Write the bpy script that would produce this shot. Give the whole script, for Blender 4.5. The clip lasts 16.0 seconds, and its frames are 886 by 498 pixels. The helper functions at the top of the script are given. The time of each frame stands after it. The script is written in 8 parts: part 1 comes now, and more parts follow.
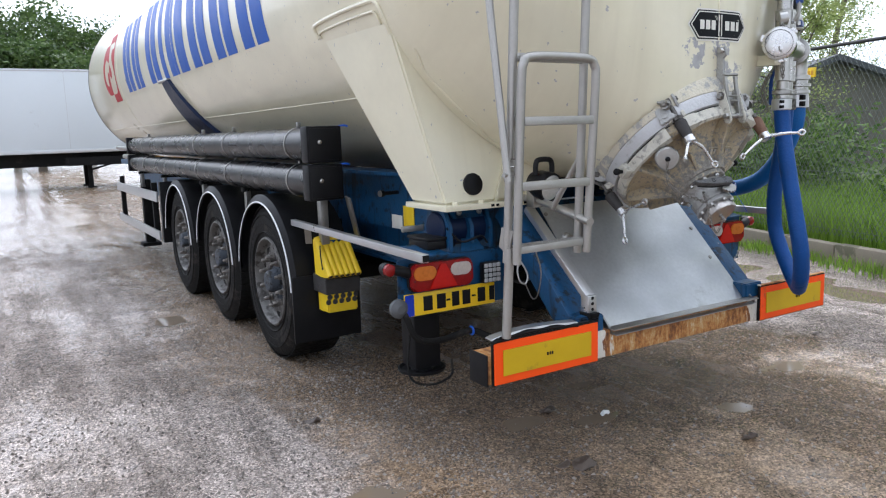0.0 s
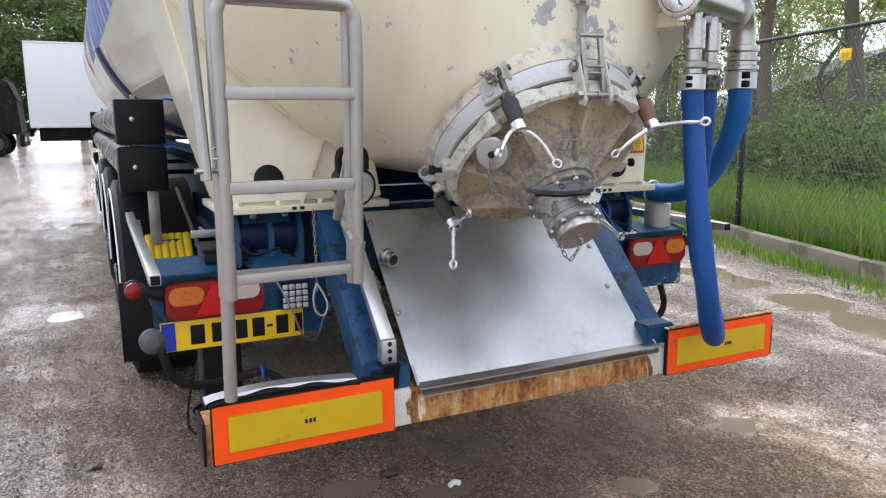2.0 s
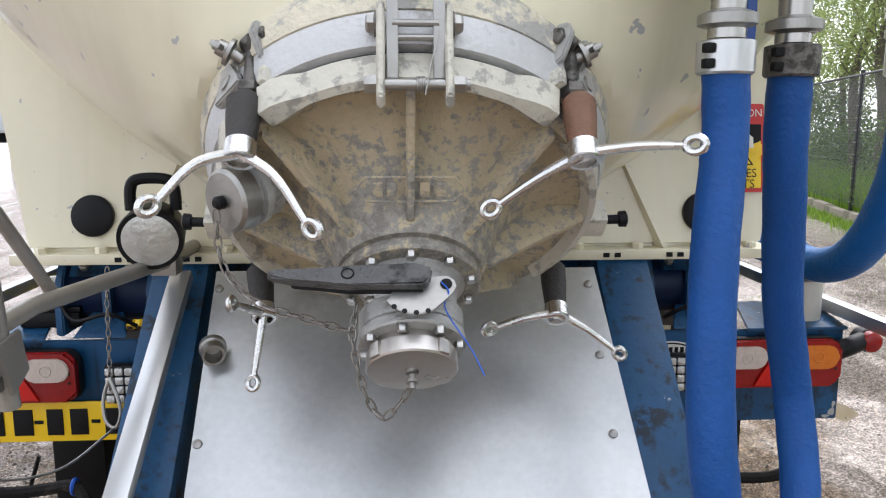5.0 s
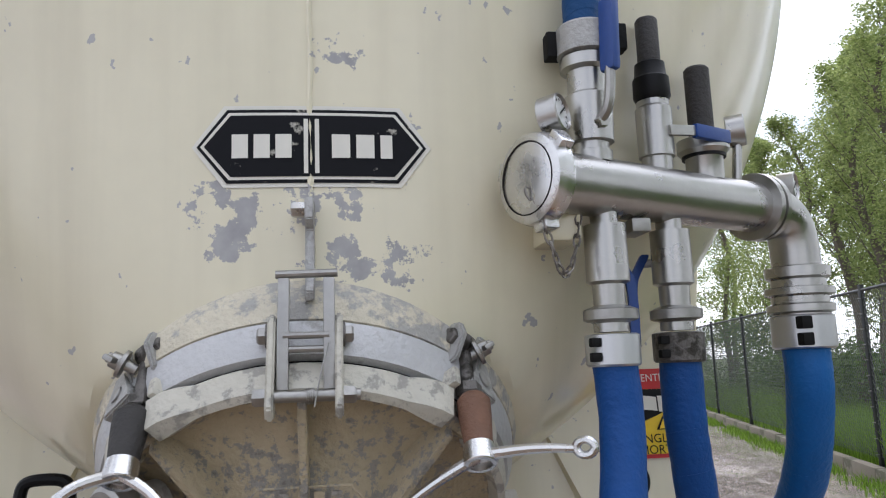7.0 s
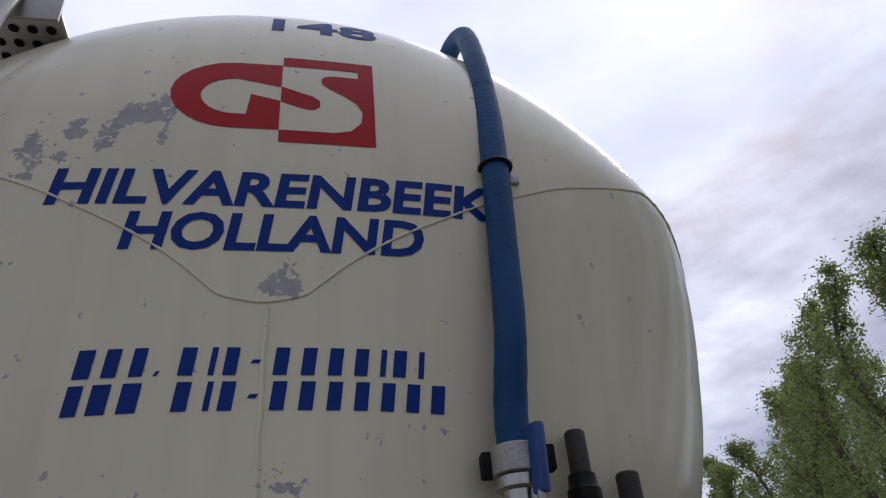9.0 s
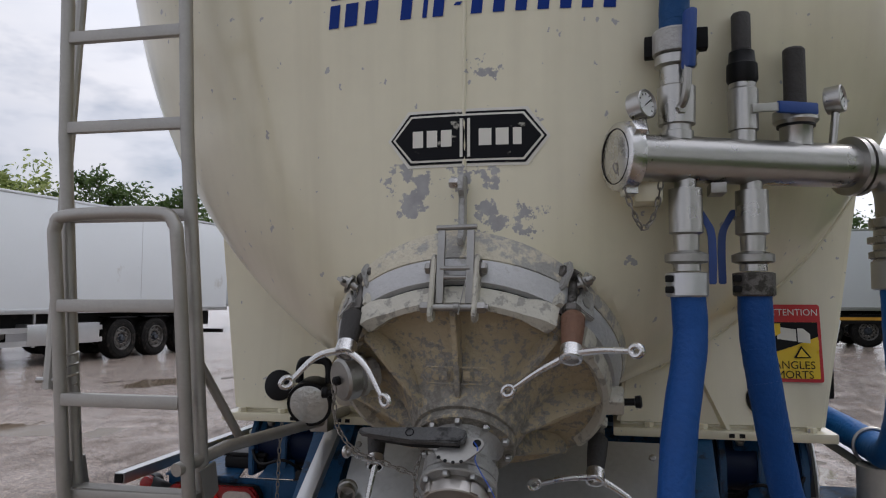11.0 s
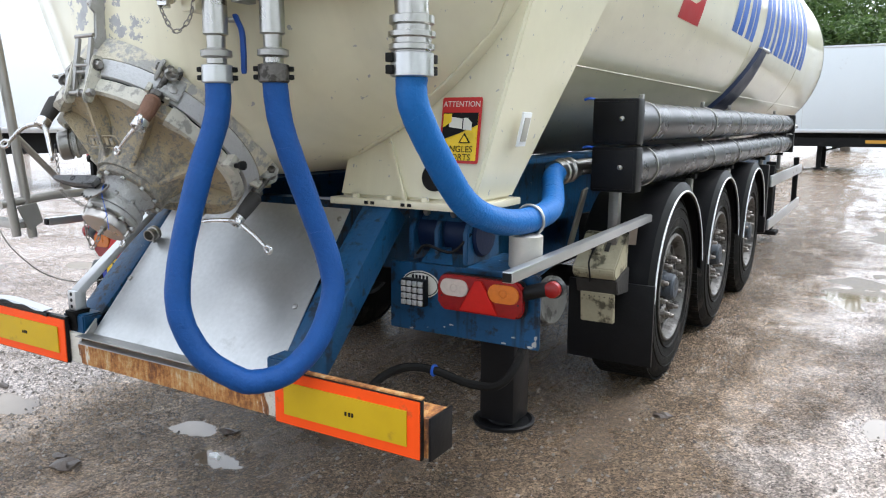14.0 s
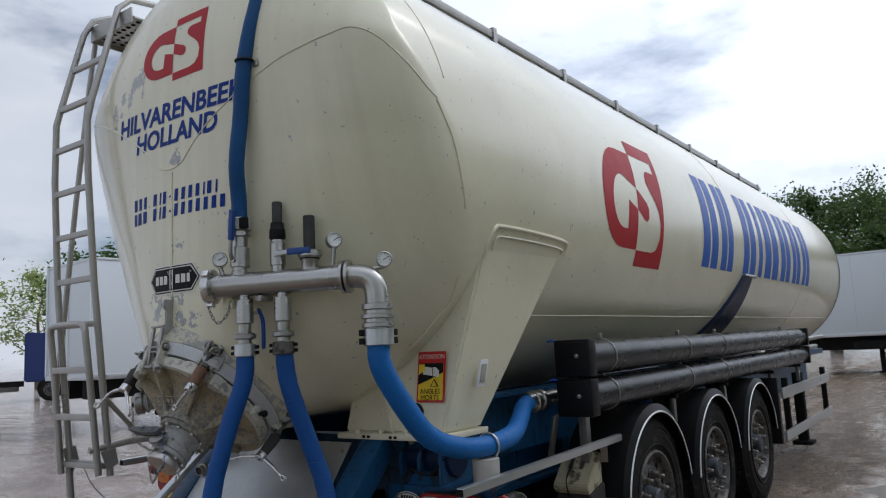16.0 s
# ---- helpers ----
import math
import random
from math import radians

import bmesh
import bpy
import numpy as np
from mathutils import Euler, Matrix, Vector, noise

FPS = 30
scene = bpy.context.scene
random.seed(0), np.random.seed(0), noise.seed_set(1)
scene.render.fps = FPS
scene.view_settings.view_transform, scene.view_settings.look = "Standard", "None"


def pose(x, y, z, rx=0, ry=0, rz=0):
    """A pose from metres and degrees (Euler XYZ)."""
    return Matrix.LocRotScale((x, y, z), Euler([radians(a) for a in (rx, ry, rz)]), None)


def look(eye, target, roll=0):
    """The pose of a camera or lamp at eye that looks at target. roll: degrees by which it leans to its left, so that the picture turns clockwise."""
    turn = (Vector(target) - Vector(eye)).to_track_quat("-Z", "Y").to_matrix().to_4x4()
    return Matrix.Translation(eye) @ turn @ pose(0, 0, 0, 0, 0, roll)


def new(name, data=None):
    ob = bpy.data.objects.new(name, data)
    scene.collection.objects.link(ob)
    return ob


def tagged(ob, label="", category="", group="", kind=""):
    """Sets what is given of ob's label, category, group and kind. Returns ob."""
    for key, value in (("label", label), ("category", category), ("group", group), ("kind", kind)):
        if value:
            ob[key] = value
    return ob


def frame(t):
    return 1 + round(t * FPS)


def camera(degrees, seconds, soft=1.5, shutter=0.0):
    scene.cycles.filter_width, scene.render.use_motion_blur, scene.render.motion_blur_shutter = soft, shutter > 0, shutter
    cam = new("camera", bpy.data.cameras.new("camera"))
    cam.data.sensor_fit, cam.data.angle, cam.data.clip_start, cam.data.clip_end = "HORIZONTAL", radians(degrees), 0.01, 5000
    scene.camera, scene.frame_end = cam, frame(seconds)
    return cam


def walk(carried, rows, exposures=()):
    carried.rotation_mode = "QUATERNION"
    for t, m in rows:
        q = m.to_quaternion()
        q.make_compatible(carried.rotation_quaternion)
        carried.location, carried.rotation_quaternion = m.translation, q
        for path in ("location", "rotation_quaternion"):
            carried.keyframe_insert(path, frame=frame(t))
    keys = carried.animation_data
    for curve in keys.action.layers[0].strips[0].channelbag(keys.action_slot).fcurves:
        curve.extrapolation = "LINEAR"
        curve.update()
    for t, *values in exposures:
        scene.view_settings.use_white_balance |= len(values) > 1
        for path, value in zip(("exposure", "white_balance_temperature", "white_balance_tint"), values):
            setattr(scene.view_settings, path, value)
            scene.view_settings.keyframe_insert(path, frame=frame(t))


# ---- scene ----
cam = camera(61.8, 16.0, soft=1.15)
PATH = [
    (0, (-2.828, -2.41, 1.513), (-1.802, -0.721, 1.202), -1.8),
    (0.5, (-2.518, -2.381, 1.518), (-1.543, -0.687, 1.097), -1.6),
    (1, (-2.18, -2.206, 1.507), (-1.256, -0.467, 1.154), -1.1),
    (1.5, (-1.846, -2.107, 1.5), (-0.951, -0.356, 1.135), -1.1),
    (2, (-1.431, -2.134, 1.479), (-0.568, -0.364, 1.13), -0.3),
    (2.5, (-1.087, -2.037, 1.437), (-0.26, -0.258, 1.052), -0.4),
    (3, (-0.75, -1.832, 1.439), (0.028, -0.066, 0.912), -0.3),
    (3.2, (-0.617, -1.779, 1.426), (0.115, -0.001, 0.874), -0.3),
    (5.5, (0.005, -1.303, 1.521), (0.037, 0.686, 1.311), 0.1),
    (6, (0.012, -1.316, 1.559), (0.028, 0.683, 1.495), -0.0),
    (6.5, (0.044, -1.336, 1.577), (0.089, 0.658, 1.732), -0.5),
    (7, (0.069, -1.352, 1.583), (0.326, 0.607, 1.89), -2.1),
    (7.5, (0.092, -1.37, 1.614), (0.44, 0.549, 2.057), -3.4),
    (8, (0.093, -1.393, 1.65), (0.481, 0.43, 2.375), -4.3),
    (8.5, (0.102, -1.434, 1.694), (0.467, 0.238, 2.729), -4.9),
    (8.7, (0.094, -1.455, 1.714), (0.465, 0.159, 2.834), -5.3),
    (10.8, (0.25, -1.842, 1.582), (-0.076, 0.11, 1.868), -0.5),
    (11, (0.338, -1.856, 1.562), (-0.095, 0.092, 1.699), 0.1),
    (11.5, (0.632, -1.9, 1.515), (-0.083, -0.035, 1.411), 0.4),
    (12, (0.893, -1.96, 1.49), (0.093, -0.138, 1.29), -0.0),
    (12.5, (1.19, -1.866, 1.469), (0.39, -0.058, 1.169), -0.0),
    (13, (1.56, -1.709, 1.455), (0.686, 0.051, 1.079), 0.8),
    (13.5, (1.915, -1.713, 1.417), (0.961, 0.003, 1.038), 0.4),
    (14, (2.251, -1.737, 1.454), (1.239, -0.045, 1.12), 0.3),
    (14.5, (2.612, -1.799, 1.454), (1.468, -0.171, 1.251), -0.2),
    (15, (2.868, -1.971, 1.484), (1.722, -0.334, 1.398), -0.6),
    (15.5, (3.015, -2.148, 1.515), (1.844, -0.527, 1.513), -2.2),
    (16, (3.058, -2.209, 1.57), (1.9, -0.6, 1.831), -2.9),
]
EXPOSURES = [(0, 0.31, 6100, 14), (0.5, 0.63, 6150, 14), (1, 0.66, 6200, 15), (2.0, 0.53, 6350, 15), (2.5, 0.45, 6400, 14), (3, 0.66, 6400, 12), (3.2, 0.66, 6400, 12), (5.5, 0.57, 6550, 15), (6, 0.48, 6650, 16), (6.5, 0.28, 6450, 16), (7, 0.06, 6300, 16), (7.5, -0.24, 6250, 17), (8, -0.73, 6150, 19), (8.5, -1.36, 6100, 21), (8.7, -1.42, 6100, 21), (10.8, -0.97, 6450, 18), (11, -0.80, 6500, 17), (11.5, -0.23, 6300, 16), (12, -0.14, 6450, 16), (12.5, 0.19, 6400, 14), (13, 0.59, 6300, 12), (14, 0.71, 6250, 11), (14.5, 0.43, 6300, 11), (15, 0.11, 6250, 11), (15.5, -0.33, 6250, 12), (16, -0.86, 6100, 13)]
walk(cam, [(t, look(eye, target, roll)) for t, eye, target, roll in PATH], EXPOSURES)

# ---- sky, sun ----
SUN_ELEVATION, SUN_TURN = 52.0, 35.0
_el, _az = radians(SUN_ELEVATION), radians(SUN_TURN)
world = bpy.data.worlds.new("world")
scene.world = world
world.use_nodes = True
wn = world.node_tree
wn.nodes.clear()


def sky_nodes():
    n, l = wn.nodes, wn.links
    out = n.new("ShaderNodeOutputWorld")
    sky = n.new("ShaderNodeTexSky")
    sky.sky_type = "NISHITA"
    sky.sun_disc = False
    sky.sun_elevation = radians(SUN_ELEVATION)
    sky.sun_rotation = radians(SUN_TURN)
    sky.air_density, sky.dust_density = 1.0, 2.0
    clear = n.new("ShaderNodeBackground")
    clear.inputs["Strength"].default_value = 0.15
    l.new(sky.outputs["Color"], clear.inputs["Color"])
    co = n.new("ShaderNodeTexCoord")
    mp = n.new("ShaderNodeMapping")
    mp.inputs["Scale"].default_value = (1.0, 1.0, 2.6)
    l.new(co.outputs["Generated"], mp.inputs["Vector"])
    big = n.new("ShaderNodeTexNoise")
    big.inputs["Scale"].default_value = 2.3
    big.inputs["Detail"].default_value = 7.0
    big.inputs["Roughness"].default_value = 0.58
    l.new(mp.outputs["Vector"], big.inputs["Vector"])
    cover = n.new("ShaderNodeValToRGB")
    cover.color_ramp.elements[0].position, cover.color_ramp.elements[1].position = 0.31, 0.50
    l.new(big.outputs["Fac"], cover.inputs["Fac"])
    soft = n.new("ShaderNodeTexNoise")
    soft.inputs["Scale"].default_value = 3.4
    soft.inputs["Detail"].default_value = 5.0
    l.new(mp.outputs["Vector"], soft.inputs["Vector"])
    tone = n.new("ShaderNodeValToRGB")
    e = tone.color_ramp.elements
    e[0].position, e[0].color = 0.34, (0.72, 0.795, 0.89, 1)
    e[1].position, e[1].color = 0.68, (0.93, 0.97, 1.0, 1)
    l.new(soft.outputs["Fac"], tone.inputs["Fac"])
    # the cloud cover shines brighter towards the hidden sun
    towards = n.new("ShaderNodeVectorMath")
    towards.operation = "DOT_PRODUCT"
    towards.inputs[1].default_value = (math.sin(_az) * math.cos(_el), math.cos(_az) * math.cos(_el), math.sin(_el))
    l.new(co.outputs["Generated"], towards.inputs[0])
    glow = n.new("ShaderNodeMapRange")
    glow.interpolation_type = "SMOOTHSTEP"
    glow.inputs["From Min"].default_value, glow.inputs["From Max"].default_value = 0.1, 1.05
    glow.inputs["To Min"].default_value, glow.inputs["To Max"].default_value = 1.35, 2.8
    l.new(towards.outputs["Value"], glow.inputs["Value"])
    cloud = n.new("ShaderNodeBackground")
    l.new(glow.outputs["Result"], cloud.inputs["Strength"])
    l.new(tone.outputs["Color"], cloud.inputs["Color"])
    mix = n.new("ShaderNodeMixShader")
    l.new(cover.outputs["Color"], mix.inputs[0])
    l.new(clear.outputs[0], mix.inputs[1])
    l.new(cloud.outputs[0], mix.inputs[2])
    l.new(mix.outputs[0], out.inputs["Surface"])


sky_nodes()
sun = new("sun", bpy.data.lights.new("sun", "SUN"))
sun.data.energy, sun.data.angle, sun.data.color = 1.2, radians(25), (1.0, 0.96, 0.9)
sun.matrix_world = look((0, 0, 30), (-math.sin(_az) * math.cos(_el) * 30, -math.cos(_az) * math.cos(_el) * 30, 30 - 30 * math.sin(_el)))


# ---- materials ----
def mat(name, col, rough=0.5, metal=0.0, var=0.12, scale=6.0, bump=0.08, bscale=70.0, dirt=None, amount=0.0, dscale=3.0,
        rvar=0.12, coat=0.0, per=0.0, spec=0.5):
    """Paint, metal or rubber: two scales of colour change, dirt in patches, fine relief."""
    m = bpy.data.materials.new(name)
    m.use_nodes = True
    n, l = m.node_tree.nodes, m.node_tree.links
    b = n["Principled BSDF"]
    co = n.new("ShaderNodeTexCoord")
    big, fine = n.new("ShaderNodeTexNoise"), n.new("ShaderNodeTexNoise")
    for t, s, d in ((big, scale, 5.0), (fine, bscale, 4.0)):
        t.inputs["Scale"].default_value, t.inputs["Detail"].default_value = s, d
        l.new(co.outputs["Object"], t.inputs["Vector"])
    hsv = n.new("ShaderNodeMix")
    hsv.data_type = "RGBA"
    lo = [max(0.0, c * (1 - var)) for c in col]
    hi = [min(1.0, c * (1 + var)) for c in col]
    hsv.inputs["A"].default_value, hsv.inputs["B"].default_value = (*lo, 1), (*hi, 1)
    add = n.new("ShaderNodeMath")
    add.operation = "MULTIPLY_ADD"
    add.inputs[1].default_value, add.inputs[2].default_value = 0.35, 0.32
    l.new(fine.outputs["Fac"], add.inputs[0])
    mid = n.new("ShaderNodeMath")
    mid.operation = "MULTIPLY"
    l.new(add.outputs[0], mid.inputs[0])
    twice = n.new("ShaderNodeMath")
    twice.operation = "MULTIPLY"
    twice.inputs[1].default_value = 2.0
    l.new(big.outputs["Fac"], twice.inputs[0])
    l.new(twice.outputs[0], mid.inputs[1])
    l.new(mid.outputs[0], hsv.inputs["Factor"])
    colour = hsv.outputs["Result"]
    if per:
        info = n.new("ShaderNodeObjectInfo")
        rnd = n.new("ShaderNodeMapRange")
        rnd.inputs["To Min"].default_value, rnd.inputs["To Max"].default_value = 1 - per, 1 + per
        l.new(info.outputs["Random"], rnd.inputs["Value"])
        mul = n.new("ShaderNodeVectorMath")
        mul.operation = "SCALE"
        l.new(colour, mul.inputs[0])
        l.new(rnd.outputs["Result"], mul.inputs["Scale"])
        colour = mul.outputs[0]
    if dirt:
        dn = n.new("ShaderNodeTexNoise")
        dn.inputs["Scale"].default_value, dn.inputs["Detail"].default_value, dn.inputs["Roughness"].default_value = dscale, 9.0, 0.65
        l.new(co.outputs["Object"], dn.inputs["Vector"])
        ramp = n.new("ShaderNodeValToRGB")
        edge = 0.68 - 0.36 * amount
        ramp.color_ramp.elements[0].position, ramp.color_ramp.elements[1].position = edge, edge + 0.07
        l.new(dn.outputs["Fac"], ramp.inputs["Fac"])
        mx = n.new("ShaderNodeMix")
        mx.data_type = "RGBA"
        mx.inputs["B"].default_value = (*dirt, 1)
        l.new(ramp.outputs["Color"], mx.inputs["Factor"])
        l.new(colour, mx.inputs["A"])
        colour = mx.outputs["Result"]
    l.new(colour, b.inputs["Base Color"])
    rr = n.new("ShaderNodeMapRange")
    rr.inputs["To Min"].default_value, rr.inputs["To Max"].default_value = max(0.02, rough - rvar), min(1.0, rough + rvar)
    l.new(big.outputs["Fac"], rr.inputs["Value"])
    l.new(rr.outputs["Result"], b.inputs["Roughness"])
    b.inputs["Metallic"].default_value = metal
    b.inputs["Coat Weight"].default_value = coat
    b.inputs["Coat Roughness"].default_value = 0.12
    b.inputs["Specular IOR Level"].default_value = spec
    if bump:
        bp = n.new("ShaderNodeBump")
        bp.inputs["Strength"].default_value, bp.inputs["Distance"].default_value = bump, 0.01
        l.new(fine.outputs["Fac"], bp.inputs["Height"])
        l.new(bp.outputs["Normal"], b.inputs["Normal"])
    return m


# where the tank paint has flaked: x, z, reach, strength
FLAKED = ((-0.30, 2.996, 0.13, 0.2), (-0.367, 2.914, 0.08, 0.17), (-0.522, 2.847, 0.12, 0.18), (-0.443, 2.921, 0.07, 0.14), (-0.242, 2.905, 0.05, 0.15), (0.044, 2.535, 0.09, 0.21), (0.506, 2.793, 0.06, 0.18),
          (0.045, 2.111, 0.05, 0.18), (0.093, 2.091, 0.05, 0.17), (-0.112, 1.824, 0.11, 0.2), (-0.185, 1.857, 0.05, 0.17), (-0.004, 1.833, 0.07, 0.17), (0.078, 1.856, 0.07, 0.19), (0.059, 1.769, 0.08, 0.17),
          (0.09, 1.732, 0.06, 0.18), (0.158, 1.736, 0.09, 0.19), (0.198, 1.688, 0.05, 0.19), (0.237, 1.645, 0.07, 0.2), (-0.482, 1.991, 0.05, 0.14), (0.02, 1.70, 0.12, 0.14), (0.33, 1.55, 0.1, 0.15))


def tank_paint():
    """Cream paint, flaked to bare grey metal in patches round the outlet and the badge, with fine dark specks."""
    m = mat("tank_paint", (0.73, 0.68, 0.505), 0.3, 0, 0.085, 1.6, 0.02, 25.0, rvar=0.06, coat=0.55)
    n, l = m.node_tree.nodes, m.node_tree.links
    b = n["Principled BSDF"]
    colour = b.inputs["Base Color"].links[0].from_socket
    co = n.new("ShaderNodeTexCoord")
    flake = n.new("ShaderNodeTexNoise")
    flake.inputs["Scale"].default_value, flake.inputs["Detail"].default_value, flake.inputs["Roughness"].default_value = 19.0, 10.0, 0.66
    l.new(co.outputs["Object"], flake.inputs["Vector"])
    patches = None
    for x, z, r, push in FLAKED:
        far = n.new("ShaderNodeVectorMath")
        far.operation = "DISTANCE"
        far.inputs[1].default_value = (x, -0.16, z)
        l.new(co.outputs["Object"], far.inputs[0])
        near = n.new("ShaderNodeMapRange")
        near.inputs["From Min"].default_value, near.inputs["From Max"].default_value = r * 0.25, r
        near.inputs["To Min"].default_value, near.inputs["To Max"].default_value = push, -0.10
        l.new(far.outputs["Value"], near.inputs["Value"])
        if patches is None:
            patches = near.outputs["Result"]
        else:
            most = n.new("ShaderNodeMath")
            most.operation = "MAXIMUM"
            l.new(patches, most.inputs[0])
            l.new(near.outputs["Result"], most.inputs[1])
            patches = most.outputs[0]
    addn = n.new("ShaderNodeMath")
    l.new(flake.outputs["Fac"], addn.inputs[0])
    l.new(patches, addn.inputs[1])
    ramp = n.new("ShaderNodeValToRGB")
    ramp.color_ramp.elements[0].position, ramp.color_ramp.elements[1].position = 0.63, 0.645
    l.new(addn.outputs[0], ramp.inputs["Fac"])
    speck = n.new("ShaderNodeTexNoise")
    speck.inputs["Scale"].default_value, speck.inputs["Detail"].default_value = 30.0, 3.0
    l.new(co.outputs["Object"], speck.inputs["Vector"])
    sr = n.new("ShaderNodeValToRGB")
    sr.color_ramp.elements[0].position, sr.color_ramp.elements[1].position = 0.70, 0.715
    l.new(speck.outputs["Fac"], sr.inputs["Fac"])
    either = n.new("ShaderNodeMath")
    either.operation = "MAXIMUM"
    l.new(ramp.outputs["Color"], either.inputs[0])
    l.new(sr.outputs["Color"], either.inputs[1])
    # rain streaks running down
    mp = n.new("ShaderNodeMapping")
    mp.inputs["Scale"].default_value = (9.0, 1.5, 0.5)
    l.new(co.outputs["Object"], mp.inputs["Vector"])
    st = n.new("ShaderNodeTexNoise")
    st.inputs["Scale"].default_value, st.inputs["Detail"].default_value = 1.6, 6.0
    l.new(mp.outputs["Vector"], st.inputs["Vector"])
    stm = n.new("ShaderNodeMapRange")
    stm.inputs["From Min"].default_value, stm.inputs["From Max"].default_value = 0.45, 0.75
    stm.inputs["To Min"].default_value, stm.inputs["To Max"].default_value = 0.0, 0.45
    l.new(st.outputs["Fac"], stm.inputs["Value"])
    mx0 = n.new("ShaderNodeMix")
    mx0.data_type = "RGBA"
    mx0.inputs["B"].default_value = (0.60, 0.55, 0.40, 1)
    l.new(stm.outputs["Result"], mx0.inputs["Factor"])
    l.new(colour, mx0.inputs["A"])
    mx = n.new("ShaderNodeMix")
    mx.data_type = "RGBA"
    tone = n.new("ShaderNodeMix")
    tone.data_type = "RGBA"
    tone.inputs["A"].default_value, tone.inputs["B"].default_value = (0.22, 0.215, 0.22, 1), (0.46, 0.45, 0.44, 1)
    l.new(speck.outputs["Fac"], tone.inputs["Factor"])
    l.new(tone.outputs["Result"], mx.inputs["B"])
    l.new(either.outputs[0], mx.inputs["Factor"])
    l.new(mx0.outputs["Result"], mx.inputs["A"])
    l.new(mx.outputs["Result"], b.inputs["Base Color"])
    return m


def ground_material():
    """Wet compacted gravel and mud: brown and grey patches, smooth wet films, small stones."""
    m = bpy.data.materials.new("wet_gravel")
    m.use_nodes = True
    n, l = m.node_tree.nodes, m.node_tree.links
    b = n["Principled BSDF"]
    co = n.new("ShaderNodeTexCoord")

    def noise_at(s, d=6.0, r=0.6):
        t = n.new("ShaderNodeTexNoise")
        t.inputs["Scale"].default_value, t.inputs["Detail"].default_value, t.inputs["Roughness"].default_value = s, d, r
        l.new(co.outputs["Object"], t.inputs["Vector"])
        return t

    def ramp(src, *stops):
        r = n.new("ShaderNodeValToRGB")
        e = r.color_ramp.elements
        while len(e) < len(stops):
            e.new(0.5)
        for k, (p, c) in zip(e, stops):
            k.position, k.color = p, (*c, 1)
        l.new(src, r.inputs["Fac"])
        return r.outputs["Color"]

    def mixed(f, a, bb, kind="MIX"):
        x = n.new("ShaderNodeMix")
        x.data_type, x.blend_type = "RGBA", kind
        if isinstance(f, float):
            x.inputs["Factor"].default_value = f
        else:
            l.new(f, x.inputs["Factor"])
        l.new(a, x.inputs["A"])
        l.new(bb, x.inputs["B"])
        return x.outputs["Result"]

    def calc(kind, a, bb, c=None):
        x = n.new("ShaderNodeMath")
        x.operation = kind
        for k, v in enumerate((a, bb, c)):
            if v is None:
                continue
            if isinstance(v, (int, float)):
                x.inputs[k].default_value = v
            else:
                l.new(v, x.inputs[k])
        return x.outputs[0]

    def span(src, a0, a1, b0, b1):
        x = n.new("ShaderNodeMapRange")
        x.interpolation_type = "SMOOTHSTEP"
        x.inputs["From Min"].default_value, x.inputs["From Max"].default_value = a0, a1
        x.inputs["To Min"].default_value, x.inputs["To Max"].default_value = b0, b1
        l.new(src, x.inputs["Value"])
        return x.outputs["Result"]

    def cells(sc, feature="F1"):
        v = n.new("ShaderNodeTexVoronoi")
        v.feature = feature
        v.inputs["Scale"].default_value = sc
        l.new(warp, v.inputs["Vector"])
        return v

    soft = noise_at(9.0, 3.0)
    wv = n.new("ShaderNodeVectorMath")
    wv.operation = "MULTIPLY_ADD"
    l.new(soft.outputs["Color"], wv.inputs[0])
    wv.inputs[1].default_value = (0.03, 0.03, 0.0)
    l.new(co.outputs["Object"], wv.inputs[2])
    warp = wv.outputs[0]
    xyz = n.new("ShaderNodeSeparateXYZ")
    l.new(co.outputs["Object"], xyz.inputs[0])
    # tyre lanes run along the yard: long soft streaks
    lane = n.new("ShaderNodeMapping")
    lane.inputs["Rotation"].default_value = (0, 0, radians(-14))
    lane.inputs["Scale"].default_value = (2.6, 0.35, 1.0)
    l.new(co.outputs["Object"], lane.inputs["Vector"])
    lanes = n.new("ShaderNodeTexNoise")
    lanes.inputs["Scale"].default_value, lanes.inputs["Detail"].default_value, lanes.inputs["Roughness"].default_value = 1.5, 7.0, 0.66
    l.new(lane.outputs["Vector"], lanes.inputs["Vector"])
    patch = noise_at(0.5, 6.0)
    mid = noise_at(5.0, 9.0, 0.72)
    lump = noise_at(17.0, 6.0, 0.68)
    grit = noise_at(130.0, 4.0, 0.78)
    big, small = cells(40.0), cells(110.0)
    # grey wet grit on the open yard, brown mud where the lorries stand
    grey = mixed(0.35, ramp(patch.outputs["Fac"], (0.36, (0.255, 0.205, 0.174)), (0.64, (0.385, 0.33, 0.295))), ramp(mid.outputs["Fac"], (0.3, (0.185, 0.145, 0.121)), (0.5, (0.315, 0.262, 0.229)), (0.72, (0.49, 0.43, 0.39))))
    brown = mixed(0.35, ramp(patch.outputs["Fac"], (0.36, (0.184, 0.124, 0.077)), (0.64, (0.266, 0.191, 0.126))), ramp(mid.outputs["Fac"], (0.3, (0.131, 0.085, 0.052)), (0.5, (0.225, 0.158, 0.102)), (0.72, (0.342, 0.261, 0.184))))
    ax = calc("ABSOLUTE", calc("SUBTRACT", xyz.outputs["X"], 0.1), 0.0)
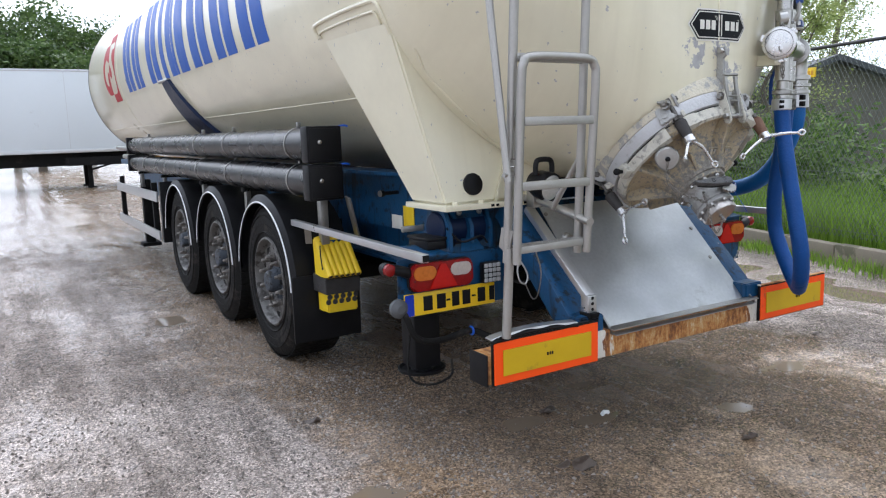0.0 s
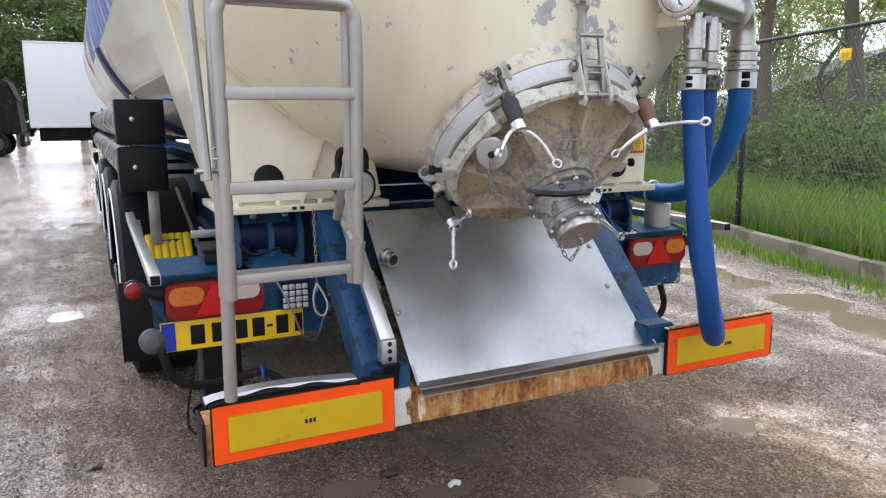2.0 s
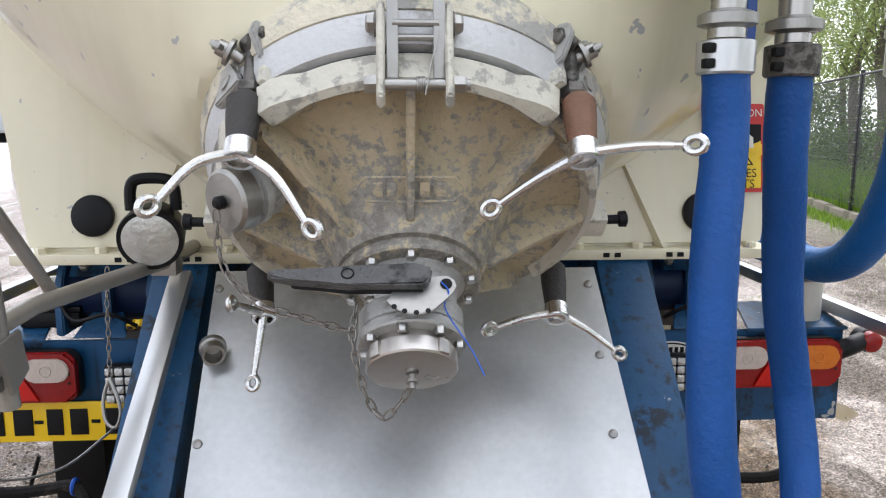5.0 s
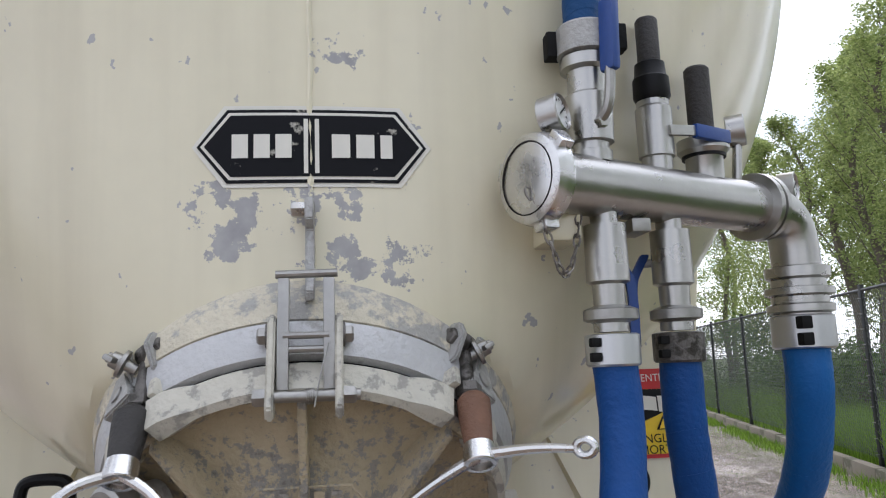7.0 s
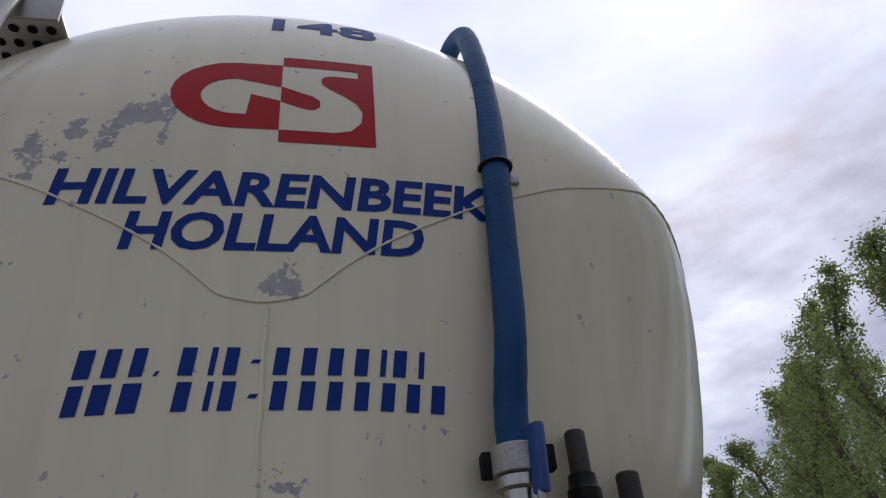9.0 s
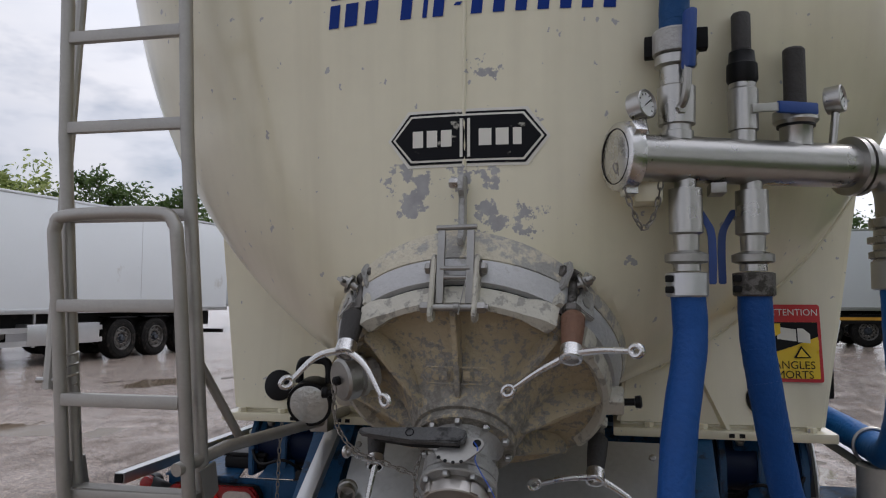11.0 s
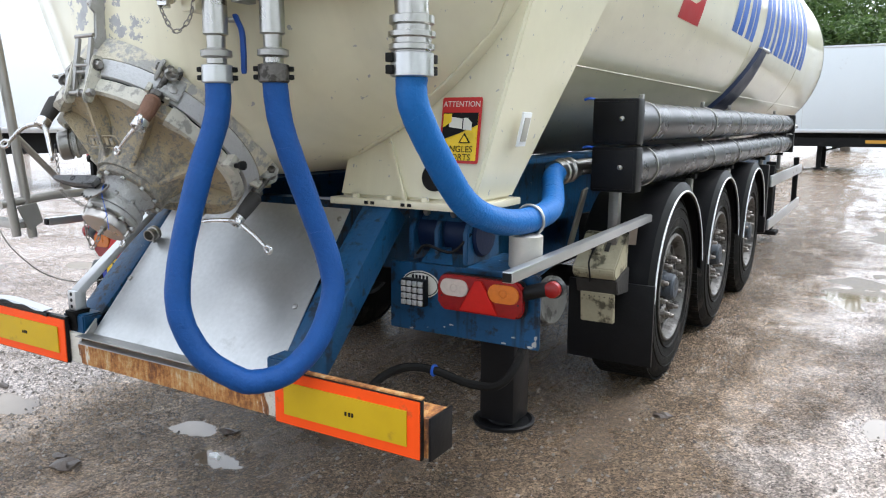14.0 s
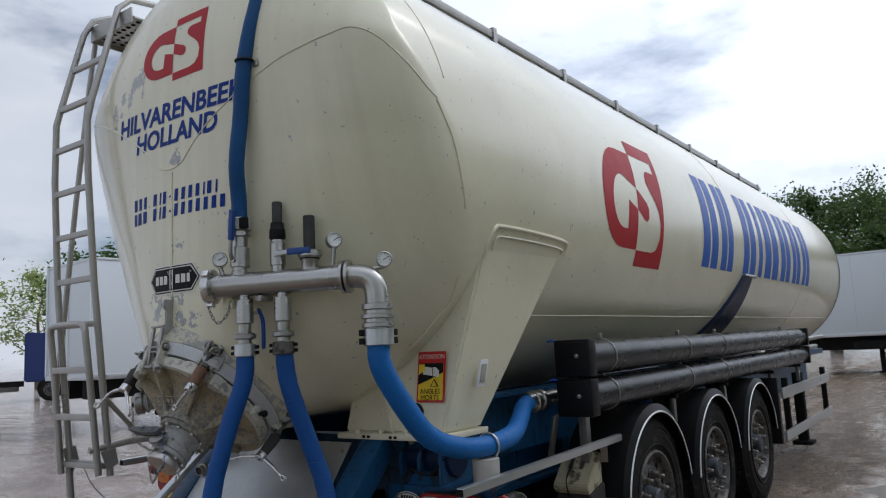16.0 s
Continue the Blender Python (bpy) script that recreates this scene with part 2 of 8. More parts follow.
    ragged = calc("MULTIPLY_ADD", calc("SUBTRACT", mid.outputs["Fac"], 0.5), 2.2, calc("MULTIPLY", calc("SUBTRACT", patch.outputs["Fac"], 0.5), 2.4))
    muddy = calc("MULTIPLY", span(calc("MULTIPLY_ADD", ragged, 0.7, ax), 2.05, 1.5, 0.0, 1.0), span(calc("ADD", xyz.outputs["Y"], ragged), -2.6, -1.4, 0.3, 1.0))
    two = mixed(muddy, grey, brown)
    three = mixed(0.35, two, ramp(big.outputs["Color"], (0.1, (0.5, 0.48, 0.47)), (0.6, (1.0, 0.98, 0.96)), (0.9, (1.6, 1.57, 1.55))), "MULTIPLY")
    four = mixed(0.75, three, ramp(small.outputs["Color"], (0.2, (0.34, 0.32, 0.31)), (0.55, (0.95, 0.95, 0.95)), (0.85, (1.9, 1.86, 1.82))), "MULTIPLY")
    five = mixed(0.65, four, ramp(grit.outputs["Fac"], (0.32, (0.35, 0.34, 0.33)), (0.68, (1.7, 1.7, 1.7))), "MULTIPLY")
    # wetness: hollows, streaks, and the open yard beside the trailer
    wet = noise_at(0.9, 8.0, 0.66)
    low = span(xyz.outputs["Z"], -0.022, 0.004, 0.14, 0.0)
    open_yard = span(xyz.outputs["X"], -0.7, -1.5, 0.0, 0.175)
    right_yard = span(xyz.outputs["X"], 1.05, 1.6, 0.0, 0.12)
    film = calc("ADD", calc("ADD", calc("MULTIPLY_ADD", lanes.outputs["Fac"], 0.5, low), calc("MULTIPLY_ADD", wet.outputs["Fac"], 0.55, 0.03)), calc("ADD", calc("ADD", open_yard, right_yard), calc("MULTIPLY", span(xyz.outputs["Y"], 0.7, -0.4, 0.0, 0.14), span(xyz.outputs["X"], 0.9, 0.1, 0.2, 1.0))))
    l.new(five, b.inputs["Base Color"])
    l.new(span(film, 0.42, 0.74, 0.36, 0.08), b.inputs["Roughness"])
    height = calc("ADD", calc("MULTIPLY_ADD", big.outputs["Distance"], -0.5, calc("MULTIPLY", grit.outputs["Fac"], 1.3)), calc("MULTIPLY_ADD", small.outputs["Distance"], -0.75, calc("MULTIPLY_ADD", mid.outputs["Fac"], 0.9, calc("MULTIPLY", lump.outputs["Fac"], 1.1))))
    bp = n.new("ShaderNodeBump")
    bp.inputs["Distance"].default_value = 0.016
    l.new(span(film, 0.62, 0.86, 1.0, 0.18), bp.inputs["Strength"])
    l.new(height, bp.inputs["Height"])
    l.new(bp.outputs["Normal"], b.inputs["Normal"])
    return m


CREAM = tank_paint()

NECK_RAW = mat("flaked_neck_paint", (0.60, 0.55, 0.43), 0.55, 0.0, 0.2, 14, 0.6, 90, dirt=(0.36, 0.35, 0.325), amount=0.54, dscale=18)
LID_GREY = mat("bare_cast_aluminium", (0.40, 0.395, 0.38), 0.45, 0.3, 0.2, 20, 0.5, 90, dirt=(0.30, 0.29, 0.27), amount=0.38, dscale=30)
STEEL = mat("brushed_stainless_steel", (0.44, 0.43, 0.41), 0.30, 1.0, 0.12, 12, 0.05, 90)
CHAIN_STEEL = mat("tarnished_chain", (0.24, 0.22, 0.20), 0.42, 0.85, 0.35, 40, 0.1, 90)
STEEL_DULL = mat("dull_stainless_steel", (0.36, 0.35, 0.33), 0.42, 1.0, 0.25, 14, 0.12, 90)
CHROME = mat("polished_steel", (0.62, 0.61, 0.60), 0.27, 1.0, 0.15, 20, 0.06, 90, rvar=0.1)
STEEL_CAP = mat("dull_cap_steel", (0.50, 0.47, 0.44), 0.32, 0.9, 0.12, 20, 0.05, 90)
LEVER_GREY = mat("worn_lever_paint", (0.10, 0.10, 0.10), 0.5, 0.2, 0.3, 30, 0.5, 160, dirt=(0.03, 0.03, 0.03), amount=0.45, dscale=18)
SHEET = mat("stainless_sheet", (0.50, 0.51, 0.515), 0.36, 0.85, 0.3, 4.0, 0.04, 60, rvar=0.18, dirt=(0.36, 0.36, 0.355), amount=0.36, dscale=1.8)
ALU = mat("galvanised_tube", (0.40, 0.385, 0.36), 0.45, 0.8, 0.16, 15, 0.08, 120)
ALU_BRIGHT = mat("aluminium_profile", (0.55, 0.555, 0.56), 0.32, 0.85, 0.1, 6, 0.03, 120)

def chassis_paint():
    """Blue chassis paint with dark grime running down and small chips to pale primer."""
    m = mat("chassis_blue", (0.007, 0.06, 0.145), 0.42, 0, 0.3, 9, 0.18, 60, dirt=(0.008, 0.018, 0.034), amount=0.34, dscale=14, spec=0.35)
    n, l = m.node_tree.nodes, m.node_tree.links
    b = n["Principled BSDF"]
    co = n.new("ShaderNodeTexCoord")
    mp = n.new("ShaderNodeMapping")
    mp.inputs["Scale"].default_value = (26.0, 26.0, 2.2)
    l.new(co.outputs["Object"], mp.inputs["Vector"])
    runs, chips = n.new("ShaderNodeTexNoise"), n.new("ShaderNodeTexNoise")
    runs.inputs["Scale"].default_value, runs.inputs["Detail"].default_value = 1.0, 5.0
    chips.inputs["Scale"].default_value, chips.inputs["Detail"].default_value, chips.inputs["Roughness"].default_value = 16.0, 8.0, 0.7
    l.new(mp.outputs["Vector"], runs.inputs["Vector"])
    l.new(co.outputs["Object"], chips.inputs["Vector"])
    last = b.inputs["Base Color"].links[0].from_socket
    for src, lo, hi, colour in ((runs, 0.56, 0.72, (0.006, 0.014, 0.026, 1)), (chips, 0.69, 0.70, (0.33, 0.35, 0.36, 1))):
        ramp = n.new("ShaderNodeValToRGB")
        ramp.color_ramp.elements[0].position, ramp.color_ramp.elements[1].position = lo, hi
        l.new(src.outputs["Fac"], ramp.inputs["Fac"])
        mx = n.new("ShaderNodeMix")
        mx.data_type = "RGBA"
        mx.inputs["B"].default_value = colour
        l.new(ramp.outputs["Color"], mx.inputs["Factor"])
        l.new(last, mx.inputs["A"])
        last = mx.outputs["Result"]
    l.new(last, b.inputs["Base Color"])
    return m


BLUE = chassis_paint()
NAVY = mat("dark_blue_steel", (0.005, 0.014, 0.045), 0.4, 0, 0.25, 7, 0.08, 60, spec=0.18)
HOSE = mat("blue_hose_rubber", (0.004, 0.060, 0.235), 0.55, 0, 0.22, 9, 0.3, 85, rvar=0.08, spec=0.3)
HOSE_DEEP = mat("deep_blue_hose_rubber", (0.006, 0.06, 0.18), 0.55, 0, 0.25, 9, 0.25, 85, rvar=0.08, spec=0.25)
HOSE_PALE = mat("light_blue_hose_rubber", (0.006, 0.112, 0.36), 0.52, 0, 0.2, 9, 0.28, 85, rvar=0.08, spec=0.3)
VALVE_BLUE = mat("blue_valve_handle", (0.012, 0.055, 0.24), 0.4, 0, 0.15, 20, 0.05, 90)
BLACK = mat("black_plastic", (0.008, 0.008, 0.009), 0.42, 0, 0.4, 10, 0.08, 60, rvar=0.14, spec=0.18)
TUBE = mat("black_pvc_tube", (0.007, 0.007, 0.008), 0.28, 0, 0.3, 4, 0.04, 30, rvar=0.1, spec=0.28)
RUBBER = mat("tyre_rubber", (0.011, 0.0105, 0.01), 0.75, 0, 0.4, 12, 0.4, 90, dirt=(0.035, 0.03, 0.026), amount=0.36, dscale=7, spec=0.15)
RIM = mat("dirty_wheel_rim", (0.115, 0.11, 0.102), 0.5, 0.1, 0.35, 14, 0.3, 80, dirt=(0.035, 0.03, 0.026), amount=0.52, dscale=16)
HUB_GREY = mat("grimy_blue_grey_hub", (0.05, 0.06, 0.075), 0.55, 0.2, 0.4, 14, 0.3, 60, dirt=(0.012, 0.011, 0.01), amount=0.45, dscale=18)
DARK = mat("grimy_undercarriage", (0.009, 0.009, 0.009), 0.75, 0, 0.4, 5, 0.3, 50, dirt=(0.024, 0.02, 0.018), amount=0.35, spec=0.18)
GRIP = mat("worn_black_grip", (0.045, 0.042, 0.04), 0.6, 0, 0.35, 25, 0.3, 140, spec=0.3)
GRIP_RUST = mat("rusty_grip", (0.17, 0.085, 0.052), 0.7, 0, 0.35, 25, 0.35, 140)

def rust_material():
    """A rusty painted beam: ochre and brown rust in runs, old white paint left near the boards."""
    m = mat("rusty_beam", (0.4, 0.2, 0.08), 0.75, 0, 0.4, 9, 0.6, 120)
    n, l = m.node_tree.nodes, m.node_tree.links
    co = n.new("ShaderNodeTexCoord")
    mp = n.new("ShaderNodeMapping")
    mp.inputs["Scale"].default_value = (2.2, 1.0, 0.7)
    l.new(co.outputs["Object"], mp.inputs["Vector"])
    runs, fine = n.new("ShaderNodeTexNoise"), n.new("ShaderNodeTexNoise")
    for t, sc, d in ((runs, 7.0, 10.0), (fine, 45.0, 6.0)):
        t.inputs["Scale"].default_value, t.inputs["Detail"].default_value, t.inputs["Roughness"].default_value = sc, d, 0.72
    l.new(mp.outputs["Vector"], runs.inputs["Vector"])
    l.new(co.outputs["Object"], fine.inputs["Vector"])
    add = n.new("ShaderNodeMath")
    add.operation = "MULTIPLY_ADD"
    add.inputs[1].default_value = 0.35
    l.new(fine.outputs["Fac"], add.inputs[0])
    l.new(runs.outputs["Fac"], add.inputs[2])
    ramp = n.new("ShaderNodeValToRGB")
    e = ramp.color_ramp.elements
    while len(e) < 5:
        e.new(0.5)
    for k, (p, c) in zip(e, ((0.51, (0.07, 0.03, 0.016)), (0.615, (0.24, 0.09, 0.027)), (0.69, (0.45, 0.19, 0.05)), (0.77, (0.53, 0.32, 0.13)), (0.85, (0.62, 0.52, 0.37)))):
        k.position, k.color = p, (*c, 1)
    l.new(add.outputs[0], ramp.inputs["Fac"])
    xyz = n.new("ShaderNodeSeparateXYZ")
    l.new(co.outputs["Object"], xyz.inputs[0])
    ax = n.new("ShaderNodeMath")
    ax.operation = "ABSOLUTE"
    l.new(xyz.outputs["X"], ax.inputs[0])
    near = n.new("ShaderNodeValToRGB")
    stops = near.color_ramp.elements
    stops.new(0.5)
    stops.new(0.6)
    for k, (p, v) in zip(stops, ((0.42, 0.0), (0.53, 0.3), (0.575, 0.3), (0.62, 0.0))):
        k.position, k.color = p, (v, v, v, 1)
    l.new(ax.outputs[0], near.inputs["Fac"])
    sm = n.new("ShaderNodeMath")
    l.new(near.outputs["Color"], sm.inputs[0])
    l.new(runs.outputs["Fac"], sm.inputs[1])
    cut = n.new("ShaderNodeValToRGB")
    cut.color_ramp.elements[0].position, cut.color_ramp.elements[1].position = 0.70, 0.74
    l.new(sm.outputs[0], cut.inputs["Fac"])
    mx = n.new("ShaderNodeMix")
    mx.data_type = "RGBA"
    mx.inputs["B"].default_value = (0.66, 0.62, 0.54, 1)
    l.new(cut.outputs["Color"], mx.inputs["Factor"])
    l.new(ramp.outputs["Color"], mx.inputs["A"])
    l.new(mx.outputs["Result"], n["Principled BSDF"].inputs["Base Color"])
    return m


RUST = rust_material()

ORANGE = mat("retroreflective_orange", (0.95, 0.085, 0.006), 0.45, 0, 0.08, 9, 0.04, 200, dirt=(0.55, 0.10, 0.03), amount=0.15, dscale=9, spec=0.25)
YELLOW_REFLEX = mat("retroreflective_yellow", (0.56, 0.36, 0.008), 0.42, 0, 0.1, 12, 0.05, 300, dirt=(0.40, 0.25, 0.02), amount=0.15, dscale=8, spec=0.3)
YELLOW = mat("yellow_plastic", (0.80, 0.55, 0.015), 0.45, 0, 0.1, 20, 0.05, 90, dirt=(0.3, 0.22, 0.05), amount=0.2)
PLATE = mat("number_plate_yellow", (0.86, 0.55, 0.012), 0.35, 0, 0.05, 9, 0.02, 90)
INK = mat("black_ink", (0.008, 0.008, 0.009), 0.5, 0, 0.2, 20, 0.02, 60, spec=0.18)
PALE_CHOCK = mat("grimy_cream_chock", (0.40, 0.36, 0.25), 0.6, 0, 0.25, 12, 0.2, 60, dirt=(0.09, 0.08, 0.05), amount=0.45, dscale=9)
RED_GLASS = mat("red_lamp_lens", (0.23, 0.005, 0.005), 0.15, 0, 0.25, 60, 0.15, 220, coat=0.1, spec=0.35)
RED_BRIGHT = mat("bright_red_lens", (0.50, 0.012, 0.008), 0.18, 0, 0.15, 60, 0.15, 220, spec=0.3)
AMBER_GLASS = mat("amber_lamp_lens", (0.55, 0.15, 0.018), 0.18, 0, 0.2, 60, 0.15, 220, spec=0.35)
CLEAR_GLASS = mat("clear_lamp_lens", (0.50, 0.42, 0.37), 0.16, 0, 0.2, 60, 0.18, 220, spec=0.4)
LED = mat("led_lens", (0.55, 0.56, 0.56), 0.18, 0.5, 0.25, 60, 0.3, 160)
LAMP_GLASS = mat("ribbed_lamp_glass", (0.55, 0.55, 0.52), 0.14, 0.5, 0.2, 60, 0.4, 70, spec=0.6)
WHITE = mat("white_paint", (0.78, 0.79, 0.79), 0.4, 0, 0.05, 3, 0.03, 50, dirt=(0.5, 0.48, 0.44), amount=0.12)
TRAILER_WHITE = mat("white_trailer_panel", (0.66, 0.70, 0.72), 0.35, 0, 0.04, 0.8, 0.02, 20, dirt=(0.52, 0.53, 0.52), amount=0.1, dscale=1.2)
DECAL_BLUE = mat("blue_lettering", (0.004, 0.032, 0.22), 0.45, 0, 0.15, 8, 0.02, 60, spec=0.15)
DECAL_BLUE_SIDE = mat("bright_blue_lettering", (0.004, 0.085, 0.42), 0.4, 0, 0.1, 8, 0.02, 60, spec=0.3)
DECAL_RED = mat("red_lettering", (0.42, 0.014, 0.02), 0.45, 0, 0.12, 8, 0.02, 60, spec=0.2)
DECAL_BLACK = mat("worn_black_decal", (0.006, 0.0065, 0.009), 0.5, 0, 0.3, 14, 0.05, 60, dirt=(0.55, 0.53, 0.46), amount=0.19, dscale=22, spec=0.15)
DECAL_WHITE = mat("worn_white_decal", (0.72, 0.70, 0.63), 0.45, 0, 0.08, 14, 0.02, 60)
SIGN_RED = mat("sign_red", (0.55, 0.02, 0.02), 0.3, 0, 0.06, 8, 0.01, 60)
SIGN_YELLOW = mat("sign_yellow", (0.85, 0.58, 0.02), 0.3, 0, 0.05, 8, 0.01, 60)
CABLE_BLUE = mat("blue_cable_tie", (0.01, 0.09, 0.5), 0.4, 0, 0.1, 8, 0.0, 60)
CONCRETE = mat("grey_concrete", (0.25, 0.215, 0.165), 0.85, 0, 0.25, 4, 0.5, 60, dirt=(0.13, 0.12, 0.08), amount=0.45)
FENCE_BLACK = mat("fence_black", (0.02, 0.022, 0.022), 0.5, 0, 0.2, 9, 0.05, 60)
WIRE = mat("fence_wire", (0.15, 0.165, 0.155), 0.5, 0.3, 0.2, 9, 0.0, 60)
BARK = mat("tree_bark", (0.14, 0.115, 0.09), 0.9, 0, 0.4, 4, 0.7, 30)
ROOF = mat("dark_slate_roof", (0.075, 0.083, 0.095), 0.6, 0, 0.2, 3, 0.3, 20)
BRICKWALL = mat("dark_house_wall", (0.16, 0.15, 0.13), 0.85, 0, 0.25, 3, 0.3, 30)
TRUCK_RED = mat("red_truck_paint", (0.36, 0.03, 0.02), 0.35, 0, 0.15, 4, 0.05, 50)
TRUCK_BLUE = mat("blue_truck_paint", (0.008, 0.025, 0.12), 0.35, 0, 0.15, 4, 0.05, 50)
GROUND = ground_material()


def water_material():
    m = mat("puddle_water", (0.20, 0.155, 0.112), 0.03, 0, 0.25, 0.6, 0.0, 8, rvar=0.02)
    return m


WATER = water_material()


def leaf_material(name, lo, hi, thin=0.4):
    m = bpy.data.materials.new(name)
    m.use_nodes = True
    n, l = m.node_tree.nodes, m.node_tree.links
    b = n["Principled BSDF"]
    geo = n.new("ShaderNodeNewGeometry")
    r = n.new("ShaderNodeValToRGB")
    r.color_ramp.elements[0].color, r.color_ramp.elements[1].color = (*lo, 1), (*hi, 1)
    l.new(geo.outputs["Random Per Island"], r.inputs["Fac"])
    l.new(r.outputs["Color"], b.inputs["Base Color"])
    b.inputs["Roughness"].default_value = 0.55
    tr = n.new("ShaderNodeBsdfTranslucent")
    l.new(r.outputs["Color"], tr.inputs["Color"])
    mx = n.new("ShaderNodeMixShader")
    mx.inputs[0].default_value = thin
    l.new(b.outputs[0], mx.inputs[1])
    l.new(tr.outputs[0], mx.inputs[2])
    l.new(mx.outputs[0], n["Material Output"].inputs["Surface"])
    return m


GRASS = leaf_material("grass_blades", (0.10, 0.20, 0.018), (0.30, 0.47, 0.06))
LEAF = leaf_material("tree_leaves", (0.035, 0.075, 0.018), (0.11, 0.17, 0.045))
LEAF_SPRING = leaf_material("young_poplar_leaves", (0.16, 0.22, 0.06), (0.46, 0.52, 0.2), 0.55)
LEAF_BUSH = leaf_material("hedge_leaves", (0.05, 0.11, 0.02), (0.18, 0.28, 0.06))
ORANGE_DULL = mat("dull_marking_stripe", (0.6, 0.30, 0.03), 0.5, 0, 0.15, 4, 0.05, 60)
STONE = leaf_material("loose_stones", (0.05, 0.038, 0.03), (0.30, 0.26, 0.22), 0.0)
MUD = mat("wet_mud", (0.07, 0.05, 0.037), 0.45, 0, 0.4, 20, 0.6, 60)


# ---- mesh helpers ----
def thing(name, at=(0, 0, 0), label="", category="", group="", kind=""):
    ob = new(name)
    ob.location = at
    ob.empty_display_size = 0.1
    return tagged(ob, label, category, group, kind)


def part(name, bm, material, parent=None, label="", sharp=35.0):
    """Links a bmesh, built in the world's metres, as one mesh object, under a thing or a part if one is given."""
    me = bpy.data.meshes.new(name)
    bmesh.ops.recalc_face_normals(bm, faces=bm.faces)
    bm.to_mesh(me)
    bm.free()
    me.materials.append(material)
    me.polygons.foreach_set("use_smooth", [True] * len(me.polygons))
    me.set_sharp_from_angle(angle=radians(sharp))
    ob = new(name, me)
    if parent:
        ob.parent = parent
        if parent.type == "EMPTY":
            ob.matrix_parent_inverse = Matrix.Translation(parent.location).inverted()
    return tagged(ob, label)


def box(bm, lo, hi, bevel=0.0, m=None, seg=2):
    c = [(a + b) / 2 for a, b in zip(lo, hi)]
    s = [abs(b - a) for a, b in zip(lo, hi)]
    t = Matrix.Translation(c) @ Matrix.Diagonal((*s, 1))
    if m is not None:
        t = m @ t
    v = bmesh.ops.create_cube(bm, size=1, matrix=t)["verts"]
    if bevel:
        e = list({e for x in v for e in x.link_edges})
        bmesh.ops.bevel(bm, geom=e, offset=bevel, segments=seg, affect="EDGES", profile=0.6)
    return bm


def B(lo, hi, bevel=0.0, m=None):
    return box(bmesh.new(), lo, hi, bevel, m)


def axes_of(d):
    d = Vector(d).normalized()
    a = Vector((0, 0, 1)) if abs(d.z) < 0.9 else Vector((1, 0, 0))
    u = a.cross(d).normalized()
    return u, d.cross(u), d


def lathe(bm, profile, at, axis, seg=32, caps=True):
    """Turns a profile of (distance along the axis, radius) about the axis."""
    u, v, d = axes_of(axis)
    at = Vector(at)
    rings = []
    for h, r in profile:
        rings.append([bm.verts.new(at + d * h + (u * math.cos(a) + v * math.sin(a)) * r)
                      for a in (2 * math.pi * k / seg for k in range(seg))])
    for a, b in zip(rings, rings[1:]):
        for k in range(seg):
            bm.faces.new((a[k], a[(k + 1) % seg], b[(k + 1) % seg], b[k]))
    if caps:
        for ring in (rings[0], rings[-1]):
            try:
                bm.faces.new(ring)
            except ValueError:
                pass
    return bm


def L(profile, at, axis, seg=32):
    return lathe(bmesh.new(), profile, at, axis, seg)


def rod(bm, a, b, r, seg=12, bevel=0.0):
    a, b = Vector(a), Vector(b)
    n = (b - a).length
    p = [(0, r), (n, r)] if not bevel else [(0, r - bevel), (bevel, r), (n - bevel, r), (n, r - bevel)]
    return lathe(bm, p, a, b - a, seg)


def R(a, b, r, seg=12, bevel=0.0):
    return rod(bmesh.new(), a, b, r, seg, bevel)


def spline(pts, n=8, closed=False):
    pts = [Vector(p) for p in pts]
    ext = [pts[-1], *pts, pts[0], pts[1]] if closed else [2 * pts[0] - pts[1], *pts, 2 * pts[-1] - pts[-2]]
    out = []
    for i in range(1, len(ext) - 2):
        p0, p1, p2, p3 = ext[i - 1:i + 3]
        for k in range(n):
            t = k / n
            out.append(0.5 * (2 * p1 + (p2 - p0) * t + (2 * p0 - 5 * p1 + 4 * p2 - p3) * t * t + (3 * p1 - p0 - 3 * p2 + p3) * t ** 3))
    if not closed:
        out.append(pts[-1])
    return out


def tube(bm, pts, r, seg=12, closed=False):
    """A tube along points; r is a number or a function of 0 to 1."""
    pts = [Vector(p) for p in pts]
    n = len(pts)
    u = None
    rings = []
    for i, p in enumerate(pts):
        d = (pts[(i + 1) % n] - pts[i - 1]) if closed else (pts[min(i + 1, n - 1)] - pts[max(i - 1, 0)])
        d.normalize()
        u = axes_of(d)[0] if u is None else (u - d * u.dot(d)).normalized()
        v = d.cross(u)
        rr = r(i / max(1, n - 1)) if callable(r) else r
        rings.append([bm.verts.new(p + (u * math.cos(a) + v * math.sin(a)) * rr) for a in (2 * math.pi * k / seg for k in range(seg))])
    pairs = list(zip(rings, rings[1:])) + ([(rings[-1], rings[0])] if closed else [])
    for a, b in pairs:
        for k in range(seg):
            bm.faces.new((a[k], a[(k + 1) % seg], b[(k + 1) % seg], b[k]))
    if not closed:
        bm.faces.new(rings[0])
        bm.faces.new(rings[-1])
    return bm


def T(pts, r, seg=12, closed=False):
    return tube(bmesh.new(), pts, r, seg, closed)


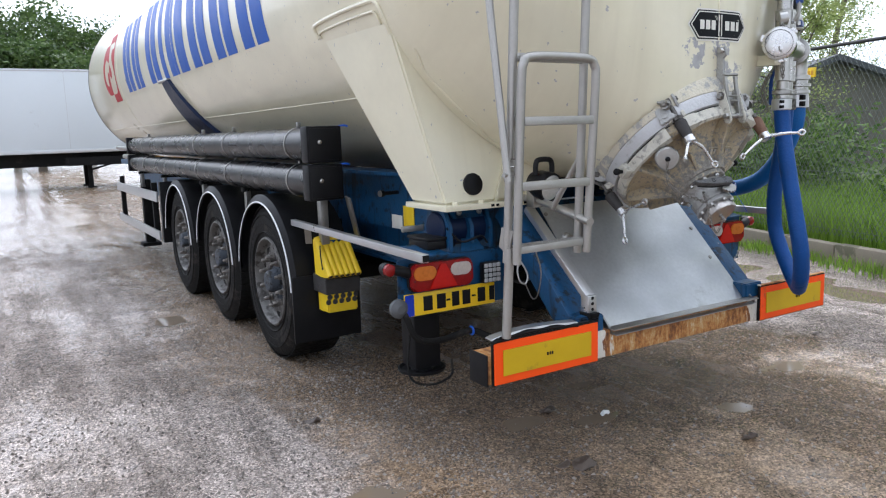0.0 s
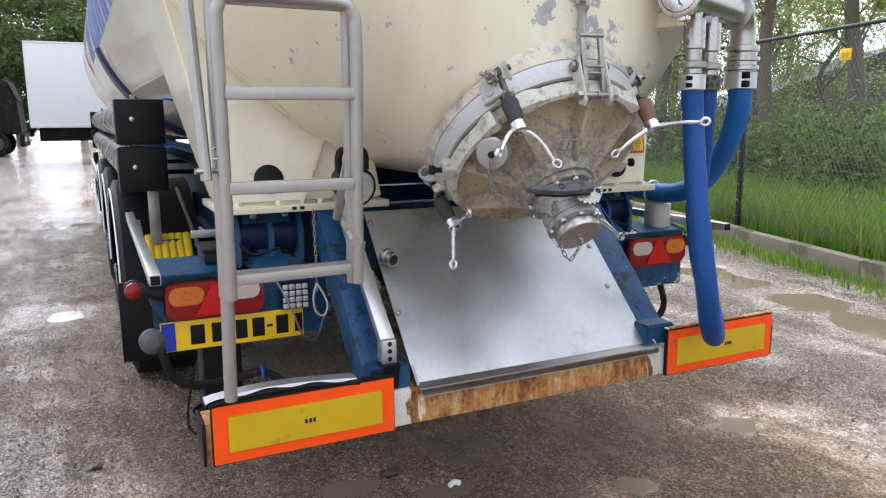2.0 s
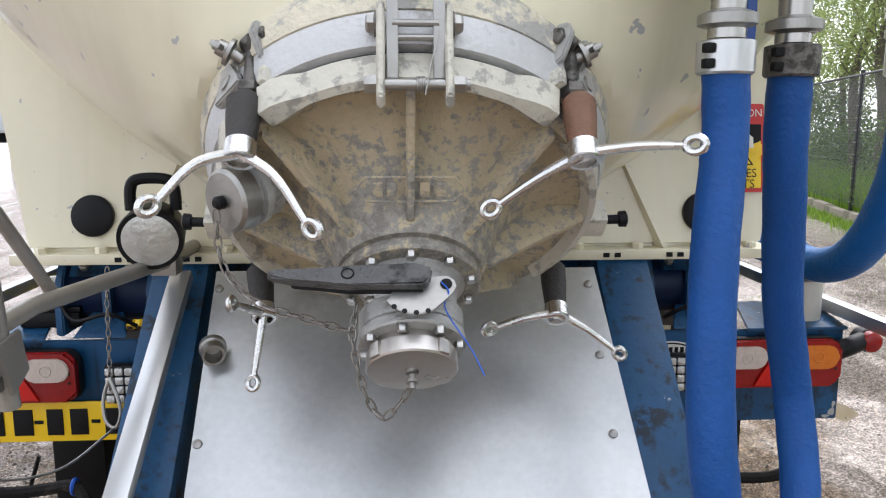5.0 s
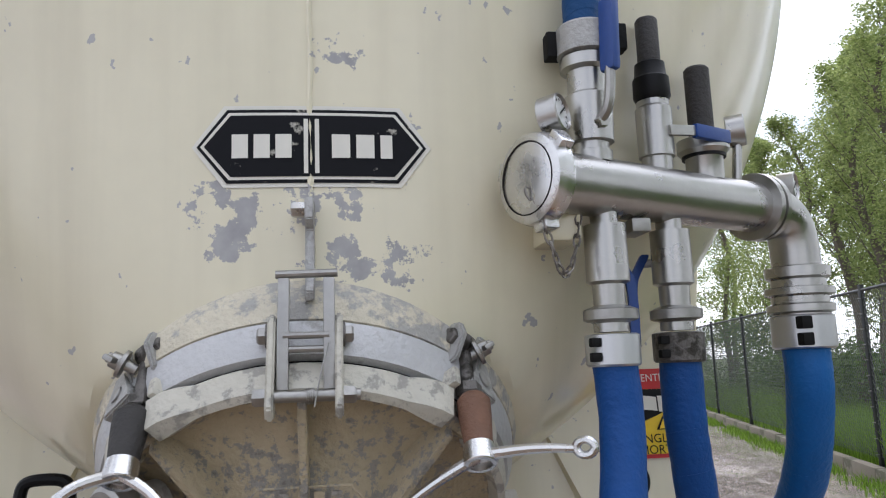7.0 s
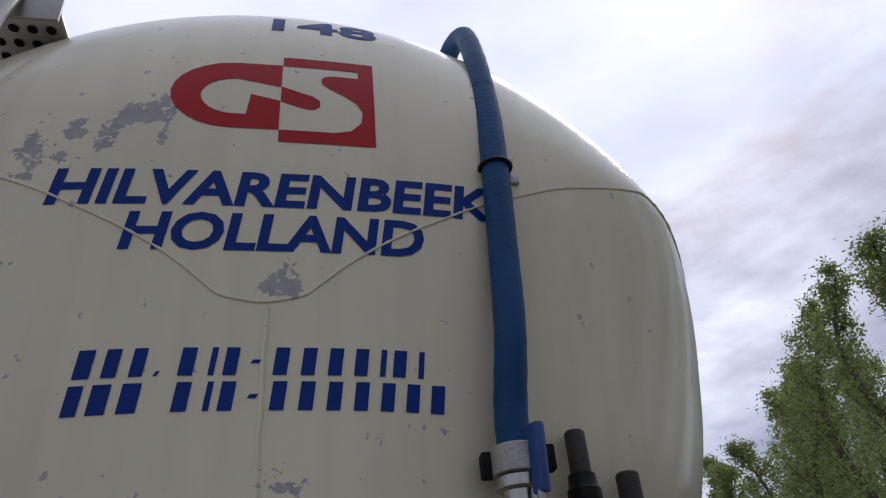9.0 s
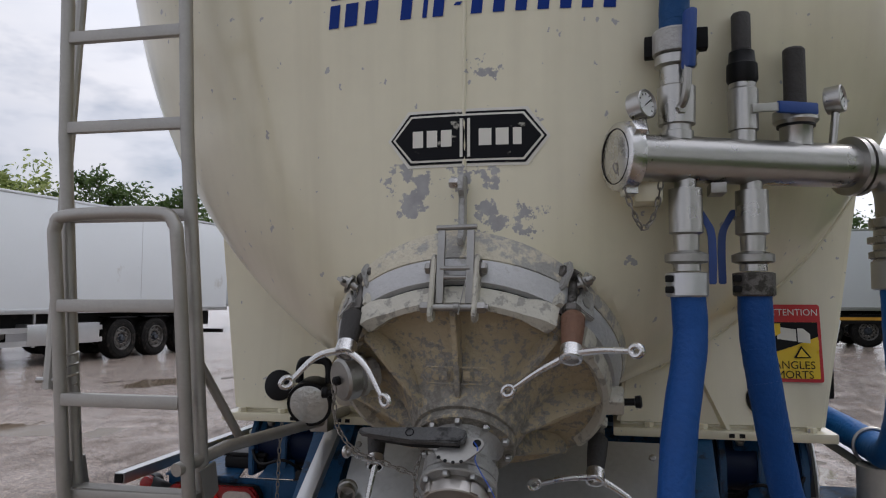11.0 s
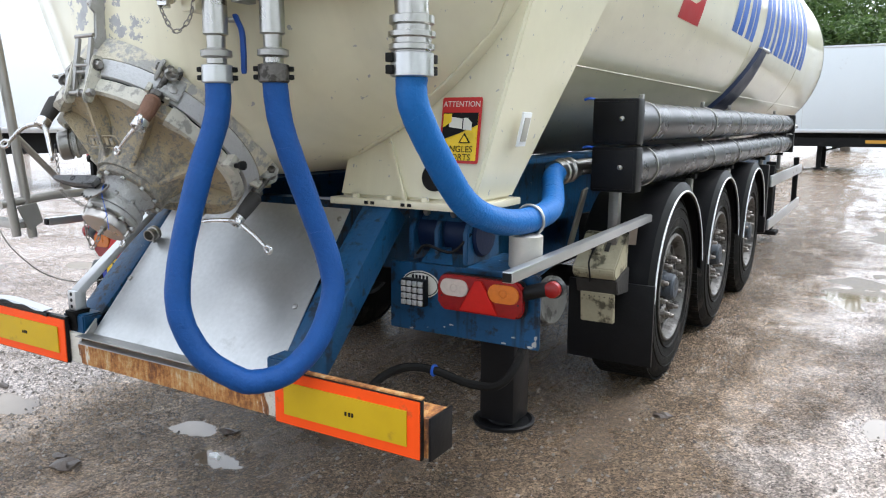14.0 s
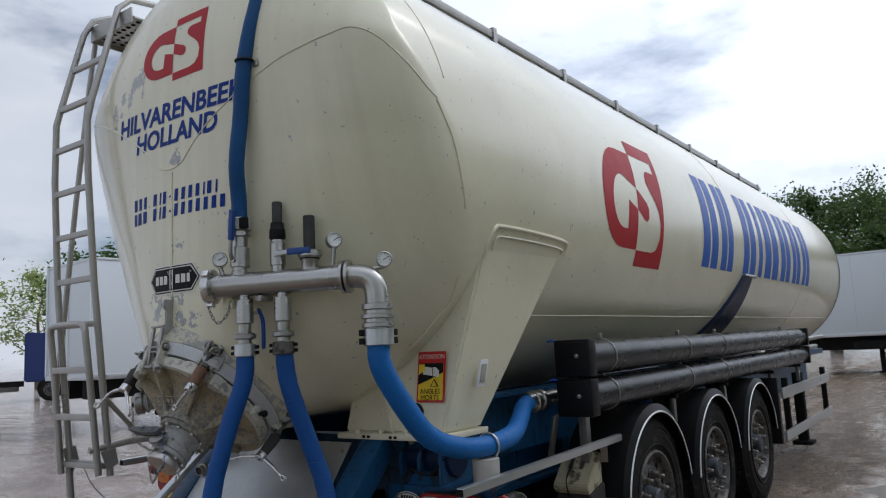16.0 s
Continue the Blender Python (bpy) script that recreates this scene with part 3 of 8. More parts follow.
def prism(bm, pts, way, bevel=0.0):
    """A flat outline pushed along a way into a plate."""
    a = [bm.verts.new(Vector(p)) for p in pts]
    b = [bm.verts.new(Vector(p) + Vector(way)) for p in pts]
    fs = [bm.faces.new(a), bm.faces.new(b[::-1])]
    n = len(a)
    for k in range(n):
        fs.append(bm.faces.new((a[k], b[k], b[(k + 1) % n], a[(k + 1) % n])))
    if bevel:
        bmesh.ops.bevel(bm, geom=list({e for f in fs for e in f.edges}), offset=bevel, segments=2, affect="EDGES")
    return bm


def P(pts, way, bevel=0.0):
    return prism(bmesh.new(), pts, way, bevel)


def bar(bm, a, b, w, h, bevel=0.0, up=(0, 0, 1)):
    """A square tube or flat bar from a to b, w across and h along up."""
    a, b = Vector(a), Vector(b)
    d = (b - a).normalized()
    s = d.cross(Vector(up)).normalized()
    t = s.cross(d)
    m = Matrix((s, d, t)).transposed().to_4x4()
    return box(bm, (-w / 2, -(b - a).length / 2, -h / 2), (w / 2, (b - a).length / 2, h / 2), bevel, Matrix.Translation((a + b) / 2) @ m)


def BAR(a, b, w, h, bevel=0.0, up=(0, 0, 1)):
    return bar(bmesh.new(), a, b, w, h, bevel, up)


def rounded(w, h, r, n=5):
    """Outline of a rounded rectangle about 0, 0."""
    out = []
    for cx, cy, a0 in ((w / 2 - r, h / 2 - r, 0), (-w / 2 + r, h / 2 - r, 90), (-w / 2 + r, -h / 2 + r, 180), (w / 2 - r, -h / 2 + r, 270)):
        for k in range(n + 1):
            a = radians(a0 + 90 * k / n)
            out.append((cx + r * math.cos(a), cy + r * math.sin(a)))
    return out


def chain(pts, r, parent, size=0.018, wire=0.0022, material=None, name="chain"):
    """A hanging chain of real links along a line of points."""
    bm = bmesh.new()
    line = spline(pts, 24)
    want, k, past = size * 1.35, 0, 0.0
    prev = line[0]
    for p in line[1:]:
        past += (p - prev).length
        if past >= want:
            past = 0.0
            d = (p - prev).normalized()
            u, v, d = axes_of(d)
            side = u if k % 2 else v
            k += 1
            ring = [p + d * (math.sin(a) * size) + side * (math.cos(a) * size * 0.42) for a in (2 * math.pi * j / 8 for j in range(8))]
            tube(bm, ring, wire, 5, True)
        prev = p
    return part(name, bm, material or CHAIN_STEEL, parent)


def bolt(bm, at, axis, r=0.011, h=0.01):
    return lathe(bm, [(0, r), (h * 0.8, r), (h, r * 0.8)], at, axis, 6)


def slice_up(bm, cut):
    """Cuts a flat mesh along a grid, so that it can follow a curved surface."""
    bmesh.ops.triangulate(bm, faces=bm.faces)
    for k in (0, 1):
        lo, hi = min(v.co[k] for v in bm.verts), max(v.co[k] for v in bm.verts)
        steps = int((hi - lo) / cut)
        for j in range(1, steps + 1):
            at = lo + (hi - lo) * j / (steps + 1)
            co, no = ((at, 0, 0), (1, 0, 0)) if k == 0 else ((0, at, 0), (0, 1, 0))
            bmesh.ops.bisect_plane(bm, geom=bm.verts[:] + bm.edges[:] + bm.faces[:], plane_co=co, plane_no=no)
    bmesh.ops.triangulate(bm, faces=bm.faces)


def lettering(words, size, place, material, parent, name, label="", squeeze=1.0, shear=0.0, align="CENTER", bold=0.0):
    """Words in the built-in font, laid on a surface: place(u, v) gives the world point of a point of the text."""
    c = bpy.data.curves.new("words", "FONT")
    c.body, c.size, c.align_x, c.shear = words, size, align, shear
    c.resolution_u, c.offset = 3, bold
    o = bpy.data.objects.new("words", c)
    scene.collection.objects.link(o)
    bpy.context.view_layer.update()
    me = bpy.data.meshes.new_from_object(o.evaluated_get(bpy.context.evaluated_depsgraph_get()))
    bpy.data.objects.remove(o)
    bpy.data.curves.remove(c)
    bm = bmesh.new()
    bm.from_mesh(me)
    bpy.data.meshes.remove(me)
    slice_up(bm, 0.035 if size > 0.1 else 0.5)
    for v in bm.verts:
        v.co = place(v.co.x * squeeze, v.co.y)
    return part(name, bm, material, parent, label)


def decal(outlines, place, material, parent, name, label="", cut=0.05):
    """Flat shapes given as outlines (u, v), cut fine enough to follow a curved surface."""
    bm = bmesh.new()
    for o in outlines:
        bm.faces.new([bm.verts.new((u, v, 0)) for u, v in o])
    bmesh.ops.remove_doubles(bm, verts=bm.verts, dist=0.0004)
    slice_up(bm, cut)
    for v in bm.verts:
        v.co = place(v.co.x, v.co.y)
    return part(name, bm, material, parent, label)


# ---- ground ----
PUDDLES = ((1.37, 0.34, 0.3, 0.16), (-0.5, 0.58, 0.24, 0.12), (-0.17, 0.40, 0.24, 0.11), (0.1, 0.85, 0.16, 0.08), (-1.7, 0.3, 0.3, 0.16), (-1.62, 4.19, 0.2, 0.3),
           (0.47, 0.08, 0.25, 0.16), (3.97, 2.9, 0.3, 0.75), (3.74, 1.75, 0.3, 0.75), (3.5, 0.7, 0.25, 0.5), (-4.9, 2.9, 0.5, 0.22), (1.8, 3.1, 0.25, 0.35), (2.1, 5.6, 0.4, 1.2), (-5.6, 2.2, 0.4, 0.2),
           (2.6, 9.5, 0.7, 1.6), (-4.0, 9.0, 0.9, 1.2), (-6.5, 6.0, 1.2, 0.8), (-8.0, 11.0, 1.2, 1.5), (3.3, 4.6, 0.4, 0.6), (2.35, 2.3, 0.18, 0.3))


def ground_height(x, y):
    z = 0.014 * noise.noise((x * 0.9, y * 0.9, 3.1)) + 0.009 * noise.noise((x * 3.1, y * 3.1, 7.7)) + 0.006 * noise.noise((x * 8, y * 8, 1.3)) + 0.006 * noise.noise(((x + 0.25 * y) * 7, y * 0.6, 4.4))
    if -3.6 < x < 3.4 and -2.4 < y < 2.0:
        z += 0.0055 * noise.noise((x * 19, y * 19, 2.2)) + 0.004 * noise.noise((x * 37, y * 37, 6.1))
    for px, py, a, b in PUDDLES:
        d = (((x - px) / a) ** 2 + ((y - py) / b) ** 2) * (1 + 0.9 * noise.noise((x * 2.3, y * 2.3, 5)))
        if d < 6:
            z -= 0.033 * math.exp(-d) * (1 + 0.5 * noise.noise((x * 2, y * 2, 9)))
    return z


def spaced(lo, hi, step, far, fine):
    """Grid lines: even between lo and hi and finer in one stretch, then wider and wider out to far."""
    out = [lo + step * k for k in range(int((hi - lo) / step) + 1)]
    out = sorted(out + [v + step * q for v in out if fine[0] < v < fine[1] for q in (0.333, 0.667)])
    g, a, b = step * 1.0, out[0], out[-1]
    while b < far:
        g *= 1.28
        a, b = a - g, b + g
        out = [a, *out, b]
    return out


def make_ground():
    xs, ys = spaced(-8, 5.5, 0.06, 900, (-3.6, 3.4)), spaced(-3, 9, 0.06, 900, (-2.3, 2.0))
    verts = [(x, y, ground_height(x, y) if abs(x) < 40 and abs(y) < 45 else 0.0) for y in ys for x in xs]
    w = len(xs)
    faces = [(j * w + i, j * w + i + 1, (j + 1) * w + i + 1, (j + 1) * w + i) for j in range(len(ys) - 1) for i in range(w - 1)]
    me = bpy.data.meshes.new("ground")
    me.from_pydata(verts, [], faces)
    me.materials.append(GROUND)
    me.polygons.foreach_set("use_smooth", [True] * len(me.polygons))
    tagged(new("ground", me), "wet compacted gravel yard, brown mud and puddles", "ground", kind="structure")
    bm = bmesh.new()
    bmesh.ops.create_grid(bm, x_segments=1, y_segments=1, size=1, matrix=Matrix.Translation((-3, 10, -0.0245)) @ Matrix.Diagonal((26, 26, 1, 1)))
    tagged(part("water", bm, WATER), "shallow muddy rain puddles in the gravel yard", "water", kind="structure")


make_ground()

# ---- the tank trailer ----
AXIS_Z, TANK_R, TANK_FRONT = 2.48, 1.24, 11.35
LID_AT, LID_N, LID_UP = Vector((0.0, 0.05, 1.41)), Vector((0, -0.69, -0.724)).normalized(), Vector((0, -0.724, 0.69)).normalized()


def rear_y(x, z, rim=False):
    """The tank's rear wall: a hopper with an upright back, cut by the outlet's plane, under a dished cap."""
    a = math.sqrt(max(1e-6, TANK_R ** 2 - (z - AXIS_Z) ** 2))
    edge = 0.5 + 0.42 * (AXIS_Z - z) - 0.22 * max(0.0, z - 2.5)
    k = min(1.0, abs(x) / a)
    hopper = -0.16 + (edge + 0.16) * (1 - math.sqrt(1 - k ** (1.85 + 0.6 * min(1.0, max(0.0, (z - 2.1) / 0.7)))))
    r = min(1.0, math.hypot(x, max(0.0, z - 2.44)) / 1.28)
    cap = -0.162 + 0.46 * (1 - math.sqrt(1 - r ** 3.6))
    outlet = 0.05 - 1.05 * (z - 1.41) + 0.055
    body, gap = max(hopper, cap), abs(hopper - cap)
    if gap < 0.02:
        body += (0.02 - gap) ** 2 / 0.08
    return max(body, outlet)


trailer = thing("tank_trailer", (0, 4, 0), "cream three-axle silo tank semi-trailer on a blue chassis", "tank trailer")


def make_tank():
    bm = bmesh.new()
    seg, rings = 224, 96
    rows = []
    for j in range(rings + 1):
        r = TANK_R * math.sin(math.pi / 2 * j / rings) if j else 0
        if j == 0:
            rows.append([bm.verts.new((0, rear_y(0, AXIS_Z), AXIS_Z))])
            continue
        row = []
        for k in range(seg):
            a = 2 * math.pi * k / seg
            x, z = r * math.sin(a), AXIS_Z + r * math.cos(a)
            row.append(bm.verts.new((x, rear_y(x, z), z)))
        rows.append(row)
    for k in range(seg):
        bm.faces.new((rows[0][0], rows[1][k], rows[1][(k + 1) % seg]))
    ring = rows[-1]
    for f, r in ((2.2, 1), (4.5, 1), (7, 1), (9.5, 1), (TANK_FRONT, 1), (TANK_FRONT + 0.14, 0.985), (TANK_FRONT + 0.3, 0.92), (TANK_FRONT + 0.45, 0.72), (TANK_FRONT + 0.52, 0.4), (TANK_FRONT + 0.54, 0.02)):
        rows.append([bm.verts.new((v.co.x * r, f, AXIS_Z + (v.co.z - AXIS_Z) * r)) for v in ring])
    for a, b in zip(rows[1:], rows[2:]):
        for k in range(seg):
            bm.faces.new((a[k], b[k], b[(k + 1) % seg], a[(k + 1) % seg]))
    bm.faces.new(rows[-1])
    return part("tank_shell", bm, CREAM, trailer, "cream painted steel tank, chipped round the outlet", sharp=24)


tank = make_tank()


def on_rear(u, v, off=0.002):
    return Vector((u, rear_y(u, v) - off, v))


def on_side(side, off=0.004):
    """A point of the tank's side from the way along it and the height."""
    def place(u, v):
        a = math.asin(max(-1, min(1, (v - AXIS_Z) / TANK_R)))
        return Vector((side * (TANK_R + off) * math.cos(a), u, AXIS_Z + (TANK_R + off) * math.sin(a)))
    return place


def weld(pts, r=0.006):
    bm = bmesh.new()
    tube(bm, pts, lambda t: r * (1 + 0.25 * math.sin(t * 900)), 6)
    part("weld_seam", bm, CREAM, tank)


# weld seams: the V under the cap, the back seam, the ring, the long seams
SEAM = ((0, 2.476), (0.025, 2.478), (0.085, 2.493), (0.123, 2.525), (0.192, 2.585), (0.291, 2.652), (0.397, 2.711), (0.496, 2.763), (0.61, 2.812), (0.709, 2.854), (0.841, 2.893), (0.942, 2.923), (1.018, 2.943), (1.1, 2.905), (1.175, 2.80), (1.225, 2.66))
seam = [Vector((-x, 0, z)) for x, z in SEAM[:0:-1]] + [Vector((x, 0, z)) for x, z in SEAM]
weld([on_rear(p.x, p.z, 0.0005) for p in spline(seam, 8)], 0.0036)
for s in (-1, 1):
    weld([on_rear(s * 0.997 * math.sqrt(TANK_R ** 2 - (z - AXIS_Z) ** 2), z, 0.001) for z in (2.65 - 0.02 * k for k in range(24))], 0.005)
    weld([Vector((s * x, min(y - 0.013, rear_y(x, z) - 0.002), z)) for x, y, z in spline([(1.09, 0.73, 1.90), (1.009, 0.705, 1.774), (0.885, 0.68, 1.638), (0.782, 0.664, 1.546), (0.69, 0.65, 1.47), (0.577, 0.64, 1.40), (0.47, 0.63, 1.345)], 10)], 0.0075)
weld([on_rear(0.012 + 0.0012 * math.sin(k * 0.7), 1.72 + 0.74 * k / 40, 0.001) for k in range(41)], 0.005)
weld([Vector((TANK_R * math.sin(a), 0.44, AXIS_Z + TANK_R * math.cos(a))) for a in (radians(-76 + 152 * k / 60) for k in range(61))], 0.004)
for s in (-1, 1):
    weld([on_side(s, 0)(0.95 + k * 0.35, 1.72) for k in range(30)], 0.005)
for y in (5.0, 8.3, 11.3):
    weld([Vector((TANK_R * math.sin(a), y, AXIS_Z + TANK_R * math.cos(a))) for a in (2 * math.pi * k / 120 for k in range(121))], 0.003)
# blue rim band at the front end
bm = bmesh.new()
lathe(bm, [(0, TANK_R + 0.006), (0.05, TANK_R + 0.006)], (0, TANK_FRONT - 0.06, AXIS_Z), (0, 1, 0), 96, caps=False)
part("rim_band", bm, NAVY, tank, "dark blue rim band")


def make_foot(s):
    """One of the two box-shaped supports that carry the tank's rear on the hinge."""
    rear_in, rear_out = 0.36, 0.975
    back = lambda z: 0.607 + 0.15 * (z - 1.165)  # noqa: E731
    bm = bmesh.new()
    top_z = 2.11
    pts = [(s * rear_in, back(1.165), 1.165), (s * rear_out, back(1.165), 1.165), (s * 1.172, back(top_z) + 0.04, top_z), (s * 1.0, back(top_z) + 0.04, top_z), (s * 0.42, back(1.6), 1.60)]
    front = [(s * rear_in, 0.93, 1.165), (s * rear_out, 0.93, 1.165), (s * 1.172, 1.60, top_z), (s * 1.0, 1.60, top_z), (s * 0.42, 1.2, 1.60)]
    va, vb = [bm.verts.new(p) for p in pts], [bm.verts.new(p) for p in front]
    bm.faces.new(va)
    bm.faces.new(vb[::-1])
    for k in range(5):
        bm.faces.new((va[k], vb[k], vb[(k + 1) % 5], va[(k + 1) % 5]))
    bmesh.ops.bevel(bm, geom=[e for e in bm.edges], offset=0.012, segments=3, affect="EDGES")
    foot = part("tank_foot", bm, CREAM, trailer, "cream welded box support under the tank's rear")
    part("foot_flange", B((s * 0.35, 0.56, 1.138), (s * 1.0, 0.96, 1.166), 0.005), CREAM, foot)
    bm = bmesh.new()
    prism(bm, [(s * 0.675, back(1.17) + 0.01, 1.166), (s * 0.69, back(1.17) - 0.03, 1.166), (s * 0.575, back(1.42) - 0.012, 1.42), (s * 0.565, back(1.42) + 0.02, 1.42)], (s * 0.012, 0, 0))
    part("rib", bm, CREAM, foot)
    part("plug", L([(0, 0.054), (0.012, 0.054), (0.016, 0.048)], (s * 0.807, 0.622, 1.257), (0, -1, 0.15), 32), BLACK, foot, "round black rubber plug")
    bm = bmesh.new()
    for x in (0.46, 0.62, 0.78, 0.93):
        bolt(bm, (s * x, 0.585, 1.166), (0, 0, 1), 0.016, 0.016)
    tagged(part("bolt", bm, CREAM, foot), kind="stuff")
    # raised edge of the side sheet
    line = [on_side(s, 0.004)(y, z) for y, z in ((0.79, 1.98), (0.80, 2.08), (0.83, 2.13), (0.90, 2.142), (1.25, 2.14), (1.55, 2.125), (1.60, 2.10), (1.59, 2.05))]
    part("edge_bead", T(spline(line, 5), 0.011, 8), CREAM, foot)
    line = [on_side(s, 0.006)(y, z) for y, z in ((0.84, 2.03), (0.86, 2.085), (0.93, 2.095), (1.25, 2.093), (1.53, 2.08), (1.555, 2.05))]
    part("edge_bead", T(spline(line, 5), 0.006, 8), CREAM, foot)
    for x in (0.53, 0.56, 0.70, 0.73):
        part("flange_slot", B((s * x - 0.008, 0.556, 1.146), (s * x + 0.008, 0.561, 1.158)), INK, foot)
    return foot


feet = [make_foot(s) for s in (-1, 1)]


# ---- running gear ----
def wheel_meshes():
    """The pieces of one trailer wheel about its own centre, its outer face towards +x."""
    tyre = bmesh.new()
    prof = [(-0.185, 0.30), (-0.185, 0.43), (-0.175, 0.485), (-0.15, 0.518), (-0.1, 0.533), (0.1, 0.533), (0.15, 0.518), (0.175, 0.485), (0.187, 0.43), (0.184, 0.375), (0.176, 0.335), (0.168, 0.30)]
    lathe(tyre, prof, (0, 0, 0), (1, 0, 0), 64, caps=False)
    for k in range(64):
        a = 2 * math.pi * k / 64
        for x, t in ((-0.12, 0.0), (-0.04, 0.05), (0.04, 0.0), (0.12, 0.05)):
            box(tyre, (-0.034, -0.022, -0.006), (0.034, 0.022, 0.003), 0, Matrix.Rotation(a + t, 4, "X") @ Matrix.Translation((x, 0, 0.534)))
    for r in (0.345, 0.40, 0.455):
        lathe(tyre, [(-0.004, r - 0.006), (0.006, r), (-0.004, r + 0.006)], (0.182, 0, 0), (1, 0, 0), 64, caps=False)
    rim = bmesh.new()
    lathe(rim, [(0.165, 0.312), (0.182, 0.306), (0.184, 0.296), (0.176, 0.288), (0.15, 0.282), (0.128, 0.276), (0.118, 0.262), (0.122, 0.24), (0.132, 0.205), (0.136, 0.185), (0.128, 0.15), (0.118, 0.143), (0.06, 0.14)], (0, 0, 0), (1, 0, 0), 64, caps=False)
    lathe(rim, [(-0.18, 0.302), (-0.17, 0.28), (0.02, 0.255)], (0, 0, 0), (1, 0, 0), 48, caps=False)
    for k in range(10):
        a = 2 * math.pi * (k + 0.5) / 10
        u, v = Vector((0, math.cos(a), math.sin(a))), Vector((0, -math.sin(a), math.cos(a)))
        ring = [Vector((0.124, 0, 0)) + u * (0.236 + 0.026 * math.cos(t)) + v * (0.034 * math.sin(t)) for t in (2 * math.pi * q / 16 for q in range(16))]
        tube(rim, ring, 0.0055, 6, True)
    holes = bmesh.new()
    for k in range(10):
        a = 2 * math.pi * (k + 0.5) / 10
        u, v = Vector((0, math.cos(a), math.sin(a))), Vector((0, -math.sin(a), math.cos(a)))
        prism(holes, [Vector((0.115, 0, 0)) + u * (0.236 + 0.024 * math.cos(t)) + v * (0.032 * math.sin(t)) for t in (2 * math.pi * q / 16 for q in range(16))], (0.0125, 0, 0))
    nut = bmesh.new()
    lathe(nut, [(0, 0.024), (0.01, 0.024), (0.012, 0.019), (0.034, 0.018), (0.036, 0.013), (0.056, 0.012), (0.062, 0.008)], (0.132, 0, 0.1675), (1, 0, 0), 8)
    hub = bmesh.new()
    lathe(hub, [(0.04, 0.139), (0.07, 0.137), (0.085, 0.09), (0.13, 0.085), (0.15, 0.08), (0.185, 0.074), (0.196, 0.062), (0.198, 0.02)], (0, 0, 0), (1, 0, 0), 32)
    rows = []
    for k in range(80):
        a, fin = 2 * math.pi * k / 80, 0.136 if k % 4 < 2 else 0.095
        rows.append([hub.verts.new((x, r * math.cos(a), r * math.sin(a))) for x, r in ((0.07, 0.07), (0.07, fin), (0.118, fin), (0.124, 0.07))])
    for a, b in zip(rows, rows[1:] + rows[:1]):
        for q in range(4):
            hub.faces.new((a[q], b[q], b[(q + 1) % 4], a[(q + 1) % 4]))
    out = []
    for name, bm, material in (("wheel", rim, RIM), ("tyre", tyre, RUBBER), ("hand_holes", holes, DARK), ("wheel_nut", nut, CHAIN_STEEL), ("hub", hub, HUB_GREY)):
        o = part(name, bm, material)
        out.append((name, o.data))
        bpy.data.objects.remove(o)
    return out


def set_wheels(owner, places, group=""):
    """Wheels as parts of a vehicle: each a rim with tyre, hub and nuts under it."""
    for n, m in enumerate(places):
        base = None
        for name, me in WHEEL:
            turns = [Matrix.Rotation(2 * math.pi * k / 10, 4, "X") for k in range(10)] if name == "wheel_nut" else [Matrix()]
            for t in turns:
                o = new(name, me)
                if base is None:
                    base = o
                    o.parent = owner
                    o.matrix_basis = Matrix.Translation(owner.location).inverted() @ m if owner.type == "EMPTY" else m
                    tagged(o, "muddy steel truck wheel with a dark hub")
                else:
                    o.parent = base
                    o.matrix_basis = t
                if name == "hand_holes":
                    o["kind"] = "stuff"


WHEEL_Y = (2.515, 3.815, 5.17)
WHEEL = wheel_meshes()
set_wheels(trailer, [pose(s * 1.07, y, 0.533, 17 * k, 0, 0 if s > 0 else 180) for k, y in enumerate(WHEEL_Y) for s in (-1, 1)])

for k, y in enumerate(WHEEL_Y):
    bm = bmesh.new()
    rod(bm, (-0.95, y, 0.533), (0.95, y, 0.533), 0.065, 16)
    for s in (-1, 1):
        rod(bm, (s * 0.9, y, 0.533), (s * 0.72, y, 0.533), 0.2, 20)
        box(bm, (s * 0.52 - 0.05, y - 0.45, 0.60), (s * 0.52 + 0.05, y + 0.3, 0.68), 0.01)
        rod(bm, (s * 0.52, y + 0.25, 0.66), (s * 0.52, y + 0.25, 0.9), 0.12, 16)
    part("axle", bm, DARK, trailer, "grimy axle with brake drums")
    for s in (-1, 1):
        bm = bmesh.new()
        x0, x1 = s * 0.88, s * 1.285
        n = 26
        for r0, r1, xa, xb in ((0.592, 0.604, x0, x1),):
            ring = []
            for j in range(n + 1):
                a = radians(8 + 164 * j / n) if k else radians(2 + 186 * j / n)
                # the ends fall straight
                c, sn = math.cos(a), math.sin(a)
                ring.append([bm.verts.new((x, y + c * r, 0.533 + sn * r)) for x, r in ((xa, r0), (xb - s * 0.03, r0), (xb, r0 - 0.05), (xb + s * 0.008, r0 - 0.045), (xb - s * 0.02, r1), (xa, r1))])
            for a, b in zip(ring, ring[1:]):
                for q in range(6):
                    bm.faces.new((a[q], a[(q + 1) % 6], b[(q + 1) % 6], b[q]))
            bm.faces.new(ring[0])
            bm.faces.new(ring[-1])
        guard = part("mudguard", bm, BLACK, trailer, "black plastic mudguard with a white edge strip")
        pts = [(x1 + s * 0.006, y + math.cos(a) * 0.553, 0.533 + math.sin(a) * 0.553) for a in (radians(8 + 170 * j / 40) for j in range(41))]
        part("edge_strip", T(pts, 0.006, 6), WHITE, guard, "white edge strip")
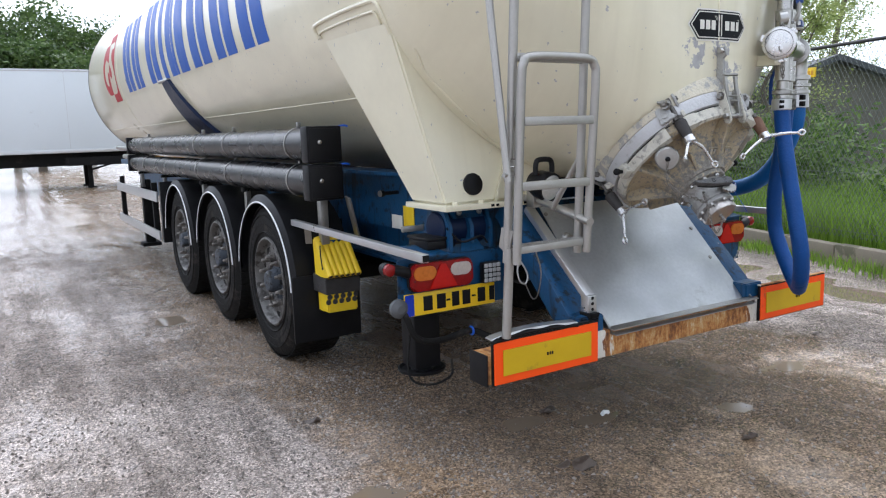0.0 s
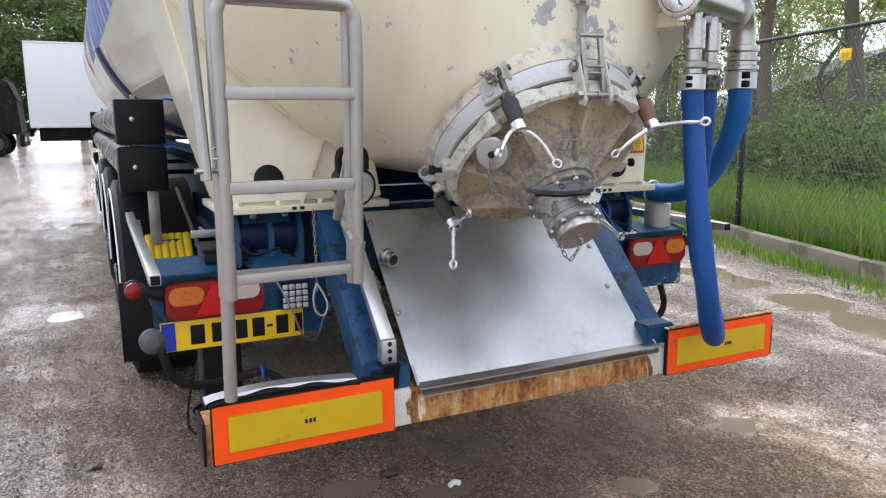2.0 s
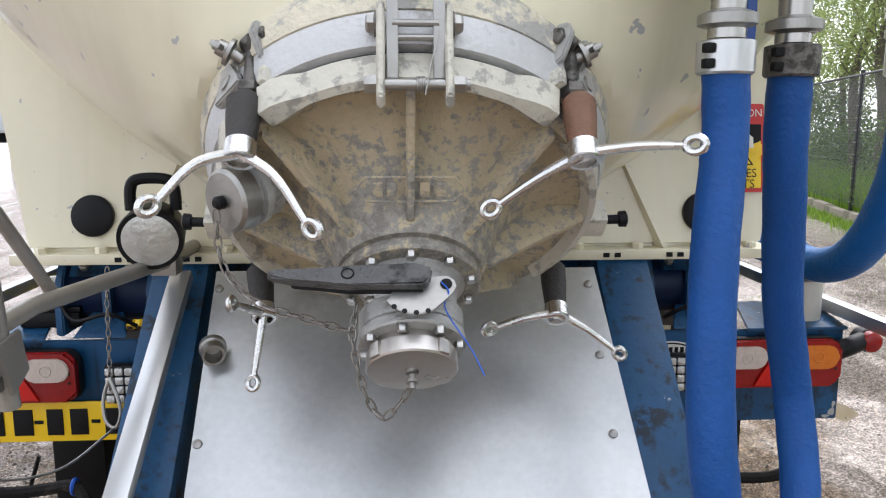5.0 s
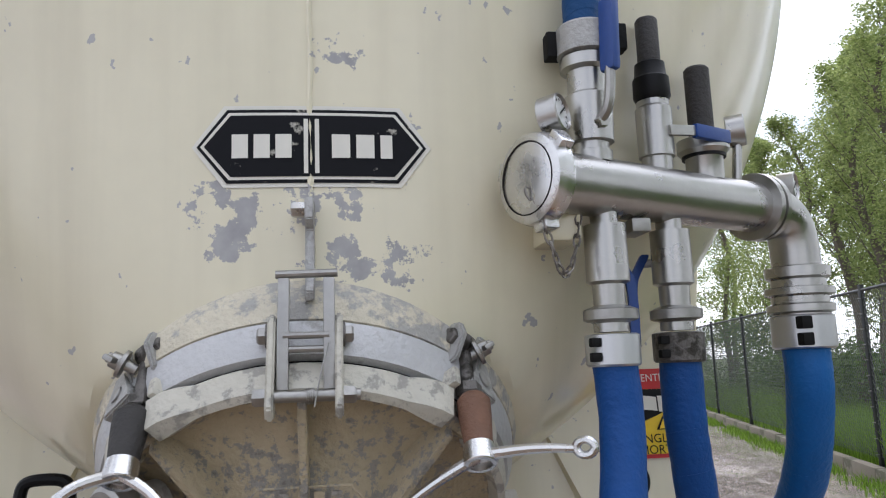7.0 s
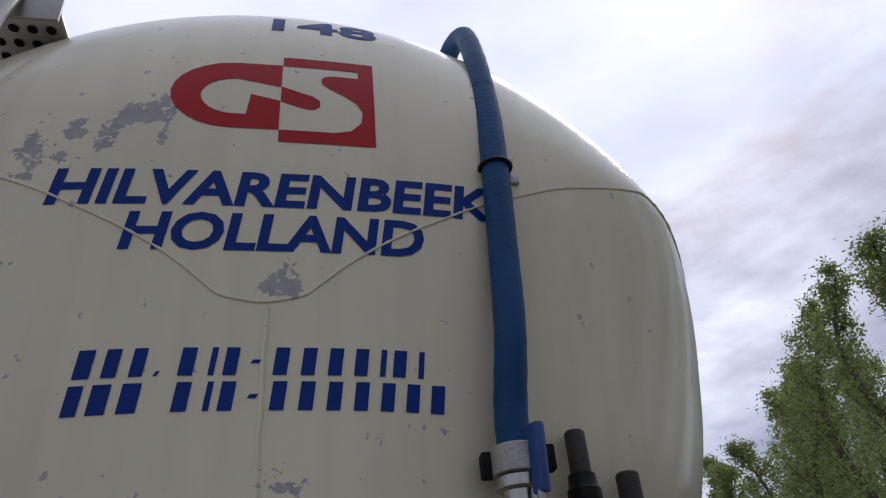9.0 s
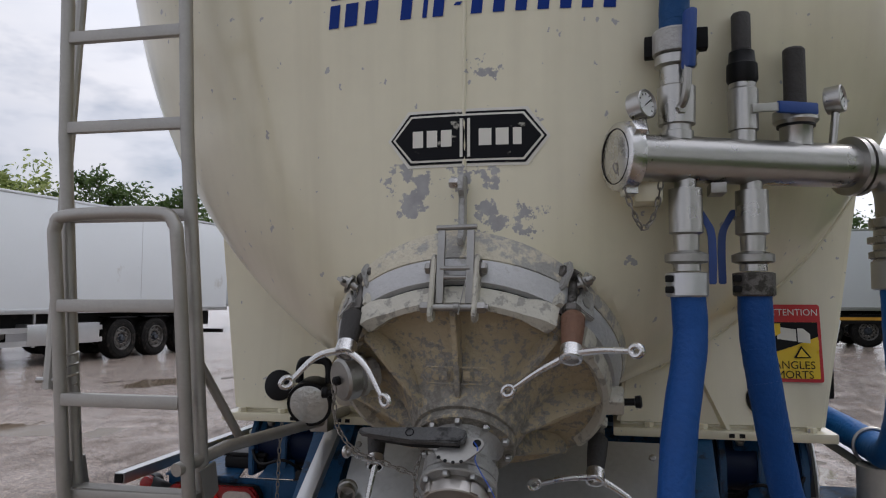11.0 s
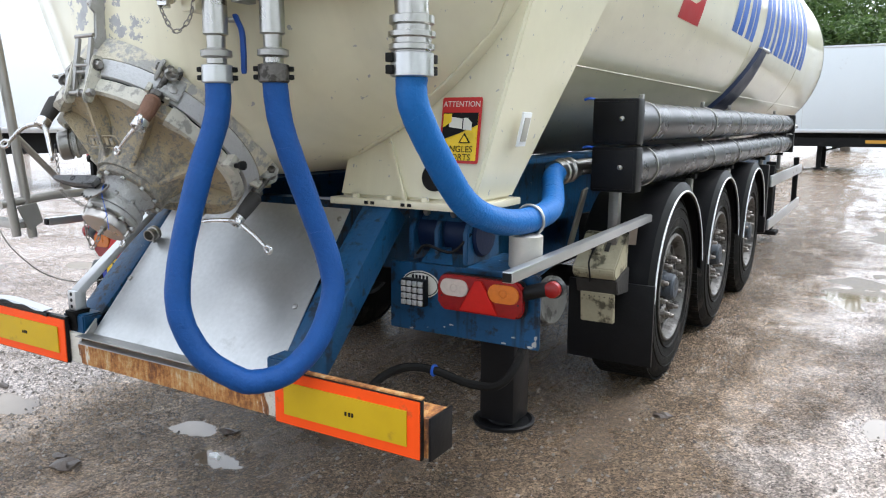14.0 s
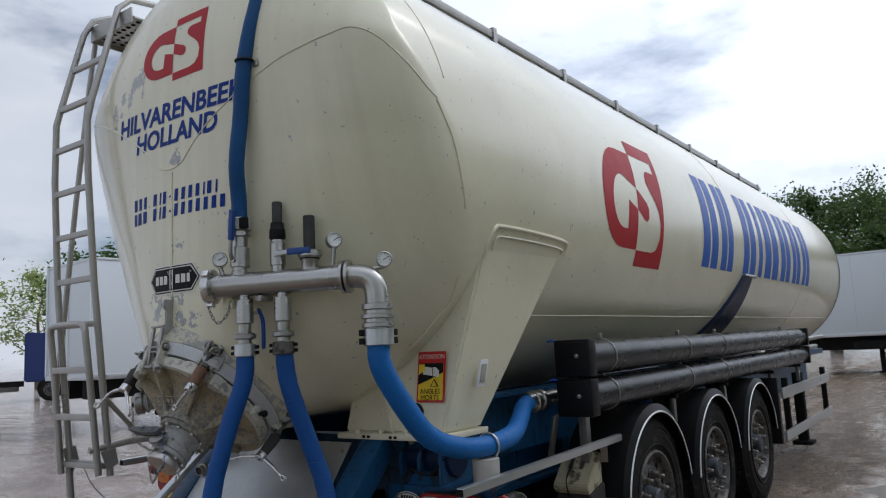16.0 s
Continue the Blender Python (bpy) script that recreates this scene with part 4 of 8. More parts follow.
for s in (-1, 1):
    part("mudflap", B((s * 0.86, 1.885, 0.24), (s * 1.31, 1.905, 0.66), 0.004), BLACK, trailer, "black rubber mudflap")

# chassis beams
bm = bmesh.new()
for s in (-1, 1):
    x = s * 0.60
    box(bm, (x - 0.07, 0.95, 0.70), (x + 0.07, 11.2, 0.72))
    box(bm, (x - 0.07, 0.95, 1.145), (x + 0.07, 11.2, 1.165))
    box(bm, (x - 0.008, 0.95, 0.72), (x + 0.008, 11.2, 1.145))
for y in (1.1, 2.0, 3.2, 4.5, 6.0, 7.5, 9.0, 10.8):
    box(bm, (-0.59, y, 0.78), (0.59, y + 0.1, 1.08))
chassis = part("chassis_frame", bm, BLUE, trailer, "blue painted steel chassis beams")
bm = bmesh.new()
for s in (-1, 1):
    prism(bm, [(s * 0.69, 0.98, 0.93), (s * 0.69, 2.6, 0.93), (s * 0.69, 2.6, 1.27), (s * 0.69, 0.98, 1.27)], (s * 0.012, 0, 0))
    box(bm, (s * 0.66, 0.98, 1.27), (s * 0.80, 6.0, 1.29))
part("side_plate", bm, BLUE, chassis)

knob = part("drain_knob", L([(0, 0.012), (0.11, 0.012), (0.112, 0.02), (0.13, 0.021), (0.134, 0.016)], (-0.725, 1.56, 1.165), (-1, -0.2, 0), 18), BLACK, trailer, "black valve stub with a bright round face")
part("knob_face", L([(0, 0.0195), (0.006, 0.018), (0.007, 0.008)], Vector((-0.725, 1.56, 1.165)) + Vector((-1, -0.2, 0)).normalized() * 0.134, (-1, -0.2, 0), 20), STEEL, knob)
part("white_sticker", B((-0.7075, 1.55, 0.935), (-0.7035, 1.685, 1.02), 0.001), DECAL_WHITE, chassis, "small white sticker")
part("yellow_sticker", B((-0.7075, 1.40, 0.945), (-0.7035, 1.532, 1.083), 0.001), YELLOW, chassis, "small yellow warning sticker")

# ---- outlet lid ----
def lp(x, u, n):
    return LID_AT + Vector((x, 0, 0)) + LID_UP * u + LID_N * n


LC = LID_AT + LID_UP * -0.02


def casting_paint():
    """Tan casting paint, flaked to grey in fine scabs that crowd round the hub and along the rim."""
    m = mat("worn_cream_casting", (0.44, 0.365, 0.245), 0.6, 0, 0.22, 12, 0.6, 90)
    n, l = m.node_tree.nodes, m.node_tree.links
    b = n["Principled BSDF"]
    paint = b.inputs["Base Color"].links[0].from_socket
    co = n.new("ShaderNodeTexCoord")
    off, over, reach = (n.new("ShaderNodeVectorMath") for _ in range(3))
    off.operation, over.operation, reach.operation = "SUBTRACT", "CROSS_PRODUCT", "LENGTH"
    l.new(co.outputs["Object"], off.inputs[0])
    off.inputs[1].default_value = LC
    l.new(off.outputs[0], over.inputs[0])
    over.inputs[1].default_value = LID_N
    l.new(over.outputs[0], reach.inputs[0])
    near = n.new("ShaderNodeValToRGB")
    e = near.color_ramp.elements
    e.new(0.5)
    e.new(0.8)
    for k, (p, v) in zip(e, ((0.12, 0.13), (0.2, 0.05), (0.27, 0.0), (0.32, 0.06))):
        k.position, k.color = p, (v, v, v, 1)
    l.new(reach.outputs["Value"], near.inputs["Fac"])
    total = near.outputs["Color"]
    for scale, share in ((52.0, 0.75), (11.0, 0.25)):
        t = n.new("ShaderNodeTexNoise")
        t.inputs["Scale"].default_value, t.inputs["Detail"].default_value, t.inputs["Roughness"].default_value = scale, 8.0, 0.7
        l.new(co.outputs["Object"], t.inputs["Vector"])
        a = n.new("ShaderNodeMath")
        a.operation = "MULTIPLY_ADD"
        a.inputs[1].default_value = share
        l.new(t.outputs["Fac"], a.inputs[0])
        l.new(total, a.inputs[2])
        total = a.outputs[0]
    for lo, hi, col in ((0.555, 0.585, (0.27, 0.255, 0.225)), (0.635, 0.66, (0.20, 0.185, 0.16))):
        r = n.new("ShaderNodeMapRange")
        r.inputs["From Min"].default_value, r.inputs["From Max"].default_value = lo, hi
        l.new(total, r.inputs["Value"])
        x = n.new("ShaderNodeMix")
        x.data_type = "RGBA"
        x.inputs["B"].default_value = (*col, 1)
        l.new(r.outputs["Result"], x.inputs["Factor"])
        l.new(paint, x.inputs["A"])
        paint = x.outputs["Result"]
    l.new(paint, b.inputs["Base Color"])
    return m


CREAM_RAW = casting_paint()
neck = part("outlet_neck", L([(-0.16, 0.386), (-0.05, 0.385), (-0.034, 0.382), (-0.008, 0.373), (-0.004, 0.30)], LC, LID_N, 96), NECK_RAW, trailer, "cream outlet neck, flaked to bare grey metal")
RING_GREY = mat("smooth_bare_ring", (0.52, 0.52, 0.52), 0.42, 0.2, 0.15, 8, 0.3, 90, dirt=(0.36, 0.35, 0.33), amount=0.3, dscale=14)
part("bare_ring", L([(-0.012, 0.33), (-0.006, 0.3705), (0.02, 0.3655), (0.046, 0.352), (0.047, 0.30)], LC, LID_N, 96), RING_GREY, neck, "smooth bare aluminium ring")
part("gasket", L([(0.042, 0.30), (0.042, 0.337), (0.052, 0.337), (0.052, 0.30)], LC, LID_N, 64), BLACK, neck, "black rubber gasket")

bm = bmesh.new()
lathe(bm, [(0.052, 0.29), (0.052, 0.338), (0.085, 0.336), (0.096, 0.32), (0.080, 0.305), (0.077, 0.28), (0.085, 0.245), (0.100, 0.21), (0.126, 0.178), (0.158, 0.155), (0.19, 0.14), (0.222, 0.124)], LC, LID_N, 72)
lid = part("outlet_lid", bm, CREAM_RAW, trailer, "worn cream cast lid with radial ribs, half flaked")
for k in range(8):
    a = math.pi / 2 + 2 * math.pi * k / 8
    c, s = math.cos(a), math.sin(a)
    side = (LID_UP * c - Vector((s, 0, 0))) * 0.0065
    f = lambda r, n: lp(c * r, s * r - 0.02, n)  # noqa: E731
    part("rib", P([f(0.32, 0.085) - side, f(0.318, 0.112) - side, f(0.22, 0.163) - side, f(0.14, 0.208) - side, f(0.125, 0.205) - side, f(0.13, 0.15) - side, f(0.2, 0.09) - side, f(0.28, 0.065) - side], side * 2, 0.002), CREAM_RAW, lid)
# raised frame on the lid, with plain bars for its worn mark
m = Matrix.Translation(lp(0.0, 0.155, 0.176)) @ Matrix((Vector((1, 0, 0)), (LID_UP * 0.86 + LID_N * -0.5).normalized(), (LID_N * 0.86 + LID_UP * 0.5).normalized())).transposed().to_4x4()
bm = bmesh.new()
tube(bm, [m @ Vector(q) for q in ((-0.085, 0, 0), (-0.07, 0.02, 0), (0.07, 0.02, 0), (0.085, 0, 0), (0.07, -0.02, 0), (-0.07, -0.02, 0))], 0.002, 6, True)
for x, w in ((-0.052, 0.016), (-0.03, 0.014), (-0.004, 0.01), (0.022, 0.016), (0.048, 0.016)):
    box(bm, (x - w / 2, -0.012, -0.004), (x + w / 2, 0.012, 0.0015), 0.0015, m)
tagged(part("raised_mark", bm, CREAM_RAW, lid), kind="stuff")
# white worn band with thick jaws along the lid's edge
bm = bmesh.new()
for a0, a1 in ((50, 130), (-38, 36), (144, 218)):
    ring = []
    n = 20
    for j in range(n + 1):
        a = radians(a0 + (a1 - a0) * j / n)
        c, s = math.cos(a), math.sin(a)
        end = min(j, n - j) / n
        grow = 0.0 if s < 0.2 else (0.016 if end < 0.06 else (0.010 if end < 0.11 else 0.0))
        ring.append([bm.verts.new(lp(c * r, s * r - 0.02, h)) for r, h in ((0.30, 0.054), (0.342 + grow, 0.054), (0.346 + grow, 0.06), (0.337 + grow, 0.100 + grow * 0.5), (0.324, 0.105 + grow * 0.5), (0.312 - grow * 0.5, 0.09))])
    for a, b in zip(ring, ring[1:]):
        for q in range(6):
            bm.faces.new((a[q], a[(q + 1) % 6], b[(q + 1) % 6], b[q]))
    bm.faces.new(ring[0])
    bm.faces.new(ring[-1])
LID_WHITE = mat("worn_white_edge", (0.53, 0.505, 0.43), 0.5, 0, 0.18, 9, 0.4, 70, dirt=(0.31, 0.295, 0.26), amount=0.45, dscale=30)
part("lid_edge", bm, LID_WHITE, lid, "worn off-white edge band")
# gusset plates with a plug, beside the upper clamps
for q, sx in ((40, 1), (140, -1)):
    c, sn = math.cos(radians(q)), math.sin(radians(q))
    e, tn = Vector((c, 0, 0)) + LID_UP * sn, (Vector((-sn, 0, 0)) + LID_UP * c) * sx
    o = LC + e * 0.364
    g = part("gusset", P([o + tn * a + LID_N * b for a, b in ((-0.022, -0.045), (-0.03, 0.045), (0.05, 0.046), (0.035, 0.03), (0.0, -0.04))], e * 0.016, 0.003), LID_GREY, neck, "bare cast gusset plate")
    part("gusset_plug", L([(0, 0.0135), (0.003, 0.0135), (0.004, 0.009)], o + tn * 0.002 + LID_N * 0.016 + e * 0.016, e, 16), STEEL_DULL, g)


CLAMP_DARK = mat("greasy_clamp_steel", (0.13, 0.12, 0.11), 0.45, 0.5, 0.35, 25, 0.4, 120, dirt=(0.04, 0.036, 0.03), amount=0.5, dscale=30)


def clamp(at, end, rings, material, label, lift=0.02):
    """A swing clamp on the lid's edge: cheeks, eye bolt, grip and two ring spanners."""
    at, end = Vector(at), Vector(end)
    d = (end - at).normalized()
    out = (at - LID_AT)
    out = (out - LID_N * out.dot(LID_N)).normalized()
    side = out.cross(d).normalized()
    m = Matrix((side, out, d)).transposed().to_4x4()
    bm = bmesh.new()
    o = at - out * 0.006
    mm = Matrix.Translation(o) @ m
    box(bm, (-0.04, -0.058, -0.03), (0.04, -0.035, -0.005), 0.004, mm)
    base = part("clamp", bm, LID_GREY, trailer, label)
    for k in (-1, 1):
        part("cheek", P([mm @ Vector((k * 0.027 - 0.006, u, v)) for u, v in ((-0.055, -0.07), (-0.01, -0.082), (0.02, -0.07), (0.026, -0.045), (0.004, -0.008), (-0.05, 0.0))], mm.to_3x3() @ Vector((0.012, 0, 0)), 0.003), LID_GREY, base)
        part("stop", B((k * 0.032 - 0.008, -0.05, 0.012), (k * 0.032 + 0.008, 0.004, 0.042), 0.004, mm), LID_WHITE, base)

    bm = bmesh.new()
    rod(bm, o - side * 0.034 - d * 0.05, o + side * 0.034 - d * 0.05, 0.009, 12)
    bolt(bm, o + side * 0.031 - d * 0.05, side, 0.015, 0.011)
    bolt(bm, o - side * 0.031 - d * 0.05, -side, 0.015, 0.011)
    part("pivot_bolt", bm, CLAMP_DARK, base)
    bm = bmesh.new()
    rod(bm, o - d * 0.06, o + d * 0.09, 0.011, 12)
    lathe(bm, [(-0.012, 0.012), (-0.008, 0.02), (0.008, 0.02), (0.012, 0.012)], o - d * 0.05, side, 16)
    lathe(bm, [(0, 0.021), (0.016, 0.021), (0.02, 0.016)], o + d * 0.032, d, 6)
    part("eye_bolt", bm, CLAMP_DARK, base)
    n = (end - at).length
    part("grip", L([(0.055, 0.02), (0.065, 0.027), (n * 0.55, 0.026), (n * 0.8, 0.022), (n - 0.028, 0.0215)], at, d, 20), material, base, "worn tapered grip")
    part("socket", L([(n - 0.032, 0.0235), (n - 0.002, 0.0255), (n, 0.024), (n, 0.018), (n - 0.012, 0.017)], at, d, 24), CHROME, base, "shiny steel socket")
    for q in rings:
        q = Vector(q)
        a = end - d * 0.016
        reach = (q - a)
        mid = (a + q) / 2 - d * 0.0 + Vector((0, 0, lift))
        line = spline([a, mid, q - reach.normalized() * 0.015], 6)
        bm = bmesh.new()
        tube(bm, line, lambda t: 0.0095 - 0.0035 * t, 10)
        u = reach.normalized()
        w = axes_of(u)[1]
        ring = [q + u * math.cos(t) * 0.0135 + (w - u * w.dot(u)).normalized() * math.sin(t) * 0.0105 for t in (2 * math.pi * k / 16 for k in range(16))]
        tube(bm, ring, 0.0062, 8, True)
        part("ring_arm", bm, CHROME, base, "polished steel arm with a ring end")
    return base


clamp((-0.252, -0.14, 1.575), (-0.250, -0.242, 1.436), ((-0.363, -0.305, 1.378), (-0.143, -0.278, 1.341)), GRIP, "grey cast swing clamp with a worn black grip")
clamp((0.264, -0.143, 1.575), (0.259, -0.242, 1.434), ((0.392, -0.329, 1.462), (0.122, -0.218, 1.362)), GRIP_RUST, "grey cast swing clamp with a rusty brown grip", 0.004)
clamp((0.312, 0.24, 1.232), (0.299, 0.098, 1.102), ((0.153, 0.029, 1.103), (0.437, 0.119, 1.021)), GRIP, "grey cast swing clamp with a dark grip, turned down", 0.005)
clamp((-0.318, 0.232, 1.236), (-0.288, 0.112, 1.106), ((-0.316, -0.04, 1.176), (-0.31, 0.085, 0.985)), GRIP, "grey cast swing clamp with a dark grip, turned down", 0.0)

for sx in (-1, 1):
    w, e = Vector((sx * 0.28, -0.122, 1.60)), Vector((sx * 0.85, -0.1, 0.45)).normalized()
    wing = part("wing_nut", L([(-0.02, 0.009), (-0.002, 0.009), (0, 0.023), (0.006, 0.023), (0.008, 0.014), (0.022, 0.013), (0.024, 0.009), (0.029, 0.008)], w, e, 18), STEEL_DULL, trailer, "steel wing nut beside an upper clamp")
    u, v, _ = axes_of(e)
    for k in (-1, 1):
        part("wing", BAR(w + e * 0.018 + u * (k * 0.011), w + e * 0.024 + u * (k * 0.03), 0.018, 0.01, 0.004, v), STEEL_DULL, wing)

# cast ears with black knobs on the lid's edge
for sx in (-1, 1):
    c0 = LC + Vector((sx * 0.352, 0, 0)) + LID_UP * -0.045 + LID_N * 0.075
    ear = part("lid_ear", B((-0.03, -0.028, -0.03), (0.022, 0.028, 0.022), 0.008, Matrix.Translation(c0) @ Matrix((Vector((sx, 0, 0)), LID_UP, LID_N)).transposed().to_4x4()), LID_WHITE, lid, "worn cast ear")
    part("knob", L([(0, 0.009), (0.03, 0.009), (0.031, 0.015), (0.044, 0.016), (0.047, 0.011)], c0 + Vector((sx * 0.018, 0, 0)), (sx, -0.1, 0.05), 14), BLACK, ear, "black screw knob")

# hinge at the top of the lid
hinge = part("lid_hinge", BAR((-0.026, -0.226, 1.718), (-0.026, -0.255, 1.553), 0.017, 0.012, 0.002, (0, 1, 0)), STEEL_DULL, trailer, "steel strap hinge over the outlet lid")
part("strap", BAR((0.041, -0.226, 1.718), (0.041, -0.255, 1.553), 0.017, 0.012, 0.002, (0, 1, 0)), STEEL_DULL, hinge)
part("top_bar", R((-0.038, -0.228, 1.724), (0.054, -0.226, 1.726), 0.0065, 10), STEEL_DULL, hinge)
for z in (1.632, 1.612):
    part("cross_pin", R((-0.026, -0.244, z), (0.041, -0.244, z), 0.0055, 10), STEEL_DULL, hinge)
for x in (-0.043, 0.055):
    part("cheek", P([(x - 0.006, -0.205, 1.66), (x - 0.006, -0.235, 1.665), (x - 0.006, -0.283, 1.53), (x - 0.006, -0.274, 1.512), (x - 0.006, -0.25, 1.515), (x - 0.006, -0.20, 1.62)], (0.012, 0, 0), 0.003), LID_WHITE, hinge, "worn cast hinge cheek")
    part("washer", L([(0, 0.019), (0.003, 0.019), (0.004, 0.012), (0.005, 0.009)], (x + (0.006 if x > 0 else -0.006), -0.225, 1.633), (1 if x > 0 else -1, 0, 0), 20), CLAMP_DARK, hinge)
    bm = bmesh.new()
    bolt(bm, (x + (0.006 if x > 0 else -0.006), -0.225, 1.633), (1 if x > 0 else -1, 0, 0), 0.014, 0.016)
    bolt(bm, (x + (0.006 if x > 0 else -0.006), -0.262, 1.545), (1 if x > 0 else -1, 0, 0), 0.014, 0.018)
    tagged(part("hinge_bolt", bm, STEEL_DULL, hinge), kind="stuff")
part("hinge_pin", R((-0.062, -0.262, 1.545), (0.085, -0.262, 1.545), 0.0085, 14), STEEL_DULL, hinge)
part("spring", T([Vector((0.008 + 0.012 * t / 30, -0.262 + 0.0105 * math.cos(t), 1.545 + 0.0105 * math.sin(t))) for t in (0.5 * j for j in range(60))], 0.0016, 6), STEEL_DULL, hinge)
part("wire_tail", T(spline([(0.02, -0.275, 1.53), (0.03, -0.27, 1.58), (0.04, -0.262, 1.62)], 6), 0.0012, 6), STEEL_DULL, hinge)
# hook plate on the tank above the hinge
bm = P([(0.004, -0.155, 1.85), (0.004, -0.20, 1.85), (0.004, -0.205, 1.815), (0.004, -0.185, 1.80), (0.004, -0.19, 1.725), (0.004, -0.21, 1.70), (0.004, -0.205, 1.685), (0.004, -0.155, 1.70)], (0.014, 0, 0), 0.002)
hook = part("hook_plate", bm, LID_GREY, trailer, "worn grey hook plate welded to the tank")
bm = bmesh.new()
bolt(bm, (0.004, -0.187, 1.832), (-1, 0, 0), 0.013, 0.022)
part("wing_nut", bm, STEEL, hook)

# outlet valve
OFF = LID_UP * -0.03
VC = LID_AT + OFF
valve = part("outlet_flange", L([(0.218, 0.10), (0.222, 0.122), (0.238, 0.1225), (0.242, 0.119), (0.243, 0.05)], VC, LID_N, 56), CREAM_RAW, trailer, "bolted grey aluminium outlet flange")
part("valve_neck", L([(0.238, 0.098), (0.25, 0.086), (0.262, 0.078), (0.30, 0.078)], VC, LID_N, 40), LID_GREY, valve)
part("valve_body", L([(0.298, 0.07), (0.30, 0.085), (0.304, 0.0875), (0.334, 0.0865), (0.338, 0.08)], VC, LID_N, 48), LID_GREY, valve)
part("lower_flange", L([(0.337, 0.07), (0.339, 0.088), (0.354, 0.0895), (0.357, 0.087), (0.358, 0.05)], VC, LID_N, 48), LID_GREY, valve)
bm = bmesh.new()
for k in range(10):
    a = 2 * math.pi * (k + 0.5) / 10
    bolt(bm, lp(math.cos(a) * 0.107, math.sin(a) * 0.107, 0.242) + OFF, LID_N, 0.0095, 0.012)
for k in range(8):
    a = 2 * math.pi * (k + 0.25) / 8
    q = lp(math.cos(a) * 0.079, math.sin(a) * 0.079, 0.0) + OFF
    rod(bm, q + LID_N * 0.29, q + LID_N * 0.362, 0.0055, 8)
    bolt(bm, q + LID_N * 0.357, LID_N, 0.0095, 0.012)
    bolt(bm, q + LID_N * 0.30, -LID_N, 0.0095, 0.012)
tagged(part("flange_bolt", bm, STEEL, valve), kind="stuff")
cap = part("outlet_cap", L([(0.358, 0.066), (0.370, 0.068), (0.372, 0.0735), (0.396, 0.0745), (0.399, 0.072), (0.3995, 0.02)], VC, LID_N, 48), STEEL_CAP, trailer, "dull polished steel screw cap on the outlet")
m0 = Matrix.Translation(lp(0, 0, 0.384) + OFF) @ Matrix((Vector((1, 0, 0)), LID_UP, LID_N)).transposed().to_4x4()
for k in range(4):
    part("cap_lug", B((0.071, -0.011, -0.012), (0.0795, 0.011, 0.013), 0.003, m0 @ Matrix.Rotation(2 * math.pi * (k + 0.55) / 4, 4, "Z")), STEEL_CAP, cap)
bm = bmesh.new()
lathe(bm, [(0.398, 0.011), (0.404, 0.011), (0.406, 0.006), (0.414, 0.006), (0.415, 0.0105), (0.420, 0.0105), (0.421, 0.0055), (0.43, 0.0055)], VC, LID_N, 12)
part("eye_screw", bm, STEEL_DULL, cap)
# lever on the valve's spindle
HUB = Vector((0.006, -0.222, 1.255))


def lever_at(x, n, up=0.0):
    return HUB + Vector((x, 0, 0)) + LID_N * n + LID_UP * up


lever = part("valve_lever", P([lever_at(*q) for q in ((0.026, -0.008), (0.022, 0.012), (0.012, 0.022), (-0.10, 0.020), (-0.19, 0.010), (-0.222, 0.006), (-0.226, -0.002), (-0.218, -0.009), (-0.09, -0.012), (0.0, -0.016), (0.016, -0.014))], LID_UP * 0.020, 0.004), LEVER_GREY, valve, "worn dark grey flat valve lever")
part("lever_rib", P([lever_at(*q, 0.001) for q in ((0.012, 0.022), (-0.10, 0.020), (-0.19, 0.010), (-0.19, 0.004), (0.008, 0.014))], LID_UP * -0.012, 0.002), BLACK, valve)
part("spindle_square", B((-0.0085, -0.0085, 0.018), (0.0085, 0.0085, 0.03), 0.002, Matrix.Translation(HUB) @ Matrix((Vector((1, 0, 0)), LID_N, -LID_N.cross(Vector((1, 0, 0))))).transposed().to_4x4()), STEEL, valve)
part("lever_mark", T([lever_at(-0.103 + 0.009 * math.cos(a), 0.002 + 0.009 * math.sin(a), 0.0205) for a in (2 * math.pi * k / 16 for k in range(16))], 0.0014, 5, True), INK, valve)
quad = [(0.028, -0.006), (0.05, -0.008), (0.06, 0.0), (0.063, 0.012), (0.056, 0.024), (0.04, 0.04)] + [(0.052 * math.sin(radians(a)), 0.012 + 0.048 * math.cos(radians(a))) for a in range(30, -61, -15)] + [(-0.03, 0.01)]
part("notch_plate", P([lever_at(x, n, -0.004) for x, n in quad], LID_UP * -0.006, 0.001), STEEL_DULL, valve)
for a in (20, 0, -20, -40):
    q = lever_at(0.052 * math.sin(radians(a)), 0.012 + 0.046 * math.cos(radians(a)), -0.003)
    part("notch", L([(0, 0.0045), (0.001, 0.0045)], q, LID_UP, 6), INK, valve)
part("ear_hole", L([(0, 0.0095), (0.001, 0.0095)], lever_at(0.047, 0.008, -0.0035), LID_UP, 16), INK, valve)
part("cable_tie", T(spline([(0.045, -0.222, 1.25), (0.056, -0.236, 1.238), (0.05, -0.235, 1.215), (0.062, -0.238, 1.19), (0.09, -0.25, 1.15), (0.11, -0.26, 1.11)], 6), 0.0013, 6), CABLE_BLUE, valve, "bright blue cable tie")

